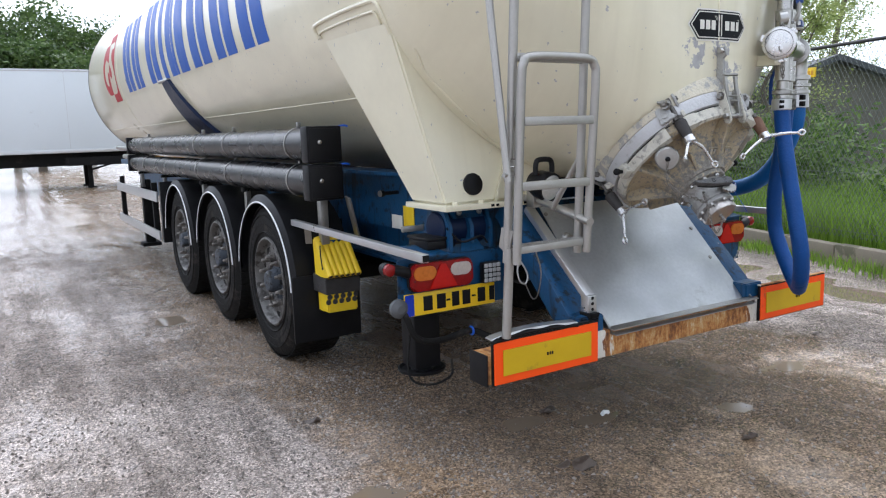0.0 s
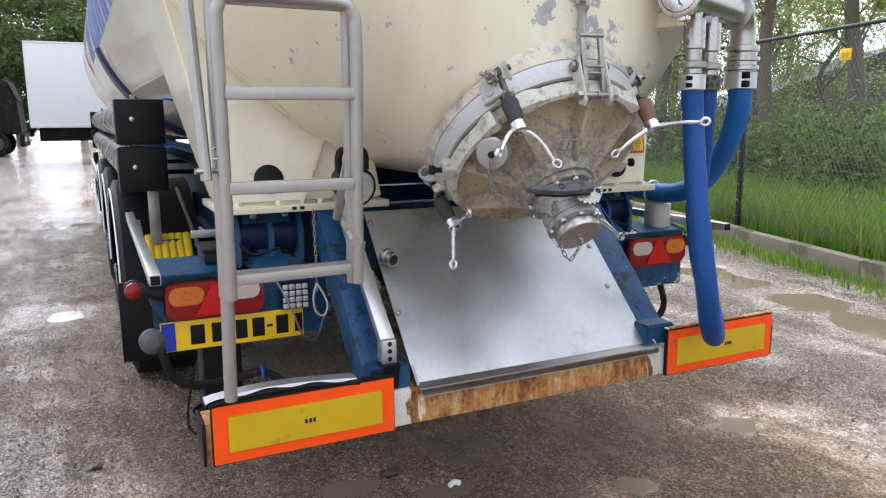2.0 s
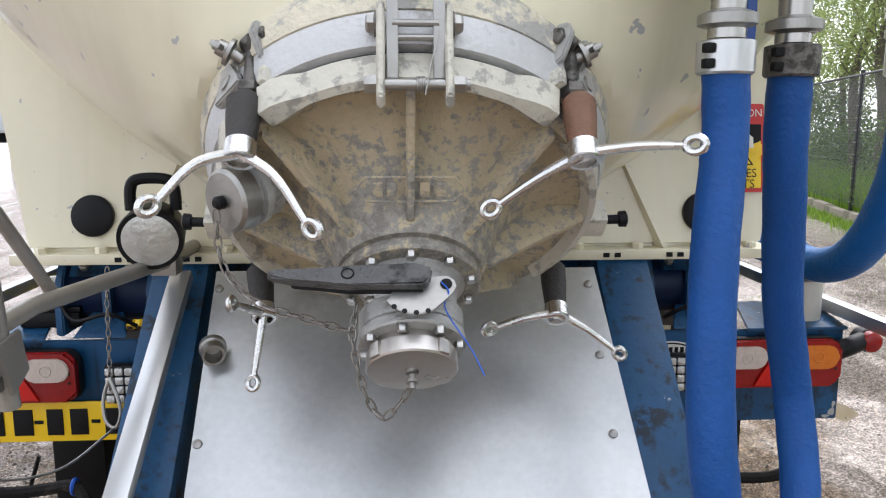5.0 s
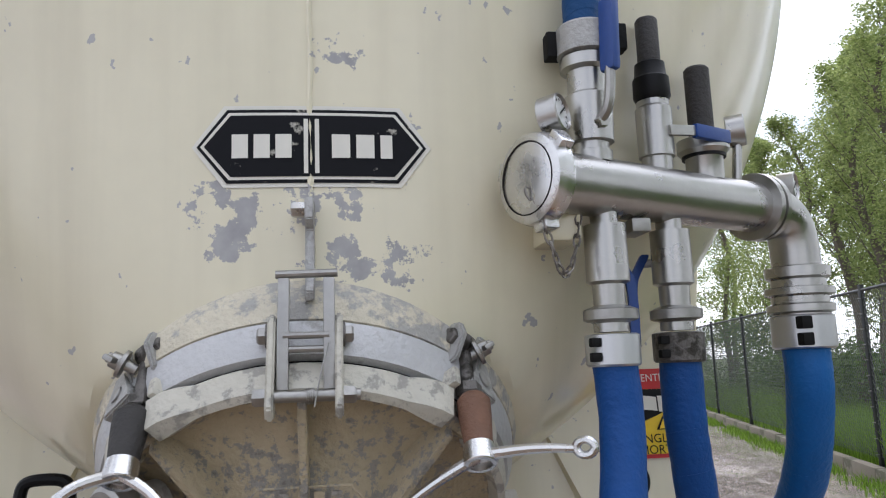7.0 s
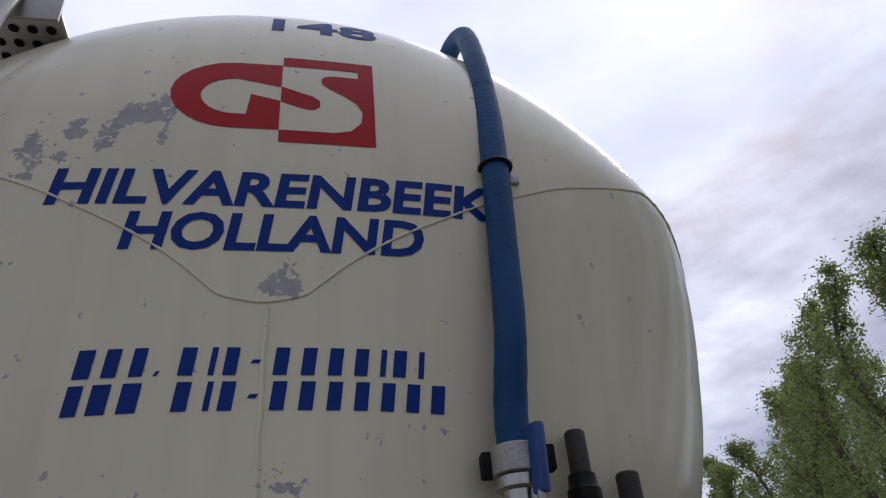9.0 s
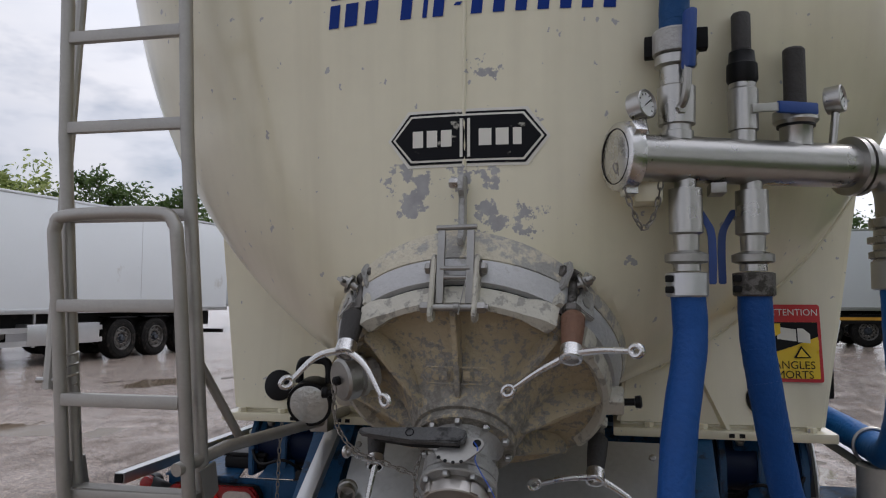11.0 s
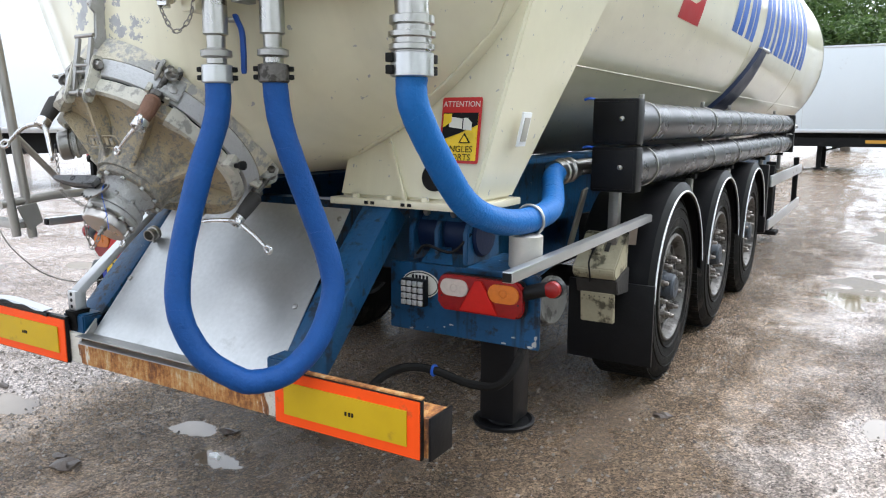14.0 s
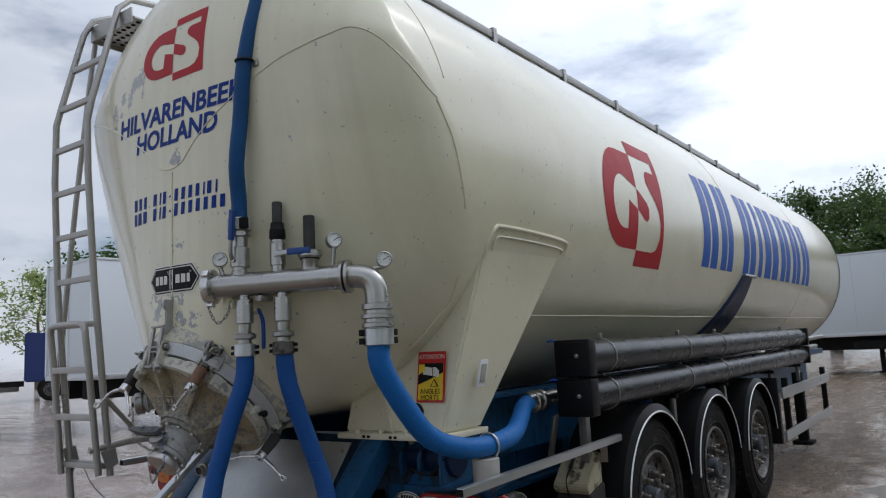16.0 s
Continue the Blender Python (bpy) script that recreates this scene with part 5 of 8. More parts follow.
# side port with cap
SP, SPD = Vector((-0.235, -0.08, 1.38)), Vector((-0.62, -0.72, -0.12)).normalized()
port = part("side_port", L([(0, 0.04), (0.03, 0.04), (0.032, 0.05), (0.045, 0.05), (0.047, 0.042), (0.06, 0.042)], SP, SPD, 28), LID_GREY, trailer, "cast side port on the lid")
part("port_cap", L([(0.055, 0.048), (0.058, 0.052), (0.088, 0.052), (0.094, 0.046), (0.096, 0.01)], SP, SPD, 28), STEEL_DULL, port, "dull steel cap")
part("chain_eye", L([(0.094, 0.011), (0.108, 0.011), (0.112, 0.006)], SP, SPD, 10), BLACK, port)
chain([SP + SPD * 0.11, (-0.30, -0.16, 1.27), (-0.245, -0.19, 1.215), (-0.17, -0.2, 1.189), (-0.094, -0.2, 1.165)], 0.0022, port, 0.014, 0.0018)
chain([(-0.086, -0.17, 1.211), (-0.094, -0.2, 1.165), (-0.088, -0.21, 1.121), (-0.073, -0.215, 1.065), (-0.047, -0.22, 1.03), (-0.019, -0.22, 1.055), (0.0, -0.215, 1.08)], 0.0022, port, 0.014, 0.0018)
part("loose_socket", L([(0, 0.022), (0.004, 0.031), (0.02, 0.031), (0.024, 0.026), (0.05, 0.026), (0.05, 0.02), (0.01, 0.018)], (-0.453, 0.353, 0.984), (0.25, -0.9, -0.2), 24), STEEL_DULL, trailer, "small threaded steel socket fixed to the chute")

# ---- chute and frame at the rear ----
chute_n = Vector((0, -0.74, 0.67)).normalized()
bm = P([(-0.475, 0.03, 0.59), (0.53, 0.03, 0.59), (0.485, 0.515, 1.128), (-0.475, 0.515, 1.128)], (0, 0.003, -0.003))
prism(bm, [(-0.475, 0.03, 0.592), (0.53, 0.03, 0.592), (0.53, -0.02, 0.578), (-0.475, -0.03, 0.578)], (0, 0, -0.003))
chute = part("chute_sheet", bm, SHEET, trailer, "plain stainless steel chute sheet, slightly smeared")
bm = bmesh.new()
for s in (-1, 1):
    for z in (1.09, 0.945, 0.80):
        y = 0.03 + (z - 0.59) / 0.538 * 0.485
        lathe(bm, [(0, 0.011), (0.006, 0.010), (0.008, 0.004)], (s * 0.462, y, z), chute_n, 10)
tagged(part("sheet_screw", bm, STEEL_DULL, chute), kind="stuff")
for s in (-1, 1):
    bm = bmesh.new()
    bar(bm, (s * 0.575, 0.07, 0.56), (s * 0.575, 0.63, 1.12), 0.14, 0.11, 0.008, (0, 0, 1))
    prism(bm, [(s * 0.505, 0.02, 0.565), (s * 0.64, 0.02, 0.565), (s * 0.64, 0.14, 0.565), (s * 0.505, 0.14, 0.565)], (0, 0, 0.11), 0.006)
    part("sloping_beam", bm, BLUE, trailer, "blue sloping frame beam with scraped paint")
part("corner_gusset", P([(-0.485, -0.02, 0.58), (-0.485, 0.06, 0.58), (-0.485, 0.06, 0.66)], (0.01, 0, 0)), STEEL_DULL, trailer)
part("corner_gusset", P([(0.53, -0.02, 0.58), (0.53, 0.06, 0.58), (0.53, 0.06, 0.66)], (0.01, 0, 0)), STEEL_DULL, trailer)

bumper = part("bumper_beam", B((-1.165, 0.004, 0.475), (1.165, 0.12, 0.60), 0.006), RUST, trailer, "rusty steel rear bumper beam with flaking white paint")
for s in (-1, 1):
    part("end_cap", B((s * 1.166, -0.002, 0.47), (s * 1.175, 0.125, 0.605), 0.003), BLACK, bumper, "black end cap")
    brd = part("marker_board", B((s * 0.575, -0.014, 0.472), (s * 1.15, 0.001, 0.66), 0.002), BLACK, trailer, "orange and yellow reflective rear marker board")
    part("orange_border", B((s * 0.579, -0.019, 0.477), (s * 1.146, -0.0145, 0.655)), ORANGE, brd, "orange reflective border")
    part("yellow_field", B((s * 0.622, -0.024, 0.511), (s * 1.103, -0.0195, 0.621)), YELLOW_REFLEX, brd, "yellow reflective field")
    bm = bmesh.new()
    for x in (0.0, 0.014, 0.026):
        box(bm, (s * 0.875 + x, -0.0265, 0.56), (s * 0.875 + x + 0.007, -0.0245, 0.573))
    tagged(part("stamp_mark", bm, INK, brd), kind="stuff")
    part("top_lip", BAR((s * 0.575, -0.006, 0.664), (s * 1.15, -0.006, 0.664), 0.02, 0.005), RUST if s > 0 else BLACK, brd)
# buckled strip over the first board, a black rubber under it
strip = lambda t: Vector((-1.165 + 0.46 * t, -0.008, 0.672 + 0.018 * math.sin(math.pi * t) ** 0.8 * (1.2 - 0.5 * t)))  # noqa: E731
bm = bmesh.new()
rows = []
for j in range(21):
    p = strip(j / 20)
    rows.append([bm.verts.new(p + Vector((0, y, z))) for y, z in ((-0.02, 0.004 * math.sin(j)), (-0.018, 0.006), (0.022, 0.009), (0.024, 0.003))])
for p, q in zip(rows, rows[1:]):
    for k in range(4):
        bm.faces.new((p[k], p[(k + 1) % 4], q[(k + 1) % 4], q[k]))
bm.faces.new(rows[0])
bm.faces.new(rows[-1])
part("buckled_strip", bm, ALU_BRIGHT, trailer, "buckled bright metal strip over the marker board")
part("rubber_strip", T([strip(k / 16) * 1.0 + Vector((0.012, -0.004, -0.012)) for k in range(17)], 0.011, 8), BLACK, trailer, "black rubber strip under the metal strip")
part("chute_lip", B((-0.49, -0.03, 0.6005), (0.545, 0.03, 0.606), 0.002), STEEL_DULL, bumper, "dull flat lip along the chute")

# ---- tail panels, lamps, plate ----
def tail_panel(s):
    panel = part("tail_panel", P([(s * 0.60, 0.62, 0.655), (s * 1.24, 0.62, 0.655), (s * 1.24, 0.62, 0.925), (s * 0.60, 0.62, 0.925)], (0, 0.012, 0), 0.003), BLUE, trailer, "blue steel tail panel with scuffed edges")
    bm = bmesh.new()
    prism(bm, [(s * 0.95, 0.60, 0.925), (s * 1.24, 0.60, 0.925), (s * 1.24, 0.80, 0.955), (s * 1.0, 0.80, 0.955)], (0, 0, 0.008), 0.002)
    part("top_cover", bm, BLUE, panel)
    # bare spots along the lower edge and corner
    rnd = random.Random(31 + s)
    bm = bmesh.new()
    for cx, cz, w, h in ((1.225, 0.675, 0.012, 0.016), (1.205, 0.664, 0.016, 0.006), (1.228, 0.7, 0.007, 0.012), (1.14, 0.69, 0.012, 0.003), (1.10, 0.663, 0.014, 0.004), (0.88, 0.70, 0.012, 0.004), (0.85, 0.688, 0.006, 0.003), (0.70, 0.662, 0.012, 0.004)):
        prism(bm, [(s * cx + w * rnd.uniform(0.55, 1.05) * math.cos(a), 0.6188, cz + h * rnd.uniform(0.55, 1.05) * math.sin(a)) for a in (2 * math.pi * k / 9 for k in range(9))], (0, 0.0008, 0))
    tagged(part("paint_chip", bm, LID_GREY, panel, "bare grey spots in the blue paint"), kind="stuff")
    # lamp
    cx, cz = s * 1.03, 0.842
    m = Matrix.Translation((cx, 0.60, cz)) @ Matrix.Rotation(radians(90), 4, "X")
    body = part("tail_lamp", P([m @ Vector((u, v, 0)) for u, v in rounded(0.35, 0.138, 0.03)], (0, -0.022, 0), 0.004), BLACK, trailer, "three-chamber tail lamp, red, amber and clear")
    part("red_lens", P([m @ Vector((u, v, 0.022)) for u, v in rounded(0.342, 0.13, 0.028)], (0, -0.022, 0), 0.008), RED_GLASS, body, "red lens")
    part("amber_lens", P([m @ Vector((u + s * 0.1, v + 0.02, 0.044)) for u, v in rounded(0.12, 0.066, 0.03)], (0, -0.008, 0), 0.003), AMBER_GLASS, body, "amber lens")
    part("clear_lens", P([m @ Vector((u - s * 0.1, v + 0.022, 0.044)) for u, v in rounded(0.115, 0.062, 0.028)], (0, -0.008, 0), 0.003), CLEAR_GLASS, body, "clear lens")
    part("middle_lens", P([m @ Vector((u, v, 0.044)) for u, v in ((-0.08, -0.06), (0.08, -0.06), (0.014, 0.058), (-0.014, 0.058))], (0, -0.006, 0), 0.003), RED_BRIGHT, body, "bright red middle lens")
    for k, dz in ((-1, 0.022), (1, 0.022)):
        part("bulb_ring", T([m @ Vector((k * 0.1 + 0.014 * math.cos(a), dz + 0.014 * math.sin(a), 0.0525)) for a in (2 * math.pi * j / 20 for j in range(20))], 0.0022, 5, True), CLEAR_GLASS if k * s < 0 else AMBER_GLASS, body)
        for j in (-1, 1):
            part("lens_screw", L([(0, 0.004), (0.002, 0.003)], m @ Vector((k * 0.155, -0.002 + 0.012 * j, 0.044)), (0, -1, 0), 8), INK, body)
    # work light
    wx = s * 0.738
    work = part("work_light", B((wx - 0.052, 0.565, 0.766), (wx + 0.052, 0.60, 0.87), 0.006), BLACK, trailer, "square work light with twelve small lenses")
    for i in range(4):
        for j in range(4):
            part("led_lens", B((wx - 0.0485 + 0.025 * i, 0.559, 0.7705 + 0.0245 * j), (wx - 0.0265 + 0.025 * i, 0.566, 0.7915 + 0.0245 * j), 0.005), LED, work)
    # round side lamp on a rubber stalk
    part("lamp_stalk", T(spline([(s * 1.16, 0.60, 0.845), (s * 1.22, 0.585, 0.875), (s * 1.285, 0.60, 0.893)], 6), 0.026, 12), BLACK, trailer, "black rubber lamp stalk")
    marker = part("side_marker_lamp", L([(0, 0.03), (0.04, 0.033), (0.045, 0.028)], (s * 1.30, 0.638, 0.893), (0, -1, 0), 24), BLACK, trailer, "round red side marker lamp")
    part("red_lens", L([(0.042, 0.03), (0.062, 0.028), (0.068, 0.018)], (s * 1.30, 0.638, 0.893), (0, -1, 0), 24), RED_GLASS, marker)
    # stabiliser leg
    low = 0.275 if s < 0 else 0.235
    leg = part("stabiliser_leg", B((s * 0.98 - 0.078, 0.81, low + 0.028), (s * 0.98 + 0.078, 0.96, 0.70), 0.018), BLACK, trailer, "black square stabiliser leg, raised off the ground")
    part("foot_plate", L([(0, 0.10), (0.006, 0.125), (0.02, 0.128), (0.024, 0.118), (0.012, 0.105), (0.012, 0.06), (0.03, 0.05)], (s * 0.98, 0.885, low), (0, 0, 1), 36), BLACK, leg)
    if s < 0:
        line = [(-1.222, 0.62, 0.68), (-1.218, 0.585, 0.645), (-1.19, 0.575, 0.567), (-1.128, 0.57, 0.528), (-1.038, 0.57, 0.522), (-0.96, 0.57, 0.53), (-0.88, 0.55, 0.545), (-0.82, 0.48, 0.52), (-0.78, 0.34, 0.5), (-0.76, 0.12, 0.52)]
    else:
        line = [(1.16, 0.68, 0.66), (1.14, 0.62, 0.56), (1.08, 0.60, 0.50), (0.96, 0.60, 0.49), (0.84, 0.56, 0.53), (0.77, 0.47, 0.555), (0.72, 0.38, 0.53), (0.70, 0.24, 0.47), (0.70, 0.12, 0.5)]
    hose = part("air_hose", T(spline(line, 8), 0.016, 8), RUBBER, trailer, "black hose looped under the tail panel")
    q = Vector(line[6 if s < 0 else 4])
    part("cable_tie", T([q + Vector((0, math.cos(a) * 0.019, math.sin(a) * 0.019)) for a in (2 * math.pi * k / 12 for k in range(12))], 0.006, 6, True), CABLE_BLUE, hose, "blue tape")
    if s < 0:
        part("cable", T(spline([(s * 1.09, 0.80, 0.52), (s * 1.13, 0.76, low + 0.08), (s * 1.12, 0.72, low + 0.01), (s * 1.02, 0.70, low - 0.02), (s * 0.9, 0.72, low), (s * 0.86, 0.78, low + 0.06)], 6), 0.006, 6), RUBBER, leg, "thin black cable")
    # pivot of the tipping tank
    pv = part("tipping_hinge", R((s * 0.67, 0.76, 1.035), (s * 0.95, 0.76, 1.035), 0.088, 28, 0.008), NAVY, trailer, "blue tipping hinge barrel under the tank's foot")
    for x in (0.685, 0.80, 0.925):
        part("hinge_cheek", P([(s * x - 0.011, 0.64, 0.93), (s * x - 0.011, 0.64, 1.05), (s * x - 0.011, 0.69, 1.135), (s * x - 0.011, 0.84, 1.135), (s * x - 0.011, 0.90, 1.02), (s * x - 0.011, 0.90, 0.93)], (0.022, 0, 0), 0.004), BLUE, pv)
    part("cap_plate", P([(s * 0.72, 0.655, 1.09), (s * 0.90, 0.655, 1.09), (s * 0.90, 0.70, 1.137), (s * 0.72, 0.70, 1.137)], (0, 0.02, 0), 0.003), BLUE, pv)
    for x in (0.74, 0.86):
        bm = bmesh.new()
        bolt(bm, (s * x, 0.672, 1.112), (0, -0.7, 0.7), 0.014, 0.016)
        part("hinge_bolt", bm, STEEL_DULL, pv)
    part("grease_line", T(spline([(s * 0.72, 0.63, 0.96), (s * 0.78, 0.60, 1.0), (s * 0.88, 0.62, 0.98), (s * 0.94, 0.66, 1.05)], 6), 0.006, 6), BLACK, pv)
    part("cover_flap", P([(s * 0.745, 0.615, 0.93), (s * 0.885, 0.615, 0.93), (s * 0.85, 0.66, 0.985), (s * 0.765, 0.66, 0.985)], (0, 0.012, 0.004), 0.002), BLUE, pv)
    return panel


panels = [tail_panel(s) for s in (-1, 1)]
cable = part("cable_box", B((-1.045, 0.67, 0.945), (-0.885, 0.86, 0.99), 0.01), BLACK, trailer, "black plastic cable box with a lid")
part("box_lid", B((-1.052, 0.663, 0.99), (-0.878, 0.867, 1.006), 0.006), BLACK, cable)
part("box_rail", BAR((-1.06, 0.90, 1.03), (-0.82, 0.90, 1.03), 0.02, 0.03, 0.003), ALU, cable)
plate = part("number_plate", B((-1.222, 0.598, 0.652), (-0.702, 0.606, 0.762), 0.003), PLATE, trailer, "yellow number plate with plain dark bars")
part("blue_band", B((-1.219, 0.5945, 0.655), (-1.172, 0.5975, 0.759)), mat("eu_blue", (0.01, 0.04, 0.4), 0.35), plate)
for x, w in ((-1.095, 0.05), (-1.02, 0.05), (-0.938, 0.042), (-0.875, 0.046), (-0.785, 0.046), (-0.722, 0.03)):
    part("plain_bar", B((x - w / 2, 0.5945, 0.671), (x + w / 2, 0.5975, 0.743), 0.001), INK, plate)
for x in (-0.98, -0.832):
    part("plain_bar", B((x - 0.011, 0.5945, 0.703), (x + 0.011, 0.5975, 0.712)), INK, plate)
part("plate_holder", L([(0, 0.03), (0.03, 0.045), (0.05, 0.045), (0.07, 0.02)], (-1.25, 0.645, 0.70), (0, -1, 0), 24), mat("grey_buffer_rubber", (0.085, 0.088, 0.092), 0.6), trailer, "dull round rubber buffer")
sticker = part("oval_sticker", P([(0.742 + 0.084 * math.cos(a), 0.6185, 0.842 + 0.053 * math.sin(a)) for a in (2 * math.pi * k / 36 for k in range(36))], (0, 0.0013, 0)), DECAL_WHITE, panels[1], "oval white sticker with a dark rim")
part("oval_rim", T([Vector((0.742 + 0.078 * math.cos(a), 0.618, 0.842 + 0.047 * math.sin(a))) for a in (2 * math.pi * k / 40 for k in range(40))], 0.0022, 5, True), INK, sticker)
for x, h in ((0.708, 0.02), (0.724, 0.028), (0.74, 0.018), (0.756, 0.026), (0.772, 0.018)):
    part("plain_bar", B((x - 0.005, 0.6165, 0.872 - h), (x + 0.005, 0.618, 0.878)), INK, sticker)

part("roller_disc", L([(-0.02, 0.03), (-0.018, 0.09), (-0.01, 0.097), (0.01, 0.097), (0.016, 0.088), (0.008, 0.05), (0.012, 0.03)], (1.165, 0.90, 0.775), (1, -0.2, 0), 32), mat("grey_roller", (0.10, 0.097, 0.09), 0.55, 0.1, 0.3, 18, 0.2, 80, dirt=(0.03, 0.028, 0.025), amount=0.4, dscale=12), trailer, "grey round roller behind the tail panel")

for s in (-1, 1):
    bm = BAR((s * 1.245, 0.345, 0.972), (s * 1.22, 2.04, 0.972 + 0.012), 0.037, 0.037, 0.003)
    rail = part("side_bar", bm, ALU_BRIGHT, trailer, "bright square aluminium side bar")
    part("bar_end", B((s * 1.245 - 0.0145, 0.338, 0.9575), (s * 1.245 + 0.0145, 0.3445, 0.9865)), DARK, rail)
    part("bar_bracket", BAR((s * 1.20, 1.86, 0.98), (s * 1.18, 1.9, 0.86), 0.04, 0.008), STEEL_DULL, rail)
    part("bar_bracket", B((s * 1.0, 1.80, 0.70), (s * 1.15, 1.88, 0.88), 0.005), BLUE, rail)

# ---- hose carriers ----
for s in (-1, 1):
    cx = s * 1.165
    for z in (1.468, 1.248):
        box_end = part("carrier_box", B((cx - 0.108, 1.60, z - 0.104), (cx + 0.108, 1.70, z + 0.104), 0.012), BLACK, trailer, "black plastic end box of a hose tube")
        part("door_panel", B((cx - 0.095, 1.594, z - 0.09), (cx + 0.095, 1.602, z + 0.09), 0.004), BLACK, box_end)
        part("latch", L([(0, 0.012), (0.012, 0.012), (0.016, 0.006)], (cx + s * 0.035, 1.594, z + 0.012), (0, -1, 0), 14), STEEL, box_end, "small steel latch")
        part("cable_tie", T(spline([(cx - s * 0.10, 1.615, z + 0.1), (cx - s * 0.125, 1.60, z + 0.104), (cx - s * 0.15, 1.605, z + 0.098)], 5), 0.006, 6), CABLE_BLUE, box_end, "bright blue cable tie")
        tb = part("hose_tube", L([(0, 0.098), (6.2, 0.098)], (cx, 1.69, z), (0, 1, 0), 40), TUBE, trailer, "long black plastic hose tube")
        for y in (2.0, 3.4, 4.35, 6.9):
            strap = [Vector((cx + math.cos(a) * 0.1, y, z + math.sin(a) * 0.1)) for a in (2 * math.pi * k / 32 for k in range(32))]
            part("clip_band", T(strap, 0.0045, 6, True), STEEL_DULL, tb)
            part("clip_hook", B((cx - 0.012, y - 0.012, z + 0.1), (cx + 0.012, y + 0.012, z + 0.135), 0.003), STEEL_DULL, tb)
        part("carrier_front", B((cx - 0.108, 7.85, z - 0.104), (cx + 0.108, 7.93, z + 0.104), 0.012), BLACK, tb)
    part("tube_post", B((s * 1.09, 1.78, 0.86), (s * 1.14, 1.83, 1.15), 0.003), STEEL_DULL, trailer)
    bm = BAR((s * 1.02, 1.64, 1.15), (s * 0.93, 1.70, 0.86), 0.012, 0.06, 0.002, (0, 1, 0))
    part("tube_strut", bm, STEEL_DULL, trailer)
    for y in (3.15, 4.45, 6.2, 7.6):
        part("tube_arm", B((s * 0.6, y, 1.115), (s * 1.2, y + 0.05, 1.145), 0.003), DARK, trailer)
        part("tube_arm_drop", B((s * 1.14, y, 0.95), (s * 1.18, y + 0.05, 1.14), 0.003), STEEL_DULL, trailer)

# ---- saddle arms, side guards, front legs ----
for s in (-1, 1):
    bm = bmesh.new()
    rows = []
    for j in range(15):
        t = j / 14
        z = 1.36 + 0.76 * t
        a = math.asin((z - AXIS_Z) / TANK_R)
        y0, y1 = 4.78 + 0.62 * t ** 1.3, 5.5 + 0.17 * t
        rows.append([bm.verts.new((s * math.cos(a) * r, y, AXIS_Z + math.sin(a) * r)) for r, y in ((TANK_R - 0.02, y0), (TANK_R + 0.035, y0), (TANK_R + 0.035, y1), (TANK_R - 0.02, y1))])
    for a, b in zip(rows, rows[1:]):
        for q in range(4):
            bm.faces.new((a[q], a[(q + 1) % 4], b[(q + 1) % 4], b[q]))
    bm.faces.new(rows[0])
    bm.faces.new(rows[-1])
    arm = part("saddle_arm", bm, NAVY, trailer, "dark blue curved saddle arm against the tank")
    part("arm_pin", R((s * 1.2, 5.42, 2.115), (s * 1.215, 5.78, 2.115), 0.018, 12), STEEL_DULL, arm)
    for z, h in ((0.91, 0.11), (0.48, 0.10)):
        part("guard_rail", B((s * 1.262, 6.15, z - h / 2), (s * 1.287, 8.95, z + h / 2), 0.004), ALU_BRIGHT, trailer, "aluminium side guard rail")
    for y in (6.5, 8.8):
        part("guard_post", B((s * 1.20, y, 0.43), (s * 1.26, y + 0.06, 1.05), 0.004), DARK, trailer)
    part("guard_flap", B((s * 0.95, 5.98, 0.42), (s * 1.27, 6.06, 1.08), 0.01), BLACK, trailer, "black plastic guard flap")
    part("landing_leg", B((s * 0.92, 8.45, 0.12), (s * 1.04, 8.57, 1.0), 0.01), DARK, trailer, "dark landing leg")
    part("landing_shoe", B((s * 0.86, 8.38, 0.08), (s * 1.10, 8.64, 0.13), 0.01), DARK, trailer)
for s in (-1, 1):
    part("front_deck", B((s * 0.3, 8.0, 1.165), (s * 0.88, 11.2, 1.24), 0.006), BLUE, trailer)
    bm = bmesh.new()
    rod(bm, (s * 1.10, 8.0, 1.31), (s * 1.05, 9.6, 1.31), 0.035, 14)
    rod(bm, (s * 1.14, 8.0, 1.42), (s * 1.05, 10.2, 1.44), 0.03, 14)
    part("side_pipe", bm, STEEL_DULL, trailer)

# ---- ladder ----
left_stile = [(-1.093, -0.045, 0.99), (-1.098, -0.095, 1.55), (-1.102, -0.131, 2.0), (-1.085, -0.165, 2.6), (-1.065, -0.172, 2.92), (-1.06, -0.15, 3.02), (-1.05, -0.03, 3.5), (-1.04, 0.02, 3.6), (-1.02, 0.12, 3.65), (-0.99, 0.7, 3.72)]
right_stile = [(-0.714, -0.036, 0.99), (-0.728, -0.082, 1.55), (-0.74, -0.12, 2.0), (-0.738, -0.162, 2.6), (-0.733, -0.172, 2.88), (-0.732, -0.15, 3.0), (-0.735, 0.0, 3.58), (-0.735, 0.08, 3.66), (-0.73, 0.7, 3.74)]
ladder = part("ladder_stile", T(left_stile, 0.018, 12), ALU, trailer, "grey tubular access ladder up the tank's rear")
part("stile", T(right_stile, 0.018, 12), ALU, ladder)
strut = part("side_strut", T([(-1.136, -0.12, 1.32), (-1.155, -0.059, 1.9), (-1.17, 0.0, 2.5), (-1.13, 0.05, 3.2), (-1.06, 0.06, 3.58)], 0.0155, 10), ALU, ladder)
part("strut_bolt", R((-1.165, -0.13, 1.345), (-1.10, -0.11, 1.345), 0.008, 8), STEEL, ladder)
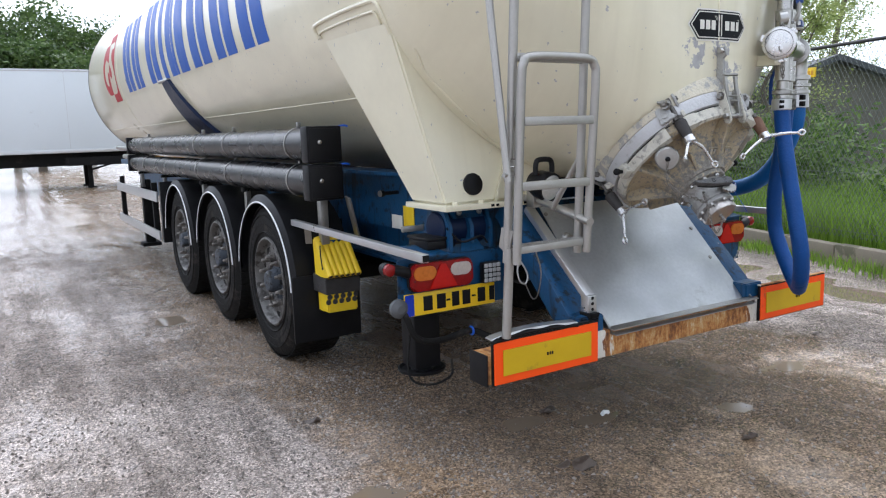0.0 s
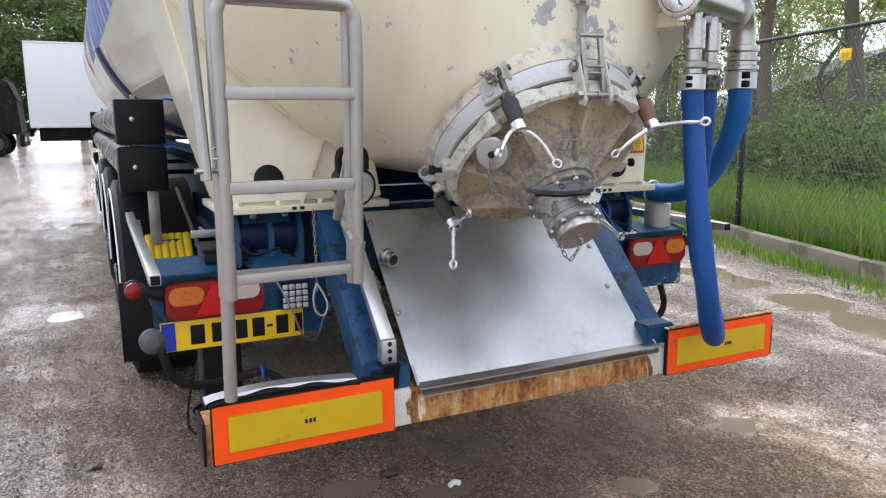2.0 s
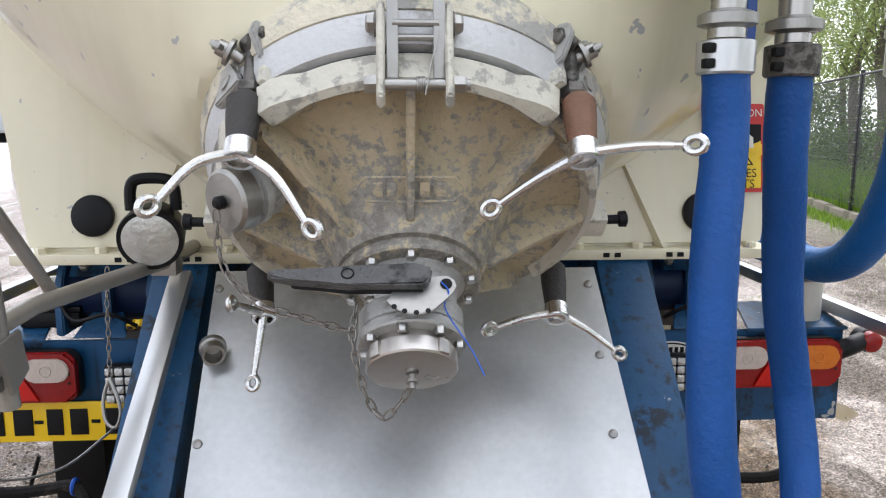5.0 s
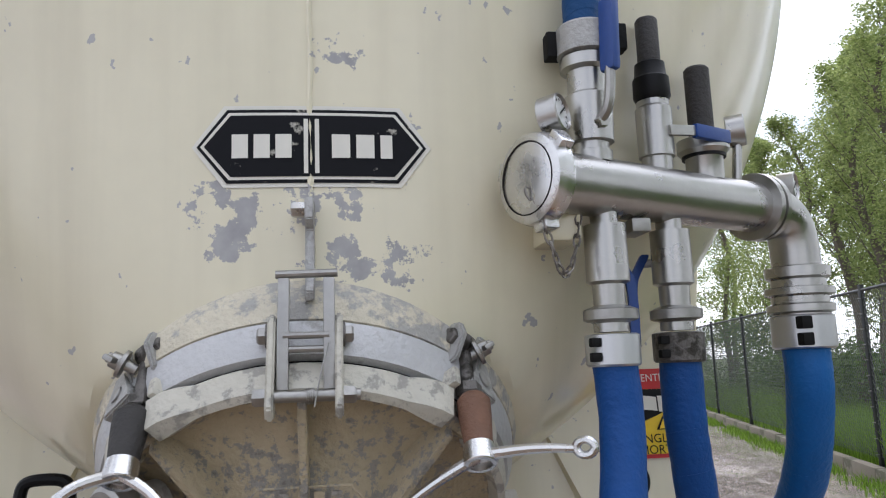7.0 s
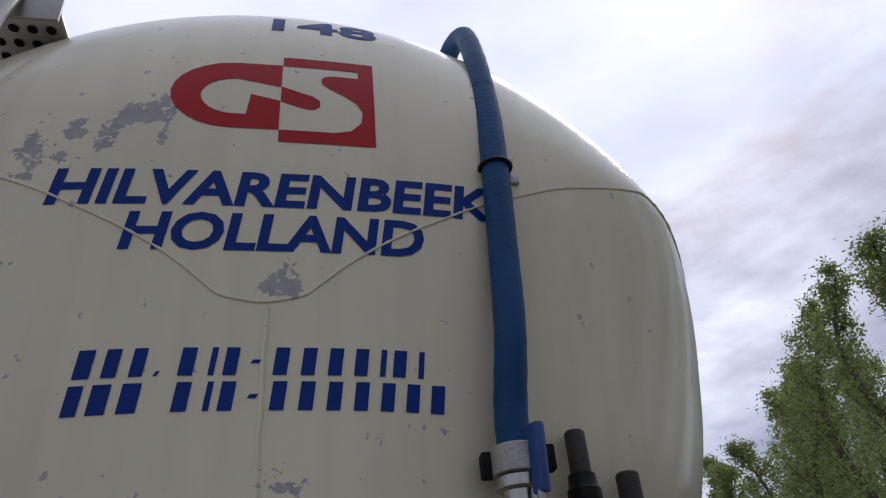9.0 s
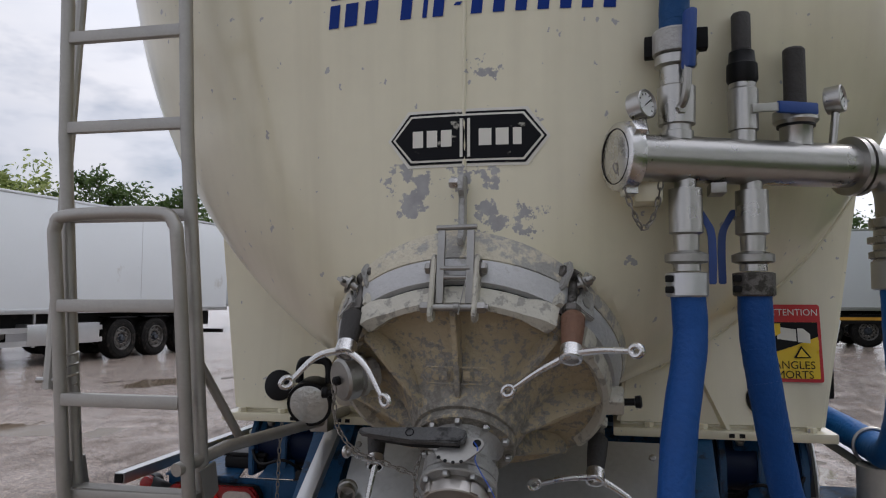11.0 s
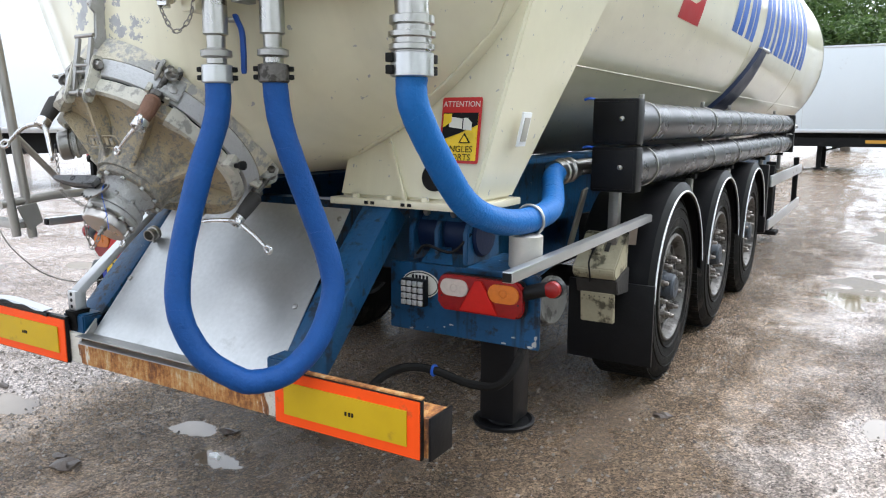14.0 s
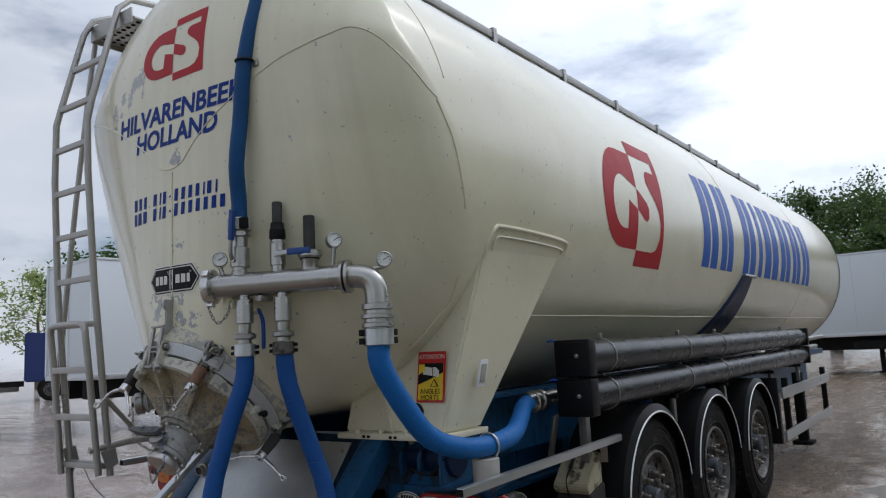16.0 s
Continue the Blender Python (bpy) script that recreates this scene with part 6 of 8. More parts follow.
part("wire_lash", T([Vector((-1.093 + 0.021 * math.cos(a), -0.105 + 0.034 * math.sin(a), 1.33 + 0.0045 * a)) for a in (0.6 * k for k in range(34))], 0.0028, 5), STEEL, ladder, "twisted wire lashing")


def along(line, z):
    """The point of a stile at a height."""
    for p, q in zip(line, line[1:]):
        if p[2] <= z <= q[2]:
            return Vector(p).lerp(Vector(q), (z - p[2]) / (q[2] - p[2]))


for z in (2.027, 2.272, 2.52, 2.765, 3.01, 3.26, 1.785):
    part("rung", BAR(along(left_stile, z), along(right_stile, z), 0.024, 0.032, 0.005), ALU, ladder)
loop = [(-1.087, -0.102, 0.99), (-1.094, -0.143, 1.5), (-1.097, -0.162, 1.70), (-1.092, -0.168, 1.755), (-1.05, -0.17, 1.783), (-0.79, -0.17, 1.783), (-0.74, -0.169, 1.755), (-0.731, -0.166, 1.70), (-0.726, -0.146, 1.5), (-0.719, -0.097, 1.0)]
fold = part("folding_section", T(spline(loop, 5), 0.0175, 12), ALU, trailer, "folding lower ladder section with a rounded top loop")
for z, y in ((1.545, -0.152), (1.297, -0.128)):
    part("rung", BAR((-1.085, y, z), (-0.735, y, z), 0.026, 0.034, 0.005), ALU, fold)
part("tread_step", BAR((-1.09, -0.07, 1.04), (-0.71, -0.07, 1.044), 0.06, 0.028, 0.003), ALU, fold)
bm = bmesh.new()
for j in range(44):
    box(bm, (-1.07 + j * 0.008, -0.097, 1.053), (-1.066 + j * 0.008, -0.043, 1.0595))
tagged(part("tread_teeth", bm, ALU, fold), kind="stuff")
for x in (-1.10, -0.70):
    part("side_ear", P([(x, -0.06, 1.02), (x, -0.10, 1.12), (x, -0.02, 1.13), (x, 0.0, 1.05)], (0.008, 0, 0), 0.001), ALU, fold)
part("ladder_post", R((-1.092, -0.03, 0.675), (-1.09, -0.06, 1.05), 0.019, 12), ALU, trailer, "tube post under the ladder, on the bumper")
part("ladder_brace", T([(-0.735, -0.14, 1.13), (-0.70, 0.05, 1.155), (-0.56, 0.42, 1.175), (-0.55, 0.6, 1.18)], 0.0175, 12), ALU, trailer)
part("ladder_brace", R((-0.722, -0.06, 1.39), (-0.705, 0.135, 1.165), 0.013, 12), ALU, trailer)
# platform at the top
deck = part("ladder_platform", B((-1.05, 0.03, 3.50), (-0.62, 0.75, 3.515), 0.003), ALU_BRIGHT, trailer, "perforated aluminium platform above the ladder")
bm = bmesh.new()
for i in range(8):
    for j in range(12):
        lathe(bm, [(0, 0.015), (0.001, 0.015)], (-1.01 + i * 0.05, 0.08 + j * 0.055, 3.4985), (0, 0, -1), 8)
tagged(part("round_holes", bm, DARK, deck), kind="stuff")
part("platform_edge", B((-1.055, 0.02, 3.47), (-1.045, 0.75, 3.56), 0.002), ALU, deck)
part("platform_edge", B((-1.05, 0.012, 3.47), (-0.62, 0.022, 3.56), 0.002), ALU, deck)
# walkway rail on the tank's top
rail = part("walkway_rail", B((0.305, 0.9, 3.84), (0.335, 10.6, 3.90), 0.004), STEEL_DULL, trailer, "flat grey walkway rail along the tank's top")
for k in range(9):
    y = 1.2 + k * 1.15
    part("rail_clip", B((0.30, y, 3.68), (0.345, y + 0.05, 3.925), 0.004), STEEL_DULL, rail)
part("walkway", B((-0.45, 0.9, 3.80), (0.305, 10.6, 3.84), 0.004), ALU, rail)
hatch = None
for y in (3.0, 6.0, 9.0):
    hatch = part("top_hatch", L([(0, 0.26), (0.10, 0.26), (0.13, 0.20), (0.14, 0.02)], (0, y, 3.83), (0, 0, 1), 32), CREAM, trailer, "round cream filling hatch")

# galvanised angle bar beside the chute
part("angle_bar", BAR((-0.575, 0.045, 0.76), (-0.555, 0.50, 1.125), 0.05, 0.03, 0.003), ALU_BRIGHT, trailer, "bright sloping square bar beside the chute")
part("bar_shoe", P([(-0.60, 0.0, 0.69), (-0.60, 0.085, 0.69), (-0.60, 0.07, 0.66), (-0.60, 0.05, 0.60), (-0.60, 0.02, 0.60), (-0.60, 0.015, 0.66)], (0.055, 0, 0), 0.003), DARK, trailer, "dark curved bracket under the bar")
part("bar_foot", B((-0.60, 0.02, 0.69), (-0.55, 0.07, 0.77), 0.004), ALU_BRIGHT, trailer)
for z in (0.706, 0.732, 0.757):
    part("foot_hole", L([(0, 0.008), (0.001, 0.008)], (-0.575, 0.0195, z), (0, -1, 0), 10), INK, trailer)

# ---- air manifold ----
MA, MD = Vector((0.377, -0.209, 1.874)), Vector((1.0, 0.51, 0.014)).normalized()


def mp(t, z=0.0):
    """A point t metres along the manifold, z above its axis."""
    return MA + MD * t + Vector((0, 0, z))


manifold = part("air_manifold", L([(0.01, 0.05), (0.03, 0.052), (0.60, 0.052)], MA, MD, 36), STEEL, trailer, "brushed stainless steel air manifold pipe")
part("end_flange", L([(-0.022, 0.02), (-0.022, 0.068), (-0.018, 0.074), (0.0, 0.078), (0.014, 0.076), (0.022, 0.055)], MA, MD, 40), CHROME, manifold, "round steel blanking cap")
gu, gv, gd = axes_of(MD)
part("cap_groove", T([MA + gd * -0.0225 + (gu * math.cos(a) + gv * math.sin(a)) * 0.06 for a in (2 * math.pi * k / 40 for k in range(40))], 0.0012, 5, True), DARK, manifold)
for k in range(3):
    a = radians(20 + 120 * k)
    u, v, d = axes_of(MD)
    part("cap_lug", B((-0.012, 0.07, -0.016), (0.016, 0.088, 0.016), 0.003, Matrix.Translation(MA) @ Matrix((d, u * math.cos(a) + v * math.sin(a), u * -math.sin(a) + v * math.cos(a))).transposed().to_4x4()), CHROME, manifold)
E2 = mp(0.61)
for t in (0.585, 0.607):
    part("coupling_ring", L([(0, 0.056), (0.002, 0.07), (0.014, 0.071), (0.018, 0.056)], mp(t), MD, 36), STEEL, manifold)
elbow = [mp(0.60), mp(0.645), mp(0.685, -0.008), mp(0.715, -0.03), mp(0.729, -0.065), mp(0.732, -0.12)]
part("elbow", T(spline(elbow, 6), 0.05, 24), STEEL, manifold, "stainless elbow")
P3 = mp(0.732, -0.12)
down = (0, 0, -1)
part("screw_coupling", L([(0, 0.052), (0.004, 0.066), (0.025, 0.066), (0.03, 0.056), (0.045, 0.056), (0.048, 0.07), (0.062, 0.07), (0.066, 0.058), (0.08, 0.058), (0.084, 0.068), (0.098, 0.068), (0.102, 0.058), (0.11, 0.058)], P3, down, 36), STEEL, manifold)
part("hose_clamp", L([(0.105, 0.06), (0.108, 0.064), (0.172, 0.064), (0.176, 0.058)], P3, down, 36), ALU_BRIGHT, manifold)
bm = bmesh.new()
for a in (60, 240):
    for dz in (0.122, 0.156):
        u = Vector((math.cos(radians(a)), math.sin(radians(a)), 0))
        box(bm, (-0.012, -0.012, -0.013), (0.012, 0.012, 0.013), 0.003, Matrix.Translation(P3 + u * 0.068 - Vector((0, 0, dz))))
tagged(part("clamp_bolt", bm, DARK, manifold), kind="stuff")


def branch_down(t, name):
    """A pipe with a screw coupling and a hose clamp hanging from the manifold."""
    a = mp(t, -0.045)
    st = part("down_branch", L([(0, 0.024), (0.02, 0.024), (0.022, 0.036), (0.12, 0.037), (0.125, 0.028), (0.16, 0.027), (0.165, 0.04), (0.185, 0.041), (0.19, 0.03), (0.205, 0.03)], a, down, 28), STEEL, trailer, "stainless down pipe with a screw coupling")
    part("coupling_nut", L([(0.165, 0.040), (0.168, 0.047), (0.184, 0.047), (0.187, 0.04)], a, down, 12), STEEL_DULL, st)
    part("hose_clamp", L([(0.208, 0.04), (0.21, 0.046), (0.258, 0.046), (0.262, 0.042)], a, down, 28), ALU_BRIGHT if name == "first" else CLAMP_DARK, st)
    for q in (35, 215):
        for dz in (0.222, 0.246):
            u = Vector((math.cos(radians(q)), math.sin(radians(q)), 0))
            part("clamp_bolt", box(bmesh.new(), (-0.0085, -0.0085, -0.0075), (0.0085, 0.0085, 0.0075), 0.003, Matrix.Translation(a + u * 0.049 - Vector((0, 0, dz)))), DARK, st)
    side = 1 if name == "first" else -1
    q = a + Vector((0.030 * side, 0.045, 0))
    part("valve_stem", R(a + Vector((0, 0.03, -0.075)), q + Vector((0, 0.01, -0.075)), 0.008, 10), STEEL_DULL, st)
    lever = spline([q + Vector((0.0, 0, -0.06)), q + Vector((0.014 * side, 0, -0.085)), q + Vector((0.028 * side, 0, -0.115)), q + Vector((0.031 * side, 0, -0.17)), q + Vector((0.03 * side, 0, -0.235))], 5)
    edge = [p + Vector((0.0085, 0, 0.002)) for p in lever] + [p - Vector((0.0085, 0, -0.002)) for p in lever[::-1]]
    part("valve_lever", P(edge, (0, 0.008, 0), 0.002), VALVE_BLUE, st, "blue coated lever")
    return a + Vector((0, 0, -0.262))


H1, H2 = branch_down(0.149, "first"), branch_down(0.320, "second")


def thing_hose(name, pts, r, material, label):
    """A rubber hose with the faint spiral of its fabric wrapping and a pinched fold at its start."""
    line = spline(pts, 10)
    h = part(name, T(line, lambda t: r * (1 + 0.012 * math.sin(t * 190) + 0.008 * math.sin(t * 61)), 24), material)
    tagged(h, label, "hose")
    for k in range(5, len(line) - 5, 7):
        u, v, d = axes_of(line[k + 1] - line[k - 1])
        ring = [line[k] + (u * math.cos(a) + v * math.sin(a)) * (r * 0.992) + d * (0.35 * r * math.cos(a)) for a in (2 * math.pi * j / 20 for j in range(20))]
        part("wrap_edge", T(ring, r * 0.02, 5, True), material, h)
    return h


u_mid = [H1 + Vector((0, 0, 0.03)), H1 + Vector((0.002, -0.012, -0.10)), Vector((0.481, -0.21, 1.28)), Vector((0.462, -0.272, 1.056)), Vector((0.474, -0.298, 0.894)), Vector((0.528, -0.27, 0.762)), Vector((0.605, -0.213, 0.69)),
         Vector((0.654, -0.175, 0.674)), Vector((0.72, -0.105, 0.697)), Vector((0.768, -0.02, 0.785)), Vector((0.78, 0.045, 0.92)), Vector((0.762, 0.05, 1.03)), Vector((0.728, 0.027, 1.157)), Vector((0.687, -0.028, 1.359)), H2 + Vector((0.006, 0.012, -0.1)), H2 + Vector((0, 0, 0.03))]
thing_hose("delivery_hose", u_mid, 0.0375, HOSE, "bright blue rubber hose hanging in a U loop")
h3 = [P3 + Vector((0, 0, -0.14)), P3 + Vector((0.004, 0.005, -0.26)), Vector((1.068, 0.225, 1.33)), Vector((1.09, 0.36, 1.19)), Vector((1.12, 0.54, 1.122)), Vector((1.142, 0.74, 1.108)), Vector((1.12, 0.98, 1.125)), Vector((1.03, 1.22, 1.17)), Vector((0.96, 1.38, 1.215)), Vector((0.935, 1.50, 1.235))]
thing_hose("air_hose", h3, 0.047, HOSE_PALE, "thick light-blue air hose swept round to the side pipe")
part("hose_strap", T([Vector((1.142 + 0.056 * math.cos(a), 0.735, 1.106 + 0.056 * math.sin(a))) for a in (2 * math.pi * k / 24 for k in range(24))], 0.006, 8, True), STEEL, trailer, "steel hose strap")
part("hose_post", L([(0, 0.062), (0.115, 0.062), (0.117, 0.058)], (1.145, 0.70, 0.94), (0, 0, 1), 32), mat("satin_steel_post", (0.47, 0.45, 0.41), 0.5, 0.4, 0.15, 12, 0.08, 90), trailer, "short stainless hose rest")
bm = bmesh.new()
lathe(bm, [(0, 0.056), (0.05, 0.056), (0.055, 0.062), (0.075, 0.062), (0.08, 0.05), (0.11, 0.05), (0.115, 0.06), (0.14, 0.06), (0.145, 0.042), (0.28, 0.04)], (0.93, 1.47, 1.232), (0.12, 0.98, 0.06), 28)
part("pipe_coupling", bm, STEEL, trailer, "shiny pipe coupling of the air hose")
part("air_pipe", R((0.955, 1.70, 1.247), (0.955, 8.0, 1.247), 0.04, 20), STEEL_DULL, trailer)

# risers on the manifold
hb = part("riser_valve", L([(0.04, 0.036), (0.06, 0.036), (0.062, 0.031), (0.075, 0.031), (0.077, 0.04), (0.16, 0.042), (0.165, 0.035), (0.205, 0.035), (0.21, 0.046), (0.23, 0.046), (0.233, 0.04)], mp(0.131), (0, 0, 1), 28), STEEL, trailer, "stainless ball valve with a blue lever")
part("hose_clamp", L([(0.235, 0.044), (0.237, 0.05), (0.285, 0.05), (0.29, 0.046)], mp(0.131), (0, 0, 1), 28), LID_GREY, hb)
for q in (-20, 160):
    u = Vector((math.cos(radians(q)), math.sin(radians(q)), 0))
    part("clamp_lug", box(bmesh.new(), (-0.014, -0.016, -0.024), (0.014, 0.016, 0.024), 0.004, Matrix.Translation(mp(0.131, 0.262) + u * 0.056)), DARK, hb)
swing = Vector((0.0, -0.072, 0))
part("lever_blade", T(spline([mp(0.136, 0.105) + swing * 0.6, mp(0.146, 0.125) + swing * 0.9, mp(0.151, 0.16) + swing, mp(0.154, 0.2) + swing], 5), 0.009, 8), STEEL_DULL, hb)
part("lever_grip", BAR(mp(0.154, 0.185) + swing, mp(0.161, 0.318) + swing, 0.034, 0.02, 0.008, MD), VALVE_BLUE, hb, "blue coated lever")
part("lever_nut", L([(0, 0.013), (0.016, 0.012)], mp(0.136, 0.105) + swing * 0.5, (0.3, -0.95, 0), 6), STEEL, hb)
top_hose = [mp(0.131, 0.25), mp(0.131, 0.36), (0.508, -0.172, 2.4), (0.522, -0.16, 2.6), (0.535, -0.147, 2.85), (0.553, -0.10, 3.1), (0.566, -0.025, 3.35), (0.58, 0.065, 3.56), (0.585, 0.15, 3.70), (0.57, 0.27, 3.765), (0.55, 0.43, 3.74), (0.53, 0.62, 3.66)]
thing_hose("riser_hose", top_hose, 0.034, HOSE_DEEP, "blue hose running up the tank's back and over its top")
part("hose_clip", T([Vector((0.537 + 0.038 * math.cos(a), -0.144 + 0.038 * math.sin(a), 2.87)) for a in (2 * math.pi * k / 24 for k in range(24))], 0.006, 6, True), BLACK, trailer)
part("hose_bracket", B((0.575, -0.13, 2.84), (0.60, -0.07, 2.868), 0.004), STEEL_DULL, trailer)

k1 = part("relief_valve", L([(0.04, 0.028), (0.07, 0.028), (0.072, 0.033), (0.165, 0.034), (0.17, 0.03), (0.185, 0.03)], mp(0.303), (0, 0, 1), 24), STEEL, trailer, "stainless ball valve with a black silencer")
part("coupling", L([(0.18, 0.03), (0.19, 0.035), (0.225, 0.034), (0.23, 0.03), (0.255, 0.028), (0.258, 0.024)], mp(0.303), (0, 0, 1), 20), BLACK, k1)
part("silencer", L([(0.255, 0.0215), (0.342, 0.0215), (0.347, 0.018)], mp(0.303), (0, 0, 1), 20), GRIP, k1, "black silencer stub")
part("lever_arm", BAR(mp(0.318, 0.115) + Vector((0, -0.04, 0)), mp(0.388, 0.12) + Vector((0, -0.05, 0)), 0.008, 0.02, 0.002), STEEL, k1)
part("lever_grip", BAR(mp(0.383, 0.12) + Vector((0, -0.05, 0)), mp(0.488, 0.12) + Vector((0, -0.05, 0)), 0.016, 0.028, 0.006), VALVE_BLUE, k1, "blue coated lever")
k2 = part("check_valve", L([(0.04, 0.036), (0.085, 0.036), (0.088, 0.038), (0.10, 0.05), (0.122, 0.05), (0.126, 0.04)], mp(0.445), (0, 0, 1), 28), STEEL, trailer, "stainless stub with a black silencer")
part("rubber_ring", L([(0.086, 0.042), (0.10, 0.042)], mp(0.445), (0, 0, 1), 28), BLACK, k2)
part("silencer", L([(0.12, 0.025), (0.27, 0.025), (0.275, 0.021)], mp(0.445), (0, 0, 1), 20), GRIP, k2, "black silencer stub")


def gauge(base, top, face, label="round pressure gauge with a white dial"):
    base, top, face = Vector(base), Vector(top), Vector(face).normalized()
    g = part("pressure_gauge", L([(-0.02, 0.03), (-0.018, 0.033), (0.016, 0.033), (0.018, 0.03), (0.012, 0.028)], top, face, 32), STEEL, trailer, label)
    part("dial", L([(0.0095, 0.0285), (0.0125, 0.0285)], top, face, 32), WHITE, g, "white dial")
    u, v, d = axes_of(face)
    part("needle", BAR(top + face * 0.0145 - u * 0.006 - v * 0.004, top + face * 0.0145 + u * 0.019 + v * 0.013, 0.0025, 0.001, 0, face), INK, g)
    bm = bmesh.new()
    for k in range(9):
        a = radians(-40 + 32 * k)
        q = u * math.cos(a) + v * math.sin(a)
        bar(bm, top + face * 0.0135 + q * 0.02, top + face * 0.0135 + q * 0.025, 0.0016, 0.0008, 0, face)
    tagged(part("dial_ticks", bm, INK, g), kind="stuff")
    part("stem", R(base, top - Vector((0, 0, 0.028)), 0.0095, 12), STEEL, g)


gauge(mp(0.055, 0.04), mp(0.055, 0.115) + Vector((-0.01, -0.01, 0)), (0.75, -0.62, 0.1))
gauge(mp(0.545, 0.04), mp(0.557, 0.158) + Vector((0.0, -0.005, 0)), (0.85, -0.5, 0.05))
gauge(mp(0.70, 0.02), mp(0.755, 0.062) + Vector((0.0, 0.02, 0)), (0.72, -0.69, 0.0), "round pressure gauge with a dark dial")
chain([MA + MD * -0.026 + Vector((0, 0, -0.01)), MA + Vector((0.005, -0.02, -0.09)), MA + Vector((0.035, 0.0, -0.155)), MA + Vector((0.065, 0.03, -0.12)), mp(0.09, -0.05)], 0.0022, manifold, 0.013, 0.002)
# bracket from the manifold to the tank
part("manifold_bracket", B((0.565, -0.13, 1.80), (0.60, -0.06, 1.825), 0.004), STEEL_DULL, manifold)
part("bracket_block", B((0.40, -0.17, 1.78), (0.46, -0.06, 1.83), 0.004), CREAM, manifold)

# ---- decals ----
side_sign = [(-0.083, -0.12), (0.083, -0.12), (0.083, 0.12), (-0.083, 0.12)]


def on_foot(u, v, off=0.004):
    z = 1.43 + v
    return Vector((0.898 + u, 0.607 + 0.15 * (z - 1.165) - off, z))


sign = decal([[(u * 1.0, v) for u, v in rounded(0.166, 0.238, 0.008)]], lambda u, v: on_foot(u, v, 0.003), SIGN_RED, feet[1], "warning_sign", "yellow and red blind-spot warning sign")
decal([rounded(0.146, 0.172, 0.004)], lambda u, v: on_foot(u, v - 0.022, 0.006), SIGN_YELLOW, feet[1], "sign_field")
decal([[(-0.073, 0.02), (0.073, 0.02), (0.073, 0.064), (-0.073, 0.064)], [(-0.073, -0.035), (0.0, -0.01), (0.073, 0.02), (-0.073, 0.02)]], lambda u, v: on_foot(u, v, 0.008), INK, feet[1], "sign_shade")
decal([[(-0.045, 0.012), (0.01, 0.005), (0.01, 0.042), (-0.045, 0.05)], [(0.014, 0.003), (0.05, 0.0), (0.05, 0.028), (0.03, 0.045), (0.014, 0.045)]], lambda u, v: on_foot(u, v, 0.010), DECAL_WHITE, feet[1], "sign_truck")
for beam in ([(-0.07, 0.01), (-0.035, 0.03), (-0.035, 0.06), (-0.07, 0.06)], [(0.02, 0.0), (0.073, -0.02), (0.073, 0.012), (0.05, 0.0)]):
    decal([beam], lambda u, v: on_foot(u, v, 0.0115), SIGN_YELLOW, feet[1], "sign_beam")
decal([[(0.0, -0.045), (0.05, -0.045), (0.022, -0.008)]], lambda u, v: on_foot(u, v, 0.010), INK, feet[1], "sign_triangle")
decal([[(0.008, -0.042), (0.042, -0.042), (0.022, -0.016)]], lambda u, v: on_foot(u, v, 0.012), SIGN_YELLOW, feet[1], "sign_triangle_field")
lettering("ATTENTION", 0.029, lambda u, v: on_foot(u, v + 0.085, 0.006), DECAL_WHITE, feet[1], "sign_heading", "white letters ATTENTION", 0.95)
lettering("ANGLES", 0.033, lambda u, v: on_foot(u, v - 0.078, 0.0095), INK, feet[1], "sign_words", "black letters ANGLES MORTS", 1.0)
lettering("MORTS", 0.033, lambda u, v: on_foot(u, v - 0.107, 0.0095), INK, feet[1], "sign_words", "black letters ANGLES MORTS", 1.0)
# small plate on the foot's side
part("side_plate_sign", B((1.058, 0.80, 1.37), (1.068, 0.87, 1.50), 0.003, Matrix.Translation((1.06, 0.83, 1.43)) @ Matrix.Rotation(radians(12.5), 4, "Y") @ Matrix.Translation((-1.06, -0.83, -1.43))), WHITE, feet[1], "small framed white plate")
part("side_plate_field", B((1.066, 0.812, 1.39), (1.071, 0.858, 1.48), 0.001, Matrix.Translation((1.06, 0.83, 1.43)) @ Matrix.Rotation(radians(12.5), 4, "Y") @ Matrix.Translation((-1.06, -0.83, -1.43))), mat("grey_label", (0.4, 0.38, 0.33), 0.6), feet[1])


def hexagon(w, h, c):
    return [(-w / 2, 0), (-w / 2 + c, h / 2), (w / 2 - c, h / 2), (w / 2, 0), (w / 2 - c, -h / 2), (-w / 2 + c, -h / 2)]


BC = (0.017, 1.945)
for n, (w, h, c, m) in enumerate(((0.392, 0.138, 0.052, DECAL_WHITE), (0.376, 0.124, 0.049, DECAL_BLACK), (0.364, 0.113, 0.046, DECAL_WHITE), (0.352, 0.103, 0.043, DECAL_BLACK))):
    decal([hexagon(w, h, c)], lambda u, v: on_rear(u + BC[0], v + BC[1], 0.002 + 0.0012 * n), m, tank, "badge_layer", "black and white six-sided badge")
bars = [(-0.118, 0.026), (-0.083, 0.026), (-0.048, 0.026), (-0.012, 0.007), (0.006, 0.007), (0.045, 0.03), (0.085, 0.03), (0.12, 0.02)]
for u, w in bars:
    decal([[(u - w / 2, -0.021 if w > 0.01 else -0.047), (u + w / 2, -0.021 if w > 0.01 else -0.047), (u + w / 2, 0.019 if w > 0.01 else 0.045), (u - w / 2, 0.019 if w > 0.01 else 0.045)]],
          lambda u, v: on_rear(u + BC[0], v + BC[1], 0.0075), DECAL_WHITE, tank, "badge_bar", "plain white bar")
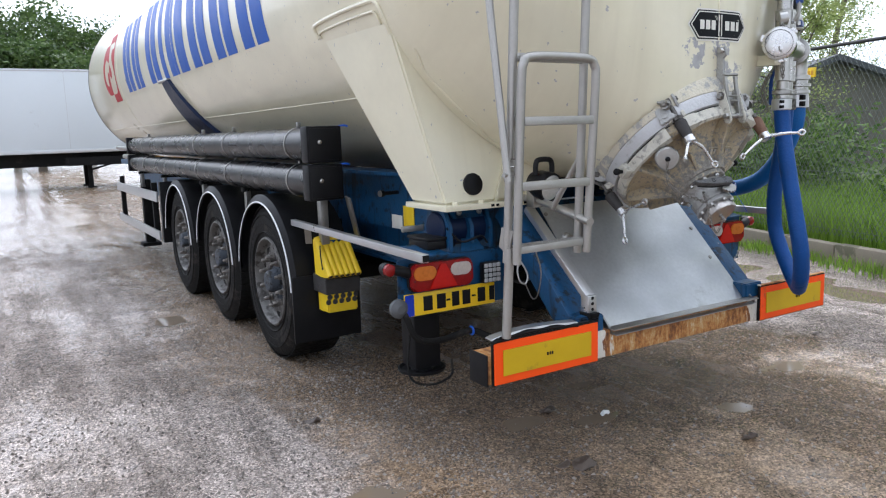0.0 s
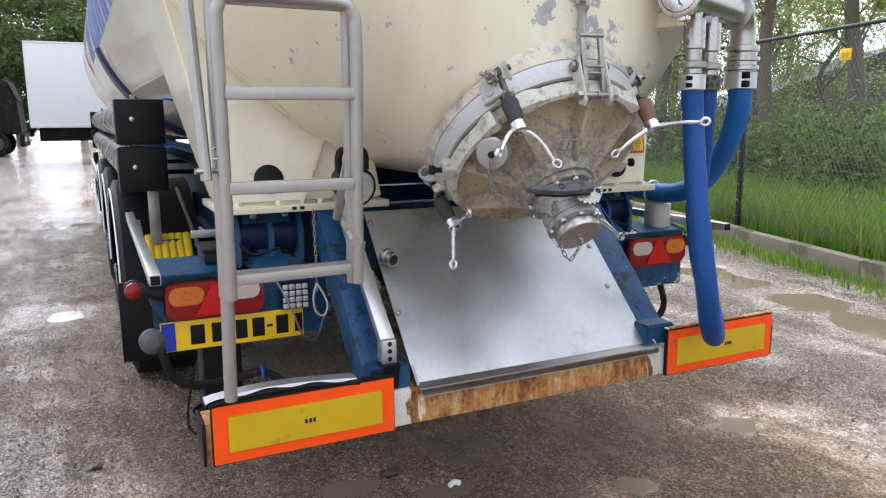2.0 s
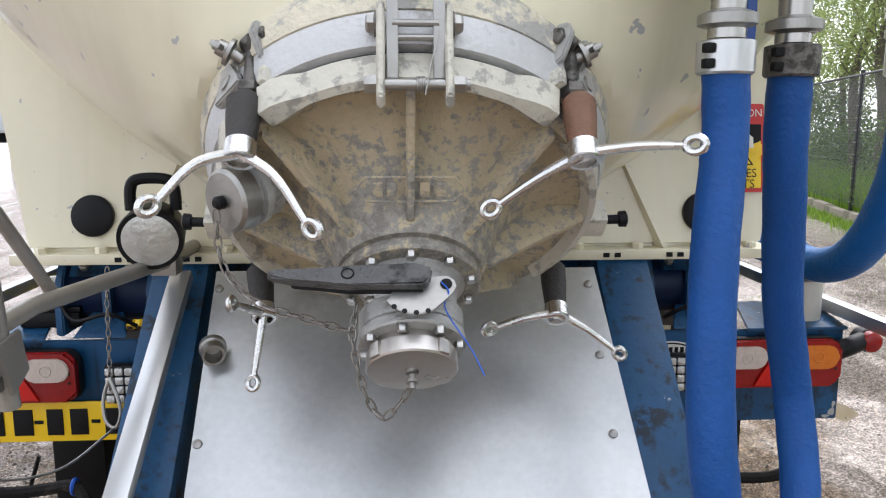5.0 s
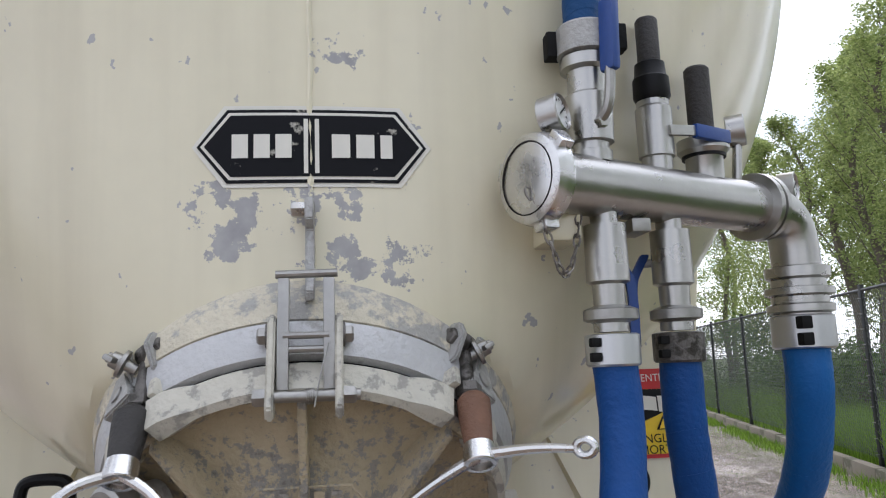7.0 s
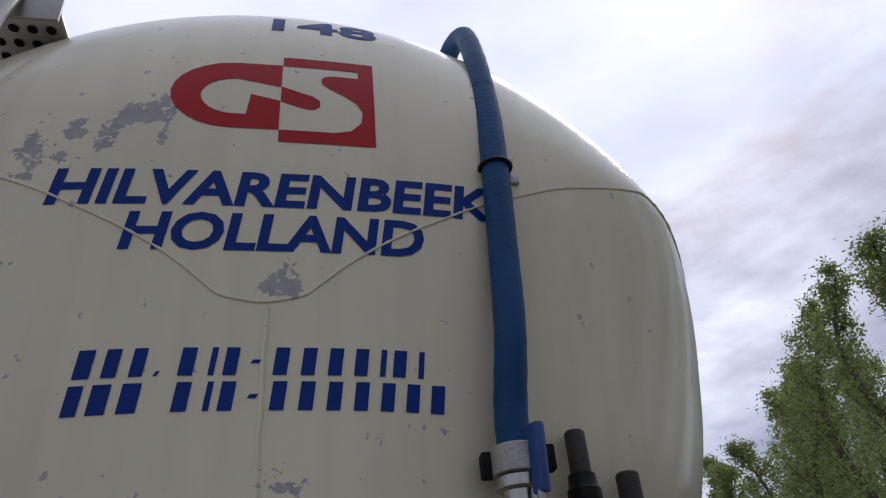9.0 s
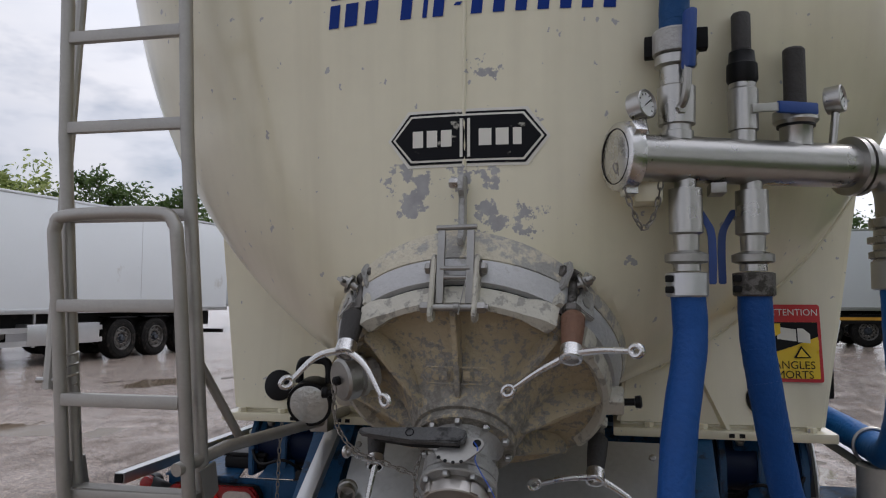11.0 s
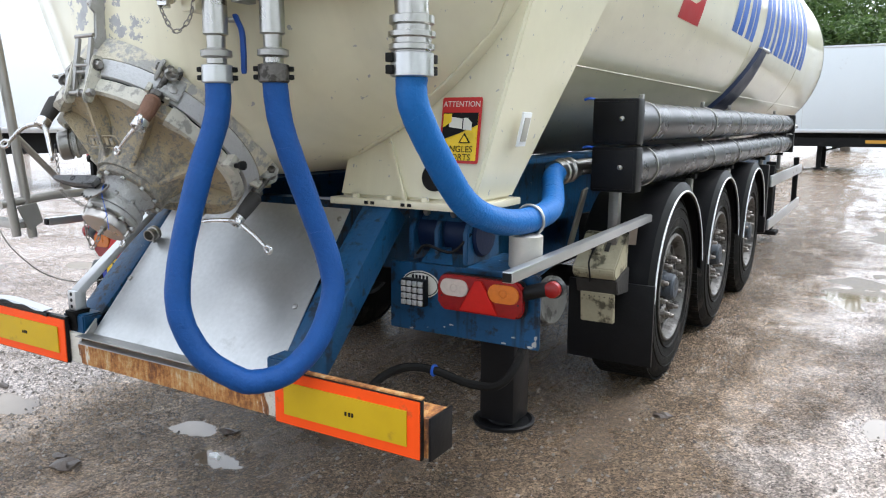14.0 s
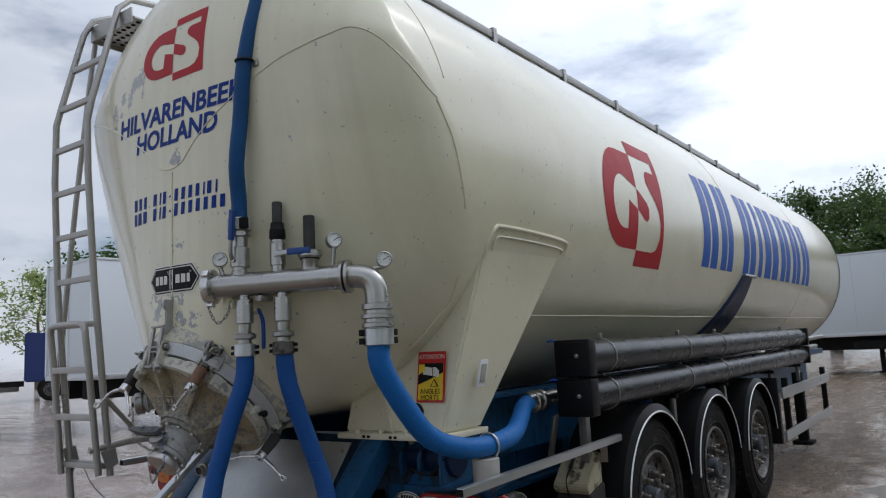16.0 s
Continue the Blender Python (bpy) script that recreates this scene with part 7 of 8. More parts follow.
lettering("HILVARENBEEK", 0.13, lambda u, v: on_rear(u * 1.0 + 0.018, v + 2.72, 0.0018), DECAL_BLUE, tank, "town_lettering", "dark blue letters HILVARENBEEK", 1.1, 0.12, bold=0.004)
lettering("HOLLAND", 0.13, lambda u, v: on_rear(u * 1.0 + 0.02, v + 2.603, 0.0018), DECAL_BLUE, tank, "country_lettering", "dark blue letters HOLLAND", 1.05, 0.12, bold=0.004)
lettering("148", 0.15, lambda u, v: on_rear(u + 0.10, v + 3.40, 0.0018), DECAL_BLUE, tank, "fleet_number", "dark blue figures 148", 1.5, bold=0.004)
# plain bars for the two lines under the town
dark_bars = []
for z, gaps in ((2.315, ((0.0, 0.05), (0.052, 0.044), (0.102, 0.04), (0.146, 0.01), (0.19, 0.044), (0.245, 0.018), (0.272, 0.04), (0.322, -0.026), (0.365, 0.043), (0.418, 0.043), (0.47, 0.043), (0.521, 0.042), (0.572, 0.018), (0.598, 0.042), (0.65, 0.018))),
                (2.244, ((-0.008, 0.045), (0.036, 0.055), (0.09, 0.055), (0.186, 0.044), (0.242, 0.018), (0.268, 0.042), (0.32, -0.026), (0.362, 0.043), (0.415, 0.044), (0.468, 0.043), (0.52, 0.043), (0.572, 0.042), (0.622, 0.042), (0.672, 0.045)))):
    for a, w in gaps:
        u = -0.335 + a
        lo, hi = (z, z + 0.058) if w > 0.012 else ((z + 0.024, z + 0.032) if w < 0 else (z, z + 0.01))
        w = abs(w) * 0.62
        dark_bars.append([(u, lo), (u + w, lo), (u + w + 0.006, hi), (u + 0.006, hi)])
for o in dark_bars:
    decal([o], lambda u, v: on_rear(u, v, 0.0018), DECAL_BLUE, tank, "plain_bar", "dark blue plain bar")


def half_logo(cx, cz, w, h, place, name):
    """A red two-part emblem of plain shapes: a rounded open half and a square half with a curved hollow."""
    p = lambda u, v: (cx + (u - 0.5) * w, cz + (v - 0.5) * h)  # noqa: E731
    ring = lambda t, a, b, c, d: (a - b * math.sin(t), c + d * math.cos(t))  # noqa: E731
    red = []
    for j in range(12):
        t0, t1 = math.pi * j / 12, math.pi * (j + 1) / 12
        red.append([p(*ring(t0, 0.30, 0.30, 0.5, 0.38)), p(*ring(t1, 0.30, 0.30, 0.5, 0.38)), p(*ring(t1, 0.31, 0.165, 0.47, 0.205)), p(*ring(t0, 0.31, 0.165, 0.47, 0.205))])
    red.append([p(*q) for q in ((0.30, 0.88), (0.31, 0.675), (0.53, 0.60), (0.53, 0.88))])
    red.append([p(*q) for q in ((0.30, 0.12), (0.53, 0.12), (0.53, 0.43), (0.385, 0.49), (0.37, 0.265), (0.31, 0.265))])
    right = ((0.532, 1.0), (1.0, 1.0), (1.0, 0.0), (0.532, 0.0), (0.532, 0.12), (0.80, 0.12), (0.88, 0.15), (0.93, 0.24), (0.94, 0.36), (0.91, 0.46), (0.85, 0.54), (0.78, 0.61), (0.735, 0.67), (0.73, 0.73), (0.75, 0.77), (0.79, 0.785), (0.92, 0.785), (0.92, 0.88), (0.532, 0.88))
    red.append([p(*q) for q in right])
    red.append([p(*q) for q in ((0.532, 0.60), (0.69, 0.505), (0.725, 0.46), (0.725, 0.39), (0.695, 0.355), (0.65, 0.36), (0.532, 0.43))])
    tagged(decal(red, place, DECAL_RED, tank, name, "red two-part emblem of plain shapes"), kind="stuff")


half_logo(-0.003, 3.074, 0.495, 0.325, lambda u, v: on_rear(u, v, 0.0018), "rear_emblem")
half_logo(0.0, 2.49, 1.06, 0.88, lambda u, v: on_side(1, 0.002)(2.585 + u, v), "side_emblem")
half_logo(0.0, 2.51, 1.06, 0.88, lambda u, v: on_side(-1, 0.002)(9.0 - u, v), "side_emblem")


def side_bars(place):
    """Tall plain blue bars, two for the width of a letter, in place of a name."""
    widths = ((0.0, 0.44), (0.50, 0.40), (1.20, 0.48), (1.76, 0.17), (2.02, 0.62), (2.74, 0.50), (3.34, 0.46), (3.90, 0.46))
    for a, w in widths:
        b = min(w, 0.43 * w + 0.05)
        for x in ((a,) if w < 0.3 else (a, a + w - b + 0.02)):
            e = b - 0.06 if w > 0.3 else 0.15
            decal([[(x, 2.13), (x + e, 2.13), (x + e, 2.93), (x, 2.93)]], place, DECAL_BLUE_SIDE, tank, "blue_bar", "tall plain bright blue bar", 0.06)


side_bars(lambda u, v: on_side(1, 0.002)(4.08 + u * 1.08, v))
side_bars(lambda u, v: on_side(-1, 0.002)(7.75 - u * 1.25, v))

# ---- loose things on the trailer ----
wl = thing("hand_lamp", (-0.57, 0.36, 1.175), "black round hand lamp with a ribbed glass and handle", "lamp")
d = Vector((0.12, -0.95, -0.22)).normalized()
c = Vector((-0.57, 0.34, 1.245))
part("housing", L([(-0.10, 0.03), (-0.09, 0.05), (-0.05, 0.066), (0.0, 0.07), (0.02, 0.072), (0.03, 0.07), (0.03, 0.06)], c, d, 36), BLACK, wl)
part("glass", L([(0.024, 0.0615), (0.03, 0.0605), (0.036, 0.045), (0.038, 0.01)], c, d, 36), LAMP_GLASS, wl, "ribbed clear glass")
hp = [c + Vector(q) for q in ((-0.05, 0.02, 0.055), (-0.048, 0.02, 0.105), (-0.03, 0.02, 0.125), (0.03, 0.02, 0.125), (0.048, 0.02, 0.105), (0.05, 0.02, 0.055))]
part("handle", T(spline(hp, 5), 0.013, 10), BLACK, wl)
part("bracket", B((-0.60, 0.40, 1.14), (-0.54, 0.46, 1.24), 0.004), STEEL_DULL, wl)
lc = thing("lamp_chain", (-0.62, 0.30, 0.75), "thin steel chain with a cable loop beside the lamp", "chain")
chain([(-0.70, 0.41, 1.17), (-0.703, 0.40, 1.08), (-0.703, 0.392, 0.98), (-0.705, 0.385, 0.87)], 0.002, lc, 0.012, 0.0018)
part("cable_loop", T(spline([(-0.705, 0.385, 0.90), (-0.685, 0.37, 0.86), (-0.675, 0.36, 0.82), (-0.69, 0.36, 0.785), (-0.715, 0.37, 0.80), (-0.72, 0.38, 0.85), (-0.705, 0.385, 0.90)], 8), 0.0045, 8), STEEL_DULL, lc, "grey plastic-coated cable loop")
part("cable_tail", T(spline([(-0.69, 0.36, 0.785), (-0.76, 0.22, 0.75), (-0.84, 0.08, 0.80), (-0.90, -0.02, 0.92), (-0.95, -0.05, 1.02)], 8), 0.003, 6), STEEL_DULL, lc)



def chock(s, material, label):
    ch = thing("wheel_chock", (s * 1.15, 1.5, 0.5), label, "wheel chock", "wheel chocks on the trailer")
    x0, x1 = s * 1.10, s * 1.315
    if s > 0:
        part("wedge", P([(x0, 1.61, 0.97), (x0, 1.58, 0.972), (x0, 1.405, 0.815), (x0, 1.402, 0.79), (x0, 1.425, 0.76), (x0, 1.60, 0.80)], (x1 - x0, 0, 0), 0.006), material, ch)
        for k in (0.34, 0.66):
            x = x0 + (x1 - x0) * k
            part("grip_slot", BAR((x, 1.555, 0.955), (x, 1.485, 0.892), 0.022, 0.008, 0.002), GRIP, ch)
        part("grip_bar", BAR(((x0 + x1) / 2, 1.56, 0.966), ((x0 + x1) / 2, 1.46, 0.876), 0.03, 0.016, 0.004), material, ch)
        part("holder", P([(x0 + 0.01, 1.62, 0.80), (x0 + 0.01, 1.425, 0.757), (x0 + 0.01, 1.45, 0.685), (x0 + 0.01, 1.62, 0.67)], (x1 - x0 - 0.005, 0, 0), 0.004), GRIP, ch, "dull dark steel holder")
        part("lower_wedge", P([(x0 + 0.03, 1.47, 0.69), (x0 + 0.03, 1.445, 0.69), (x0 + 0.03, 1.462, 0.535), (x0 + 0.03, 1.485, 0.535)], (x1 - x0 - 0.045, 0, 0), 0.004), material, ch)
        for k in range(6):
            part("rib_hole", L([(0, 0.004), (0.002, 0.003)], (x0 + 0.05 + k * 0.026, 1.448, 0.668), (0, -1, 0), 8), GRIP, ch)
        part("tie_wire", T(spline([(x0 + 0.08, 1.50, 0.915), (x0 + 0.075, 1.43, 0.845), (x0 + 0.09, 1.40, 0.80), (x0 + 0.085, 1.425, 0.745)], 5), 0.004, 6), INK, ch)
        ch.location += Vector((-0.14, 0.26, -0.05))
        return
    part("wedge", P([(x0, 1.62, 0.95), (x0, 1.57, 0.955), (x0, 1.40, 0.76), (x0, 1.41, 0.735), (x0, 1.60, 0.70)], (x1 - x0, 0, 0), 0.006), material, ch)
    for k in range(6):
        x = x0 + (x1 - x0) * (k + 0.5) / 6
        part("rib", T([Vector((x, 1.585, 0.955)), Vector((x, 1.49, 0.85)), Vector((x, 1.395, 0.74))], 0.021, 10), material, ch)
        part("rib_hole", L([(0, 0.013), (0.002, 0.012)], (x, 1.394, 0.739), (0, -0.66, -0.75), 10), GRIP, ch)
    part("holder", P([(x0 - s * 0.006, 1.63, 0.735), (x0 - s * 0.006, 1.425, 0.72), (x0 - s * 0.006, 1.43, 0.625), (x0 - s * 0.006, 1.63, 0.625)], (x1 - x0 + s * 0.012, 0, 0), 0.004), GRIP, ch, "dull dark steel holder")
    part("lower_wedge", P([(x0 + s * 0.01, 1.60, 0.63), (x0 + s * 0.01, 1.44, 0.63), (x0 + s * 0.01, 1.44, 0.51), (x0 + s * 0.01, 1.60, 0.50)], (x1 - x0 - s * 0.02, 0, 0), 0.008), material, ch)
    for k in range(5):
        x = x0 + (x1 - x0) * (k + 0.5) / 5
        for z in (0.608, 0.578):
            part("rib_hole", L([(0, 0.017), (0.003, 0.017), (0.004, 0.012)], (x + s * (0.01 if z < 0.6 else 0), 1.4395, z), (0, -1, 0), 10), GRIP, ch)
    part("tie_wire", T(spline([(x1, 1.50, 0.92), (x1 + s * 0.01, 1.47, 0.85), (x1 + s * 0.01, 1.45, 0.78)], 5), 0.004, 6), INK, ch)
    ch.location += Vector((0.15, 0.26, -0.06))


chock(-1, YELLOW, "bright yellow plastic wheel chock in a holder")
chock(1, PALE_CHOCK, "grimy cream plastic wheel chock in a holder")
# small things on the chassis side
bm = L([(0, 0.028), (0.03, 0.032), (0.035, 0.028)], (-0.705, 1.32, 1.12), (-1, 0, 0), 24)
part("dial_knob", bm, STEEL_DULL, chassis, "round dial on the chassis side")
for y, z, h in ((1.02, 1.0, 0.12), (1.16, 0.99, 0.06)):
    part("yellow_label", B((-0.709, y, z), (-0.7045, y + 0.07, z + h)), YELLOW, chassis, "yellow label")
part("valve_block", B((-0.74, 1.10, 1.0), (-0.705, 1.16, 1.07), 0.006), STEEL_DULL, chassis)
for y in (1.3, 1.7):
    part("air_tank", R((-0.5, y, 0.85), (0.5, y, 0.85), 0.12, 24, 0.03), DARK, chassis)

# ---- kerb, fence, planting ----
def edge_x(y):
    """The line of the kerb and the fence."""
    return 4.45 + 0.28 * y


RUN = Vector((0.28, 1, 0)).normalized()
kerb = thing("kerb", (edge_x(0), 0, 0), "grey concrete kerb under the fence, mossy in places", "kerb", kind="structure")
stone_mesh = None
for k in range(52):
    y = -9 + k * 1.0 * RUN.y
    if stone_mesh is None:
        bm = box(bmesh.new(), (-0.07, -0.495, -0.1), (0.07, 0.495, 0.2), 0.018)
        o = part("kerb_stone", bm, CONCRETE, kerb)
        stone_mesh = o.data
    else:
        o = new("kerb_stone", stone_mesh)
        o.parent = kerb
    o.matrix_parent_inverse = Matrix.Translation(kerb.location).inverted()
    o.matrix_basis = Matrix.Translation((edge_x(y) - 0.16, y, random.uniform(-0.012, 0.008))) @ Matrix.Rotation(math.atan2(-0.28, 1) + random.uniform(-0.006, 0.006), 4, "Z")

fence = thing("chain_link_fence", (edge_x(4.26), 4.26, 0), "black steel chain-link fence with wire mesh", "fence")
for k in range(-3, 13):
    y = 4.26 + k * 2.93
    post = part("fence_post", B((edge_x(y) - 0.025, y - 0.025, 0), (edge_x(y) + 0.025, y + 0.025, 2.38), 0.004), FENCE_BLACK, fence)
    bm = bmesh.new()
    for j in range(11):
        box(bm, (edge_x(y) - 0.06, y - 0.01, 0.3 + j * 0.19), (edge_x(y) - 0.02, y + 0.01, 0.312 + j * 0.19))
    tagged(part("wire_clip", bm, STEEL_DULL, post), kind="stuff")
part("top_rail", R((edge_x(-5), -5, 2.31), (edge_x(40), 40, 2.31), 0.02, 10), FENCE_BLACK, fence)
for z in (0.32, 0.95, 1.6):
    part("tension_wire", R((edge_x(-5), -5, z), (edge_x(40), 40, z), 0.0022, 5), WIRE, fence)


def mesh_wires():
    """Two sets of crossing diagonal wires, 6 cm apart, as thin square rods."""
    verts, faces = [], []
    w = 0.003
    z0, z1 = 0.25, 2.3
    for d in (1, -1):
        y = -5.0
        while y < 24.0:
            a, b = (y, z0), (y + d * (z1 - z0) * 0.62, z1)
            n = len(verts)
            for (yy, zz) in (a, b):
                for q in ((-w, 0), (0, -w), (w, 0), (0, w)):
                    verts.append((edge_x(yy) + q[0] + 0.002 * d, yy + q[1], zz))
            for q in range(4):
                faces.append((n + q, n + (q + 1) % 4, n + 4 + (q + 1) % 4, n + 4 + q))
            y += 0.06
    me = bpy.data.meshes.new("wire_mesh")
    me.from_pydata(verts, [], faces)
    me.materials.append(WIRE)
    o = new("wire_mesh", me)
    o.parent = fence
    o.matrix_parent_inverse = Matrix.Translation(fence.location).inverted()
    o["kind"] = "stuff"


mesh_wires()
fs = part("fence_sign", B((-0.075, -0.006, -0.055), (0.075, 0.006, 0.055), 0.004, Matrix.Translation((edge_x(2.68) - 0.03, 2.68, 2.05)) @ Matrix.Rotation(math.atan2(1, 0.28), 4, "Z")), YELLOW, fence, "small yellow sign")
for q in (-0.03, 0.02):
    part("plain_bar", B((q - 0.015, 0.0065, -0.03), (q + 0.02, 0.0085, 0.02), 0, Matrix.Translation((edge_x(2.68) - 0.03, 2.68, 2.05)) @ Matrix.Rotation(math.atan2(1, 0.28), 4, "Z")), mat("faded_orange", (0.6, 0.3, 0.01), 0.5), fs)

# grass bank behind the fence
xs = [0.05, 0.6, 1.4, 3, 6, 12, 40, 120]
ys = [-60 + 4 * k for k in range(60)]
bm = bmesh.new()
rows = [[bm.verts.new((edge_x(y) + x, y, 0.16 + 0.05 * noise.noise((x, y * 0.3, 2)) + min(0.25, x * 0.05) - (0.2 if x < 0.1 else 0))) for x in xs] for y in ys]
for a, b in zip(rows, rows[1:]):
    for k in range(len(xs) - 1):
        bm.faces.new((a[k], a[k + 1], b[k + 1], b[k]))
soil = mat("grassy_soil", (0.075, 0.10, 0.03), 0.9, 0, 0.4, 2, 0.5, 20)
tagged(part("grass_bank", bm, soil), "low grassy bank behind the kerb", "ground", kind="structure")


def blades(count, where, height, width, name, label, material):
    """Many single grass blades, each a bent strip of two quads."""
    rnd = random.Random(5)
    verts, faces = [], []
    for _ in range(count):
        x, y, z = where(rnd)
        h = height * rnd.uniform(0.45, 1.25)
        a = rnd.uniform(0, 2 * math.pi)
        c, s = math.cos(a), math.sin(a)
        lean = rnd.uniform(0.1, 0.6) * h
        b = rnd.uniform(0, 2 * math.pi)
        lx, ly = math.cos(b) * lean, math.sin(b) * lean
        w = width * rnd.uniform(0.6, 1.3)
        n = len(verts)
        for t, ww, l in ((0, 1, 0), (0.55, 0.8, 0.3), (1, 0.08, 1)):
            verts += [(x - c * w * ww + lx * l, y - s * w * ww + ly * l, z + h * t), (x + c * w * ww + lx * l, y + s * w * ww + ly * l, z + h * t)]
        faces += [(n, n + 1, n + 3, n + 2), (n + 2, n + 3, n + 5, n + 4)]
    me = bpy.data.meshes.new(name)
    me.from_pydata(verts, [], faces)
    me.materials.append(material)
    tagged(new(name, me), label, "grass", kind="stuff")


def bank_place(rnd):
    y = rnd.uniform(-4, 30) if rnd.random() < 0.4 else rnd.uniform(-2, 11)
    x = abs(rnd.gauss(0, 1.5)) + 0.02
    return edge_x(y) + x, y, 0.12 + min(0.25, x * 0.05)


blades(52000, bank_place, 0.42, 0.0055, "tall_grass", "tall fresh green grass on the bank", GRASS)


def verge_place(rnd):
    while True:
        y = rnd.uniform(-4, 26)
        x = edge_x(y) - 0.25 - abs(rnd.gauss(0, 0.16))
        if noise.noise((x * 1.5, y * 1.1, 4)) > -0.05 - 0.2 * rnd.random():
            return x, y, 0.0


blades(7000, verge_place, 0.12, 0.006, "verge_weeds", "short green weeds along the kerb", GRASS)


def leaves(points, size, rnd, droop=0.5):
    """Leaf quads round points, as vertices and faces."""
    verts, faces = [], []
    for p, spread, count in points:
        for _ in range(count):
            q = Vector((rnd.gauss(0, 1), rnd.gauss(0, 1), rnd.gauss(0, 0.8))) * spread + p
            u = Vector((rnd.gauss(0, 1), rnd.gauss(0, 1), rnd.gauss(0, 0.6))).normalized()
            v = u.cross(Vector((rnd.gauss(0, 1), rnd.gauss(0, 1), rnd.gauss(0, 1)))).normalized()
            s = size * rnd.uniform(0.6, 1.4)
            n = len(verts)
            verts += [q - u * s, q + v * s * 0.45, q + u * s, q - v * s * 0.45]
            faces.append((n, n + 1, n + 2, n + 3))
    return verts, faces


def tree(x, y, height, spread, material, seed, label, name="tree", trunk=0.16, count=5200, size=0.09, bare=0.25, group="", column=False):
    """A tapered trunk with limbs and a crown of many small leaves with gaps."""
    rnd = random.Random(seed)
    t = thing(name, (x, y, 0), label, "tree", group)
    base = Vector((x, y, -0.05))
    line = [base + Vector((0.25 * math.sin(k * 1.3 + seed) * k / 6, 0.25 * math.cos(k * 1.7 + seed) * k / 6, height * k / 7)) for k in range(8)]
    bm = bmesh.new()
    tube(bm, spline(line, 3), lambda q: trunk * (1 - 0.92 * q) + 0.012, 8)
    part("trunk", bm, BARK, t)
    clumps = []
    bm = bmesh.new()
    limbs = int(34 + height) if column else int(14 + height)
    for k in range(limbs):
        f = bare + (1 - bare) * (k + rnd.random()) / limbs
        i = min(6, int(f * 7))
        p = line[i].lerp(line[i + 1], f * 7 - i)
        a = k * 2.4 + rnd.uniform(-0.4, 0.4)
        shape = math.sin(math.pi * min(1.0, (f - bare * 0.7) / (1.04 - bare * 0.7))) ** 0.6
        if column:
            g = (f - bare) / (1 - bare)
            shape = min(1.0, 0.55 + 2.2 * g) * (1.06 - g) ** 0.62
        r = spread * shape * rnd.uniform(0.65, 1.1)
        e = p + Vector((math.cos(a) * r, math.sin(a) * r, r * (rnd.uniform(1.1, 1.9) if column else rnd.uniform(0.35, 0.9))))
        mid = p.lerp(e, 0.5) + Vector((0, 0, -0.1 * r))
        tube(bm, spline([p, mid, e], 3), lambda q: trunk * (0.14 if column else 0.28) * (1 - 0.85 * q) * (1.1 - f) + (0.004 if column else 0.008), 5)
        for g in (0.45, 0.7, 0.9, 1.05):
            c = p.lerp(e, g) + Vector((rnd.gauss(0, 0.2), rnd.gauss(0, 0.2), rnd.gauss(0, 0.2))) * r * 0.6
            clumps.append((c, max(0.09 if column else 0.14, r * 0.2) * rnd.uniform(0.7, 1.4), int(count / limbs / 4 * rnd.uniform(0.4, 1.6))))
    tagged(part("branchwork", bm, BARK, t), kind="stuff")
    clumps.append((line[-1], spread * 0.2, int(count * 0.03)))
    v, f = leaves(clumps, size, rnd)
    me = bpy.data.meshes.new("crown")
    me.from_pydata(v, [], f)
    me.materials.append(material)
    o = new("crown", me)
    o.parent = t
    o.matrix_parent_inverse = Matrix.Translation(t.location).inverted()
    return t


# young poplars behind the fence: a near row, an added unseen row, then saplings and a far row
for k, (x, y, h) in enumerate(((9.5, 5.6, 7.6), (9.9, 7.6, 8.2), (10.2, 9.5, 8.6), (10.5, 11.0, 8.7), (10.8, 12.4, 8.1), (11.0, 13.5, 7.9), (11.2, 15.4, 7.4), (11.6, 17.0, 7.1))):
    tree(x, y, h, 0.95, LEAF_SPRING, 20 + k, "tall slender poplar with sparse young leaves", "poplar", 0.15, 10500, 0.04, 0.3, "poplars behind the fence", True)
# unseen poplars, added beside the rear to shade the tank's right side
for k, (x, y, h) in enumerate(((8.6, 2.4, 7.8), (8.1, 0.4, 8.2), (7.6, -1.8, 8.0), (7.0, -4.0, 8.4), (6.5, -6.4, 8.0), (6.0, -8.8, 8.2))):
    tree(x, y, h, 1.1, LEAF_SPRING, 130 + k, "tall slender poplar with sparse young leaves", "poplar", 0.15, 6500, 0.055, 0.25, "poplars behind the fence", True)
for k, (x, y, h) in enumerate(((11.2, 7.3, 3.9), (11.4, 9.0, 4.2), (11.0, 10.8, 4.0))):
    tree(x, y, h, 1.3, LEAF_SPRING, 50 + k, "leafy yellow-green sapling under the poplars", "sapling", 0.07, 9000, 0.035, 0.15, "saplings under the poplars")
for k, (x, y, h) in enumerate(((13.4, 15.5, 9), (14.6, 17.4, 10), (15.6, 16.2, 10.5), (16.6, 19.0, 11), (12.9, 19.6, 8), (13.4, 23.5, 9), (15.0, 26.0, 10), (14.2, 31.0, 10), (18.0, 14.0, 11), (16.0, 37.0, 11), (20, 21, 12), (19.5, 11.0, 10))):
    tree(x, y, h, 1.4, LEAF_SPRING, 23 + k, "tall slender poplar with sparse young leaves", "poplar", 0.11, 17000, 0.045, 0.15, "poplars behind the fence", True)
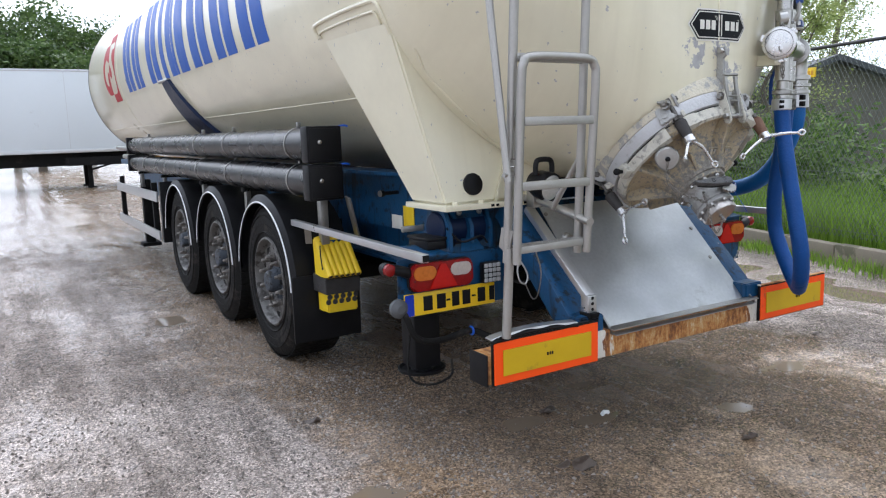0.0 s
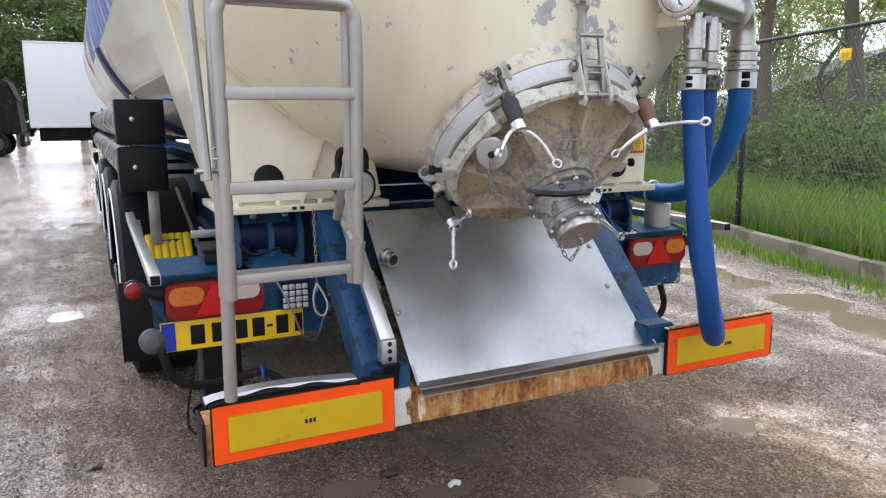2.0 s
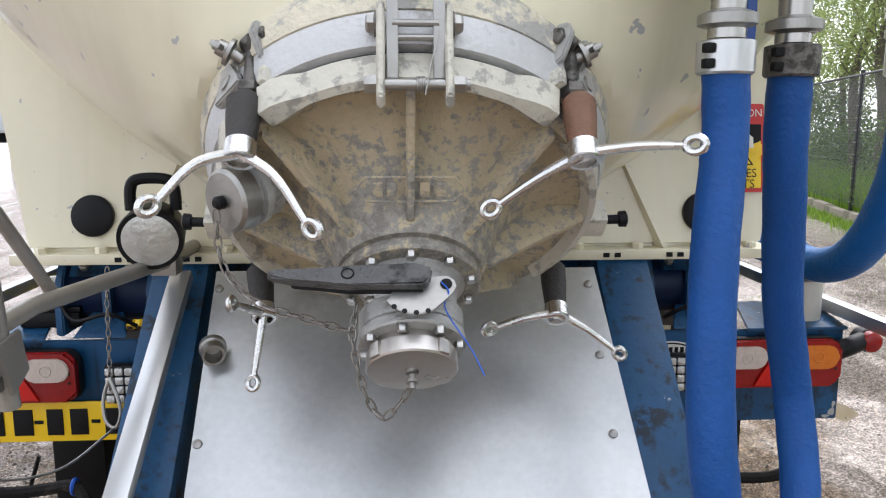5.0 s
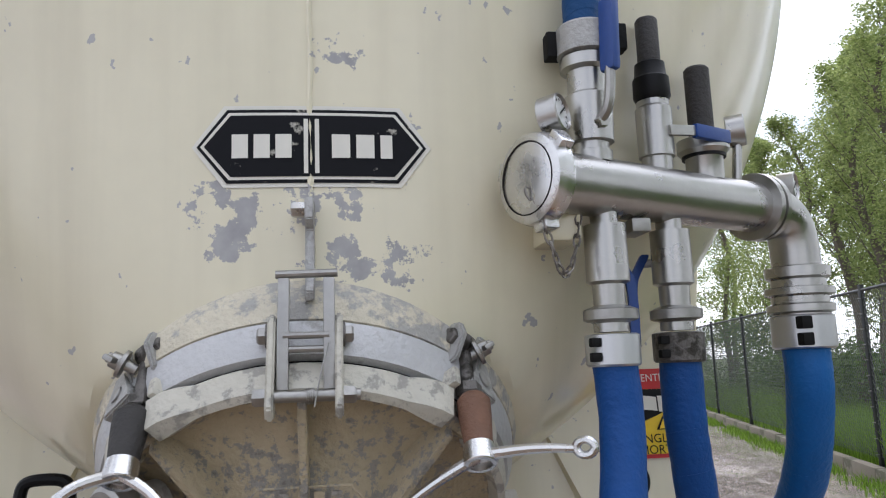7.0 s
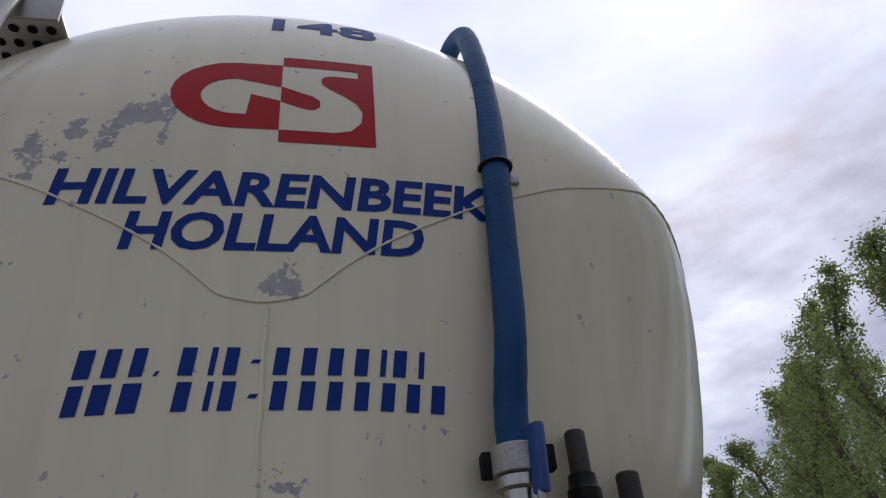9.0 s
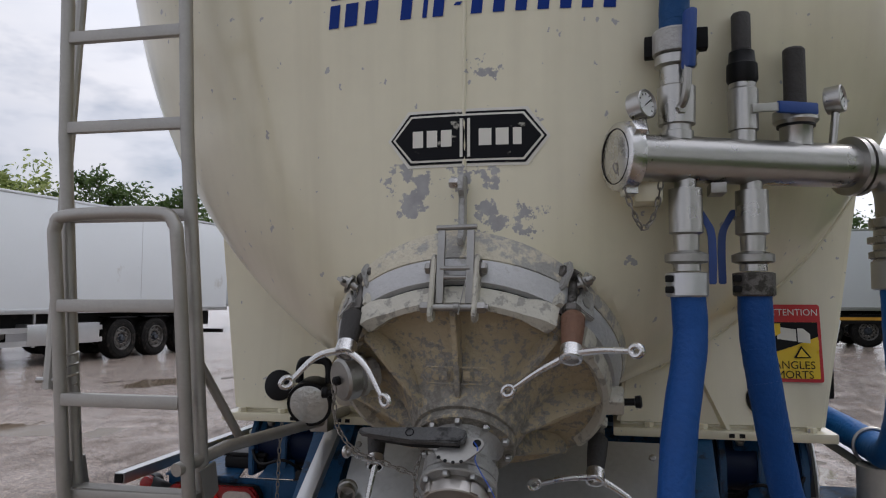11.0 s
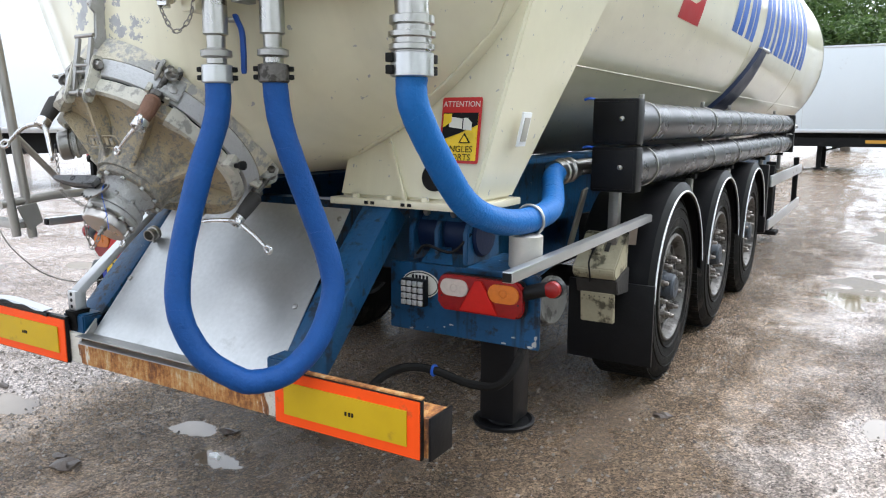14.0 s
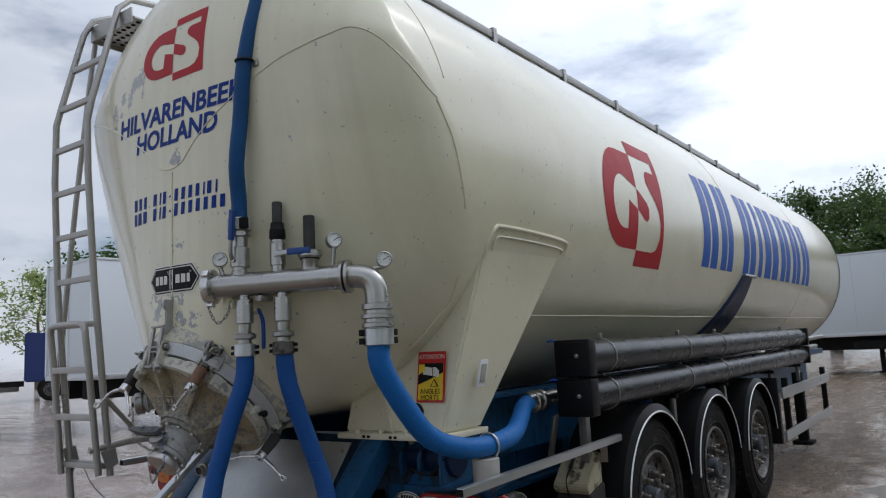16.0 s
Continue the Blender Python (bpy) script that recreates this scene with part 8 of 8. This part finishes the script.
# broad trees beyond the parked trailers
for k, (x, y, h, s) in enumerate(((-12, 56, 8.4, 4.2), (-6, 58, 10.0, 4.6), (-1, 57, 9.6, 4.6), (4, 59, 8.8, 4.6), (9, 56, 7.7, 4.2), (0, 47.5, 6.6, 3.0), (-4.5, 50, 6.2, 3.2), (14, 54, 7.8, 4.2))):
    tree(x, y, h, s, LEAF, 60 + k, "broad dark green tree beyond the yard", "tree", 0.25, 14000, 0.15, 0.12, "trees beyond the yard")
for k, (x, y, h, s) in enumerate(((-27, 27, 6.8, 2.4), (-24, 30, 7.2, 2.6), (-21.5, 33, 6.6, 2.4), (-30, 23, 6.3, 2.6), (-34, 19, 6.6, 3), (-19, 37, 7, 3), (-52, 24, 7.6, 3.4), (-48, 29, 7.4, 3.2), (-56, 18, 7.5, 3.2), (-40, 34, 8, 3.5))):
    tree(x, y, h, s, LEAF if k % 3 else LEAF_SPRING, 90 + k, "leafy green tree behind the white trailers", "tree", 0.2, 4200, 0.14, 0.2, "trees behind the trailers")


def hedge(x0, y0, x1, y1, h, w, seed, count):
    rnd = random.Random(seed)
    pts = []
    n = 40
    for _ in range(n):
        f = rnd.random()
        p = Vector((x0 + (x1 - x0) * f + rnd.gauss(0, w * 0.4), y0 + (y1 - y0) * f + rnd.gauss(0, w * 0.4), h * rnd.uniform(0.15, 1.0)))
        pts.append((p, 0.33, count // n))
    v, f = leaves(pts, 0.06, rnd)
    me = bpy.data.meshes.new("hedge")
    me.from_pydata(v, [], f)
    me.materials.append(LEAF_BUSH)
    tagged(new("hedge", me), "dense wild green hedge behind the fence", "hedge", kind="stuff")


hedge(7.6, 1.0, 9.6, 8.5, 1.3, 1.2, 1, 15000)
hedge(9.6, 8.0, 12.5, 18.0, 1.35, 1.4, 2, 13000)
hedge(7.5, -5.0, 8.4, 2.0, 1.5, 1.2, 3, 9000)
hedge(12.0, 17.0, 16.0, 34.0, 2.6, 1.6, 4, 9000)


# ---- house beyond the fence ----
def house():
    hs = thing("house", (19, 13, 0), "low house with dark grey roof beyond the hedge", "house")
    c, a = Vector((18.3, 12.4, 0)), radians(52)
    m = Matrix.Translation(c) @ Matrix.Rotation(a, 4, "Z")
    part("wall", B((-5, -3.2, 0), (5, 3.2, 1.75), 0, m), BRICKWALL, hs)
    bm = bmesh.new()
    pr = [m @ Vector(q) for q in ((-5.3, -3.6, 1.6), (-5.3, 0, 2.95), (-5.3, 3.6, 1.6), (-5.3, 3.6, 1.73), (-5.3, 0, 3.1), (-5.3, -3.6, 1.73))]
    prism(bm, pr, (m.to_3x3() @ Vector((10.6, 0, 0))))
    roof = part("roof", bm, ROOF, hs)
    bm = bmesh.new()
    prism(bm, [m @ Vector(q) for q in ((-5, -3.2, 1.75), (-5, 3.2, 1.75), (-5, 0, 2.93))], m.to_3x3() @ Vector((10, 0, 0)))
    part("gable", bm, BRICKWALL, hs)
    part("gutter", BAR(m @ Vector((-5.3, -3.64, 1.65)), m @ Vector((5.3, -3.64, 1.65)), 0.1, 0.1), WHITE, roof)
    for x in (-3, 0, 3):
        w = part("window", B((x - 0.6, -3.23, 0.9), (x + 0.6, -3.19, 1.55), 0, m), WHITE, hs)
        part("pane", B((x - 0.52, -3.245, 0.97), (x + 0.52, -3.232, 1.48), 0, m), INK, w)


house()


# ---- parked trailers ----
def box_trailer(m, length, label, stripe=False, legs=True, boxes=True):
    """A white box semi-trailer: its near lower corner at the pose's origin, its length along +y, its side towards +x."""
    t = thing("box_trailer", m.translation, label, "trailer", "parked white trailers")
    w, z0, z1 = 2.5, 1.32, 3.97
    q = lambda lo, hi, bevel=0.0: B(lo, hi, bevel, m)  # noqa: E731
    body = part("box_body", q((-w, 0, z0), (0, length, z1), 0.03), TRAILER_WHITE, t)
    part("lower_rail", q((-w - 0.01, -0.02, z0 - 0.1), (0.012, length + 0.02, z0 + 0.02), 0.01), ALU_BRIGHT, t)
    part("upper_rail", q((-w - 0.008, -0.01, z1 - 0.06), (0.01, length + 0.01, z1 + 0.01), 0.01), ALU_BRIGHT, t)
    for k in range(1, int(length / 2.4)):
        part("panel_joint", q((0.0, k * 2.4, z0 + 0.03), (0.004, k * 2.4 + 0.012, z1 - 0.07)), ALU_BRIGHT, body)
    for x in (-w + 0.02, -w / 2, -0.06):
        part("door_post", q((x - 0.03, -0.03, z0), (x + 0.05, 0.0, z1)), TRAILER_WHITE, t)
    bm = bmesh.new()
    for x in (-1.85, -0.65):
        box(bm, (x - 0.25, 0.2, 0.78), (x + 0.25, length - 0.4, 1.225), 0, m)
    part("chassis", bm, DARK, t)
    wy = [length - 4.6, length - 3.3, length - 2.0]
    set_wheels(t, [m @ pose(-0.22 if s > 0 else -2.28, y, 0.533, 20 * k, 0, 0 if s > 0 else 180) for k, y in enumerate(wy) for s in (-1, 1)])
    for y in wy:
        part("wheel_arch", BAR(m @ Vector((-0.2, y - 0.5, 1.09)), m @ Vector((-0.2, y + 0.5, 1.09)), 0.38, 0.03), BLACK, t)
    if stripe:
        part("marking_stripe", q((0.013, 4.3, 0.9), (0.02, length - 0.3, 1.0)), ORANGE_DULL, t, "yellow-orange marking stripe")
        part("stripe_rail", q((-0.05, 2.2, 0.78), (0.0125, length - 0.3, 1.06)), DARK, t)
    if legs:
        for x in (-0.45, -2.05):
            part("landing_leg", q((x - 0.07, 2.9, 0.04), (x + 0.07, 3.04, 1.22)), DARK, t)
            part("landing_shoe", q((x - 0.14, 2.83, 0.0), (x + 0.14, 3.12, 0.05)), DARK, t)
        part("leg_brace", BAR(m @ Vector((-0.45, 2.97, 0.6)), m @ Vector((-0.45, 4.2, 0.95)), 0.06, 0.06), DARK, t)
    if boxes:
        for z in (0.55, 0.85):
            part("side_guard", q((-0.10, 4.4, z - 0.06), (-0.07, length - 5.3, z + 0.06)), ALU_BRIGHT, t)
        for y in (4.6, 6.2):
            part("guard_post", q((-0.14, y, 0.45), (-0.10, y + 0.06, 1.22)), ALU_BRIGHT, t)
        part("pallet_box", q((-0.7, length - 7.6, 0.48), (-0.06, length - 5.4, 0.98), 0.02), ALU_BRIGHT, t)
    part("tail_bumper", q((-w + 0.1, length - 0.12, 0.5), (-0.1, length, 0.62), 0.01), DARK, t)
    return t


box_trailer(Matrix.Translation((-13.05, 6.6, 0)) @ Matrix.Rotation(radians(-5.5), 4, "Z"), 13.6, "long white box semi-trailer parked beside the yard")
box_trailer(Matrix.Translation((-2.75, 25.7, 0)) @ Matrix.Rotation(radians(-91), 4, "Z"), 13.6, "white box semi-trailer with a dark chassis across the yard's end", stripe=True, boxes=False)
box_trailer(Matrix.Translation((-19.0, 33.0, 0)) @ Matrix.Rotation(radians(-95), 4, "Z"), 12.0, "white box semi-trailer behind the others", boxes=False)


def tractor(m, paint, label):
    """A parked truck tractor unit, seen far off between the trailers."""
    t = thing("truck_tractor", m.translation, label, "truck")
    q = lambda lo, hi, bevel=0.0: B(lo, hi, bevel, m)  # noqa: E731
    cab = part("cab", P([m @ Vector(v) for v in ((-1.22, 0, 0.9), (-1.22, 0.1, 2.2), (-1.22, 0.45, 3.1), (-1.22, 2.1, 3.2), (-1.22, 2.1, 0.9))], m.to_3x3() @ Vector((2.44, 0, 0)), 0.06), paint, t)
    part("windscreen", P([m @ Vector(v) for v in ((-1.05, 0.08, 2.25), (-1.05, 0.38, 3.0), (1.05, 0.38, 3.0), (1.05, 0.08, 2.25))], m.to_3x3() @ Vector((0, -0.03, 0.0))), INK, cab)
    part("side_window", q((1.215, 0.55, 2.1), (1.235, 1.5, 2.9)), INK, cab)
    part("bumper", q((-1.22, -0.08, 0.4), (1.22, 0.1, 0.9), 0.04), paint, t)
    for x in (-0.85, 0.85):
        part("headlight", q((x - 0.2, -0.1, 0.6), (x + 0.2, -0.07, 0.8), 0.02), CLEAR_GLASS, t)
    part("frame_rails", q((-0.45, 2.1, 0.7), (0.45, 6.0, 0.95)), DARK, t)
    part("fuel_tank", q((0.6, 2.3, 0.45), (1.2, 3.6, 0.95), 0.06), ALU, t)
    set_wheels(t, [m @ pose(s * 1.03, y, 0.533, 0, 0, 0 if s > 0 else 180) for y in (1.0, 4.8) for s in (-1, 1)])


tractor(Matrix.Translation((-17.5, 12.0, 0)) @ Matrix.Rotation(radians(-10), 4, "Z"), TRUCK_RED, "red truck tractor parked behind a white trailer")
tractor(Matrix.Translation((-16.6, 17.5, 0)) @ Matrix.Rotation(radians(-10), 4, "Z"), TRUCK_RED, "red truck tractor parked beside a white trailer")
tractor(Matrix.Translation((-33.1, 16.7, 0)) @ Matrix.Rotation(radians(155), 4, "Z"), TRUCK_BLUE, "dark blue truck tractor far across the yard")
tractor(Matrix.Translation((-3.4, 34.0, 0)) @ Matrix.Rotation(radians(88), 4, "Z"), DARK, "dark truck tractor coupled to a white trailer")

# ---- loose stones on the yard ----
def stones():
    rnd = random.Random(11)
    verts, faces = [], []
    for _ in range(120000):
        x, y = rnd.uniform(-5.5, 5) if rnd.random() < 0.6 else rnd.uniform(-3.2, -0.9), rnd.uniform(-2.0, 3.2) if rnd.random() < 0.75 else rnd.uniform(3.2, 9)
        if x > edge_x(y) - 0.3:
            continue
        s = 0.003 + 0.011 * rnd.random() ** 6
        z = ground_height(x, y)
        n = len(verts)
        for k in range(5):
            a = 2 * math.pi * k / 5 + rnd.random()
            verts.append((x + math.cos(a) * s * rnd.uniform(0.7, 1.2), y + math.sin(a) * s * rnd.uniform(0.7, 1.2), z - 0.002))
        verts.append((x + rnd.uniform(-0.3, 0.3) * s, y + rnd.uniform(-0.3, 0.3) * s, z + s * rnd.uniform(0.5, 0.9)))
        faces += [(n + k, n + (k + 1) % 5, n + 5) for k in range(5)]
    me = bpy.data.meshes.new("loose_stones")
    me.from_pydata(verts, [], faces)
    me.materials.append(STONE)
    tagged(new("loose_stones", me), "small loose grey stones scattered over the yard", "stones", kind="stuff")


stones()


def clod(x, y, s, seed):
    rnd = random.Random(seed)
    bm = bmesh.new()
    bmesh.ops.create_icosphere(bm, subdivisions=2, radius=1, matrix=Matrix.Translation((x, y, ground_height(x, y) + s * 0.15)) @ Matrix.Diagonal((s * 1.6, s, s * 0.4, 1)))
    for v in bm.verts:
        v.co += Vector((noise.noise(v.co * 30 + Vector((seed, 0, 0))), noise.noise(v.co * 30 + Vector((0, seed, 0))), noise.noise(v.co * 30))) * s * 0.7
    tagged(part("mud_clod", bm, MUD), "dark wet clod of mud on the gravel", "mud", "mud clods on the yard")


for k, (x, y, s) in enumerate(((-0.66, -0.02, 0.07), (-0.75, 0.02, 0.04), (0.2, -0.25, 0.05), (-0.05, 1.05, 0.05), (1.38, 1.9, 0.05), (-1.5, 1.2, 0.05), (2.1, 0.6, 0.04), (-1.9, 0.4, 0.04), (-0.35, 0.62, 0.05))):
    clod(x, y, s * 0.6, k)
scrap = T([(-0.19, 0.36, 0.012), (-0.165, 0.372, 0.016), (-0.14, 0.365, 0.01)], 0.012, 6)
tagged(part("paper_scrap", scrap, WHITE), "crumpled white paper scrap on the gravel", "litter")
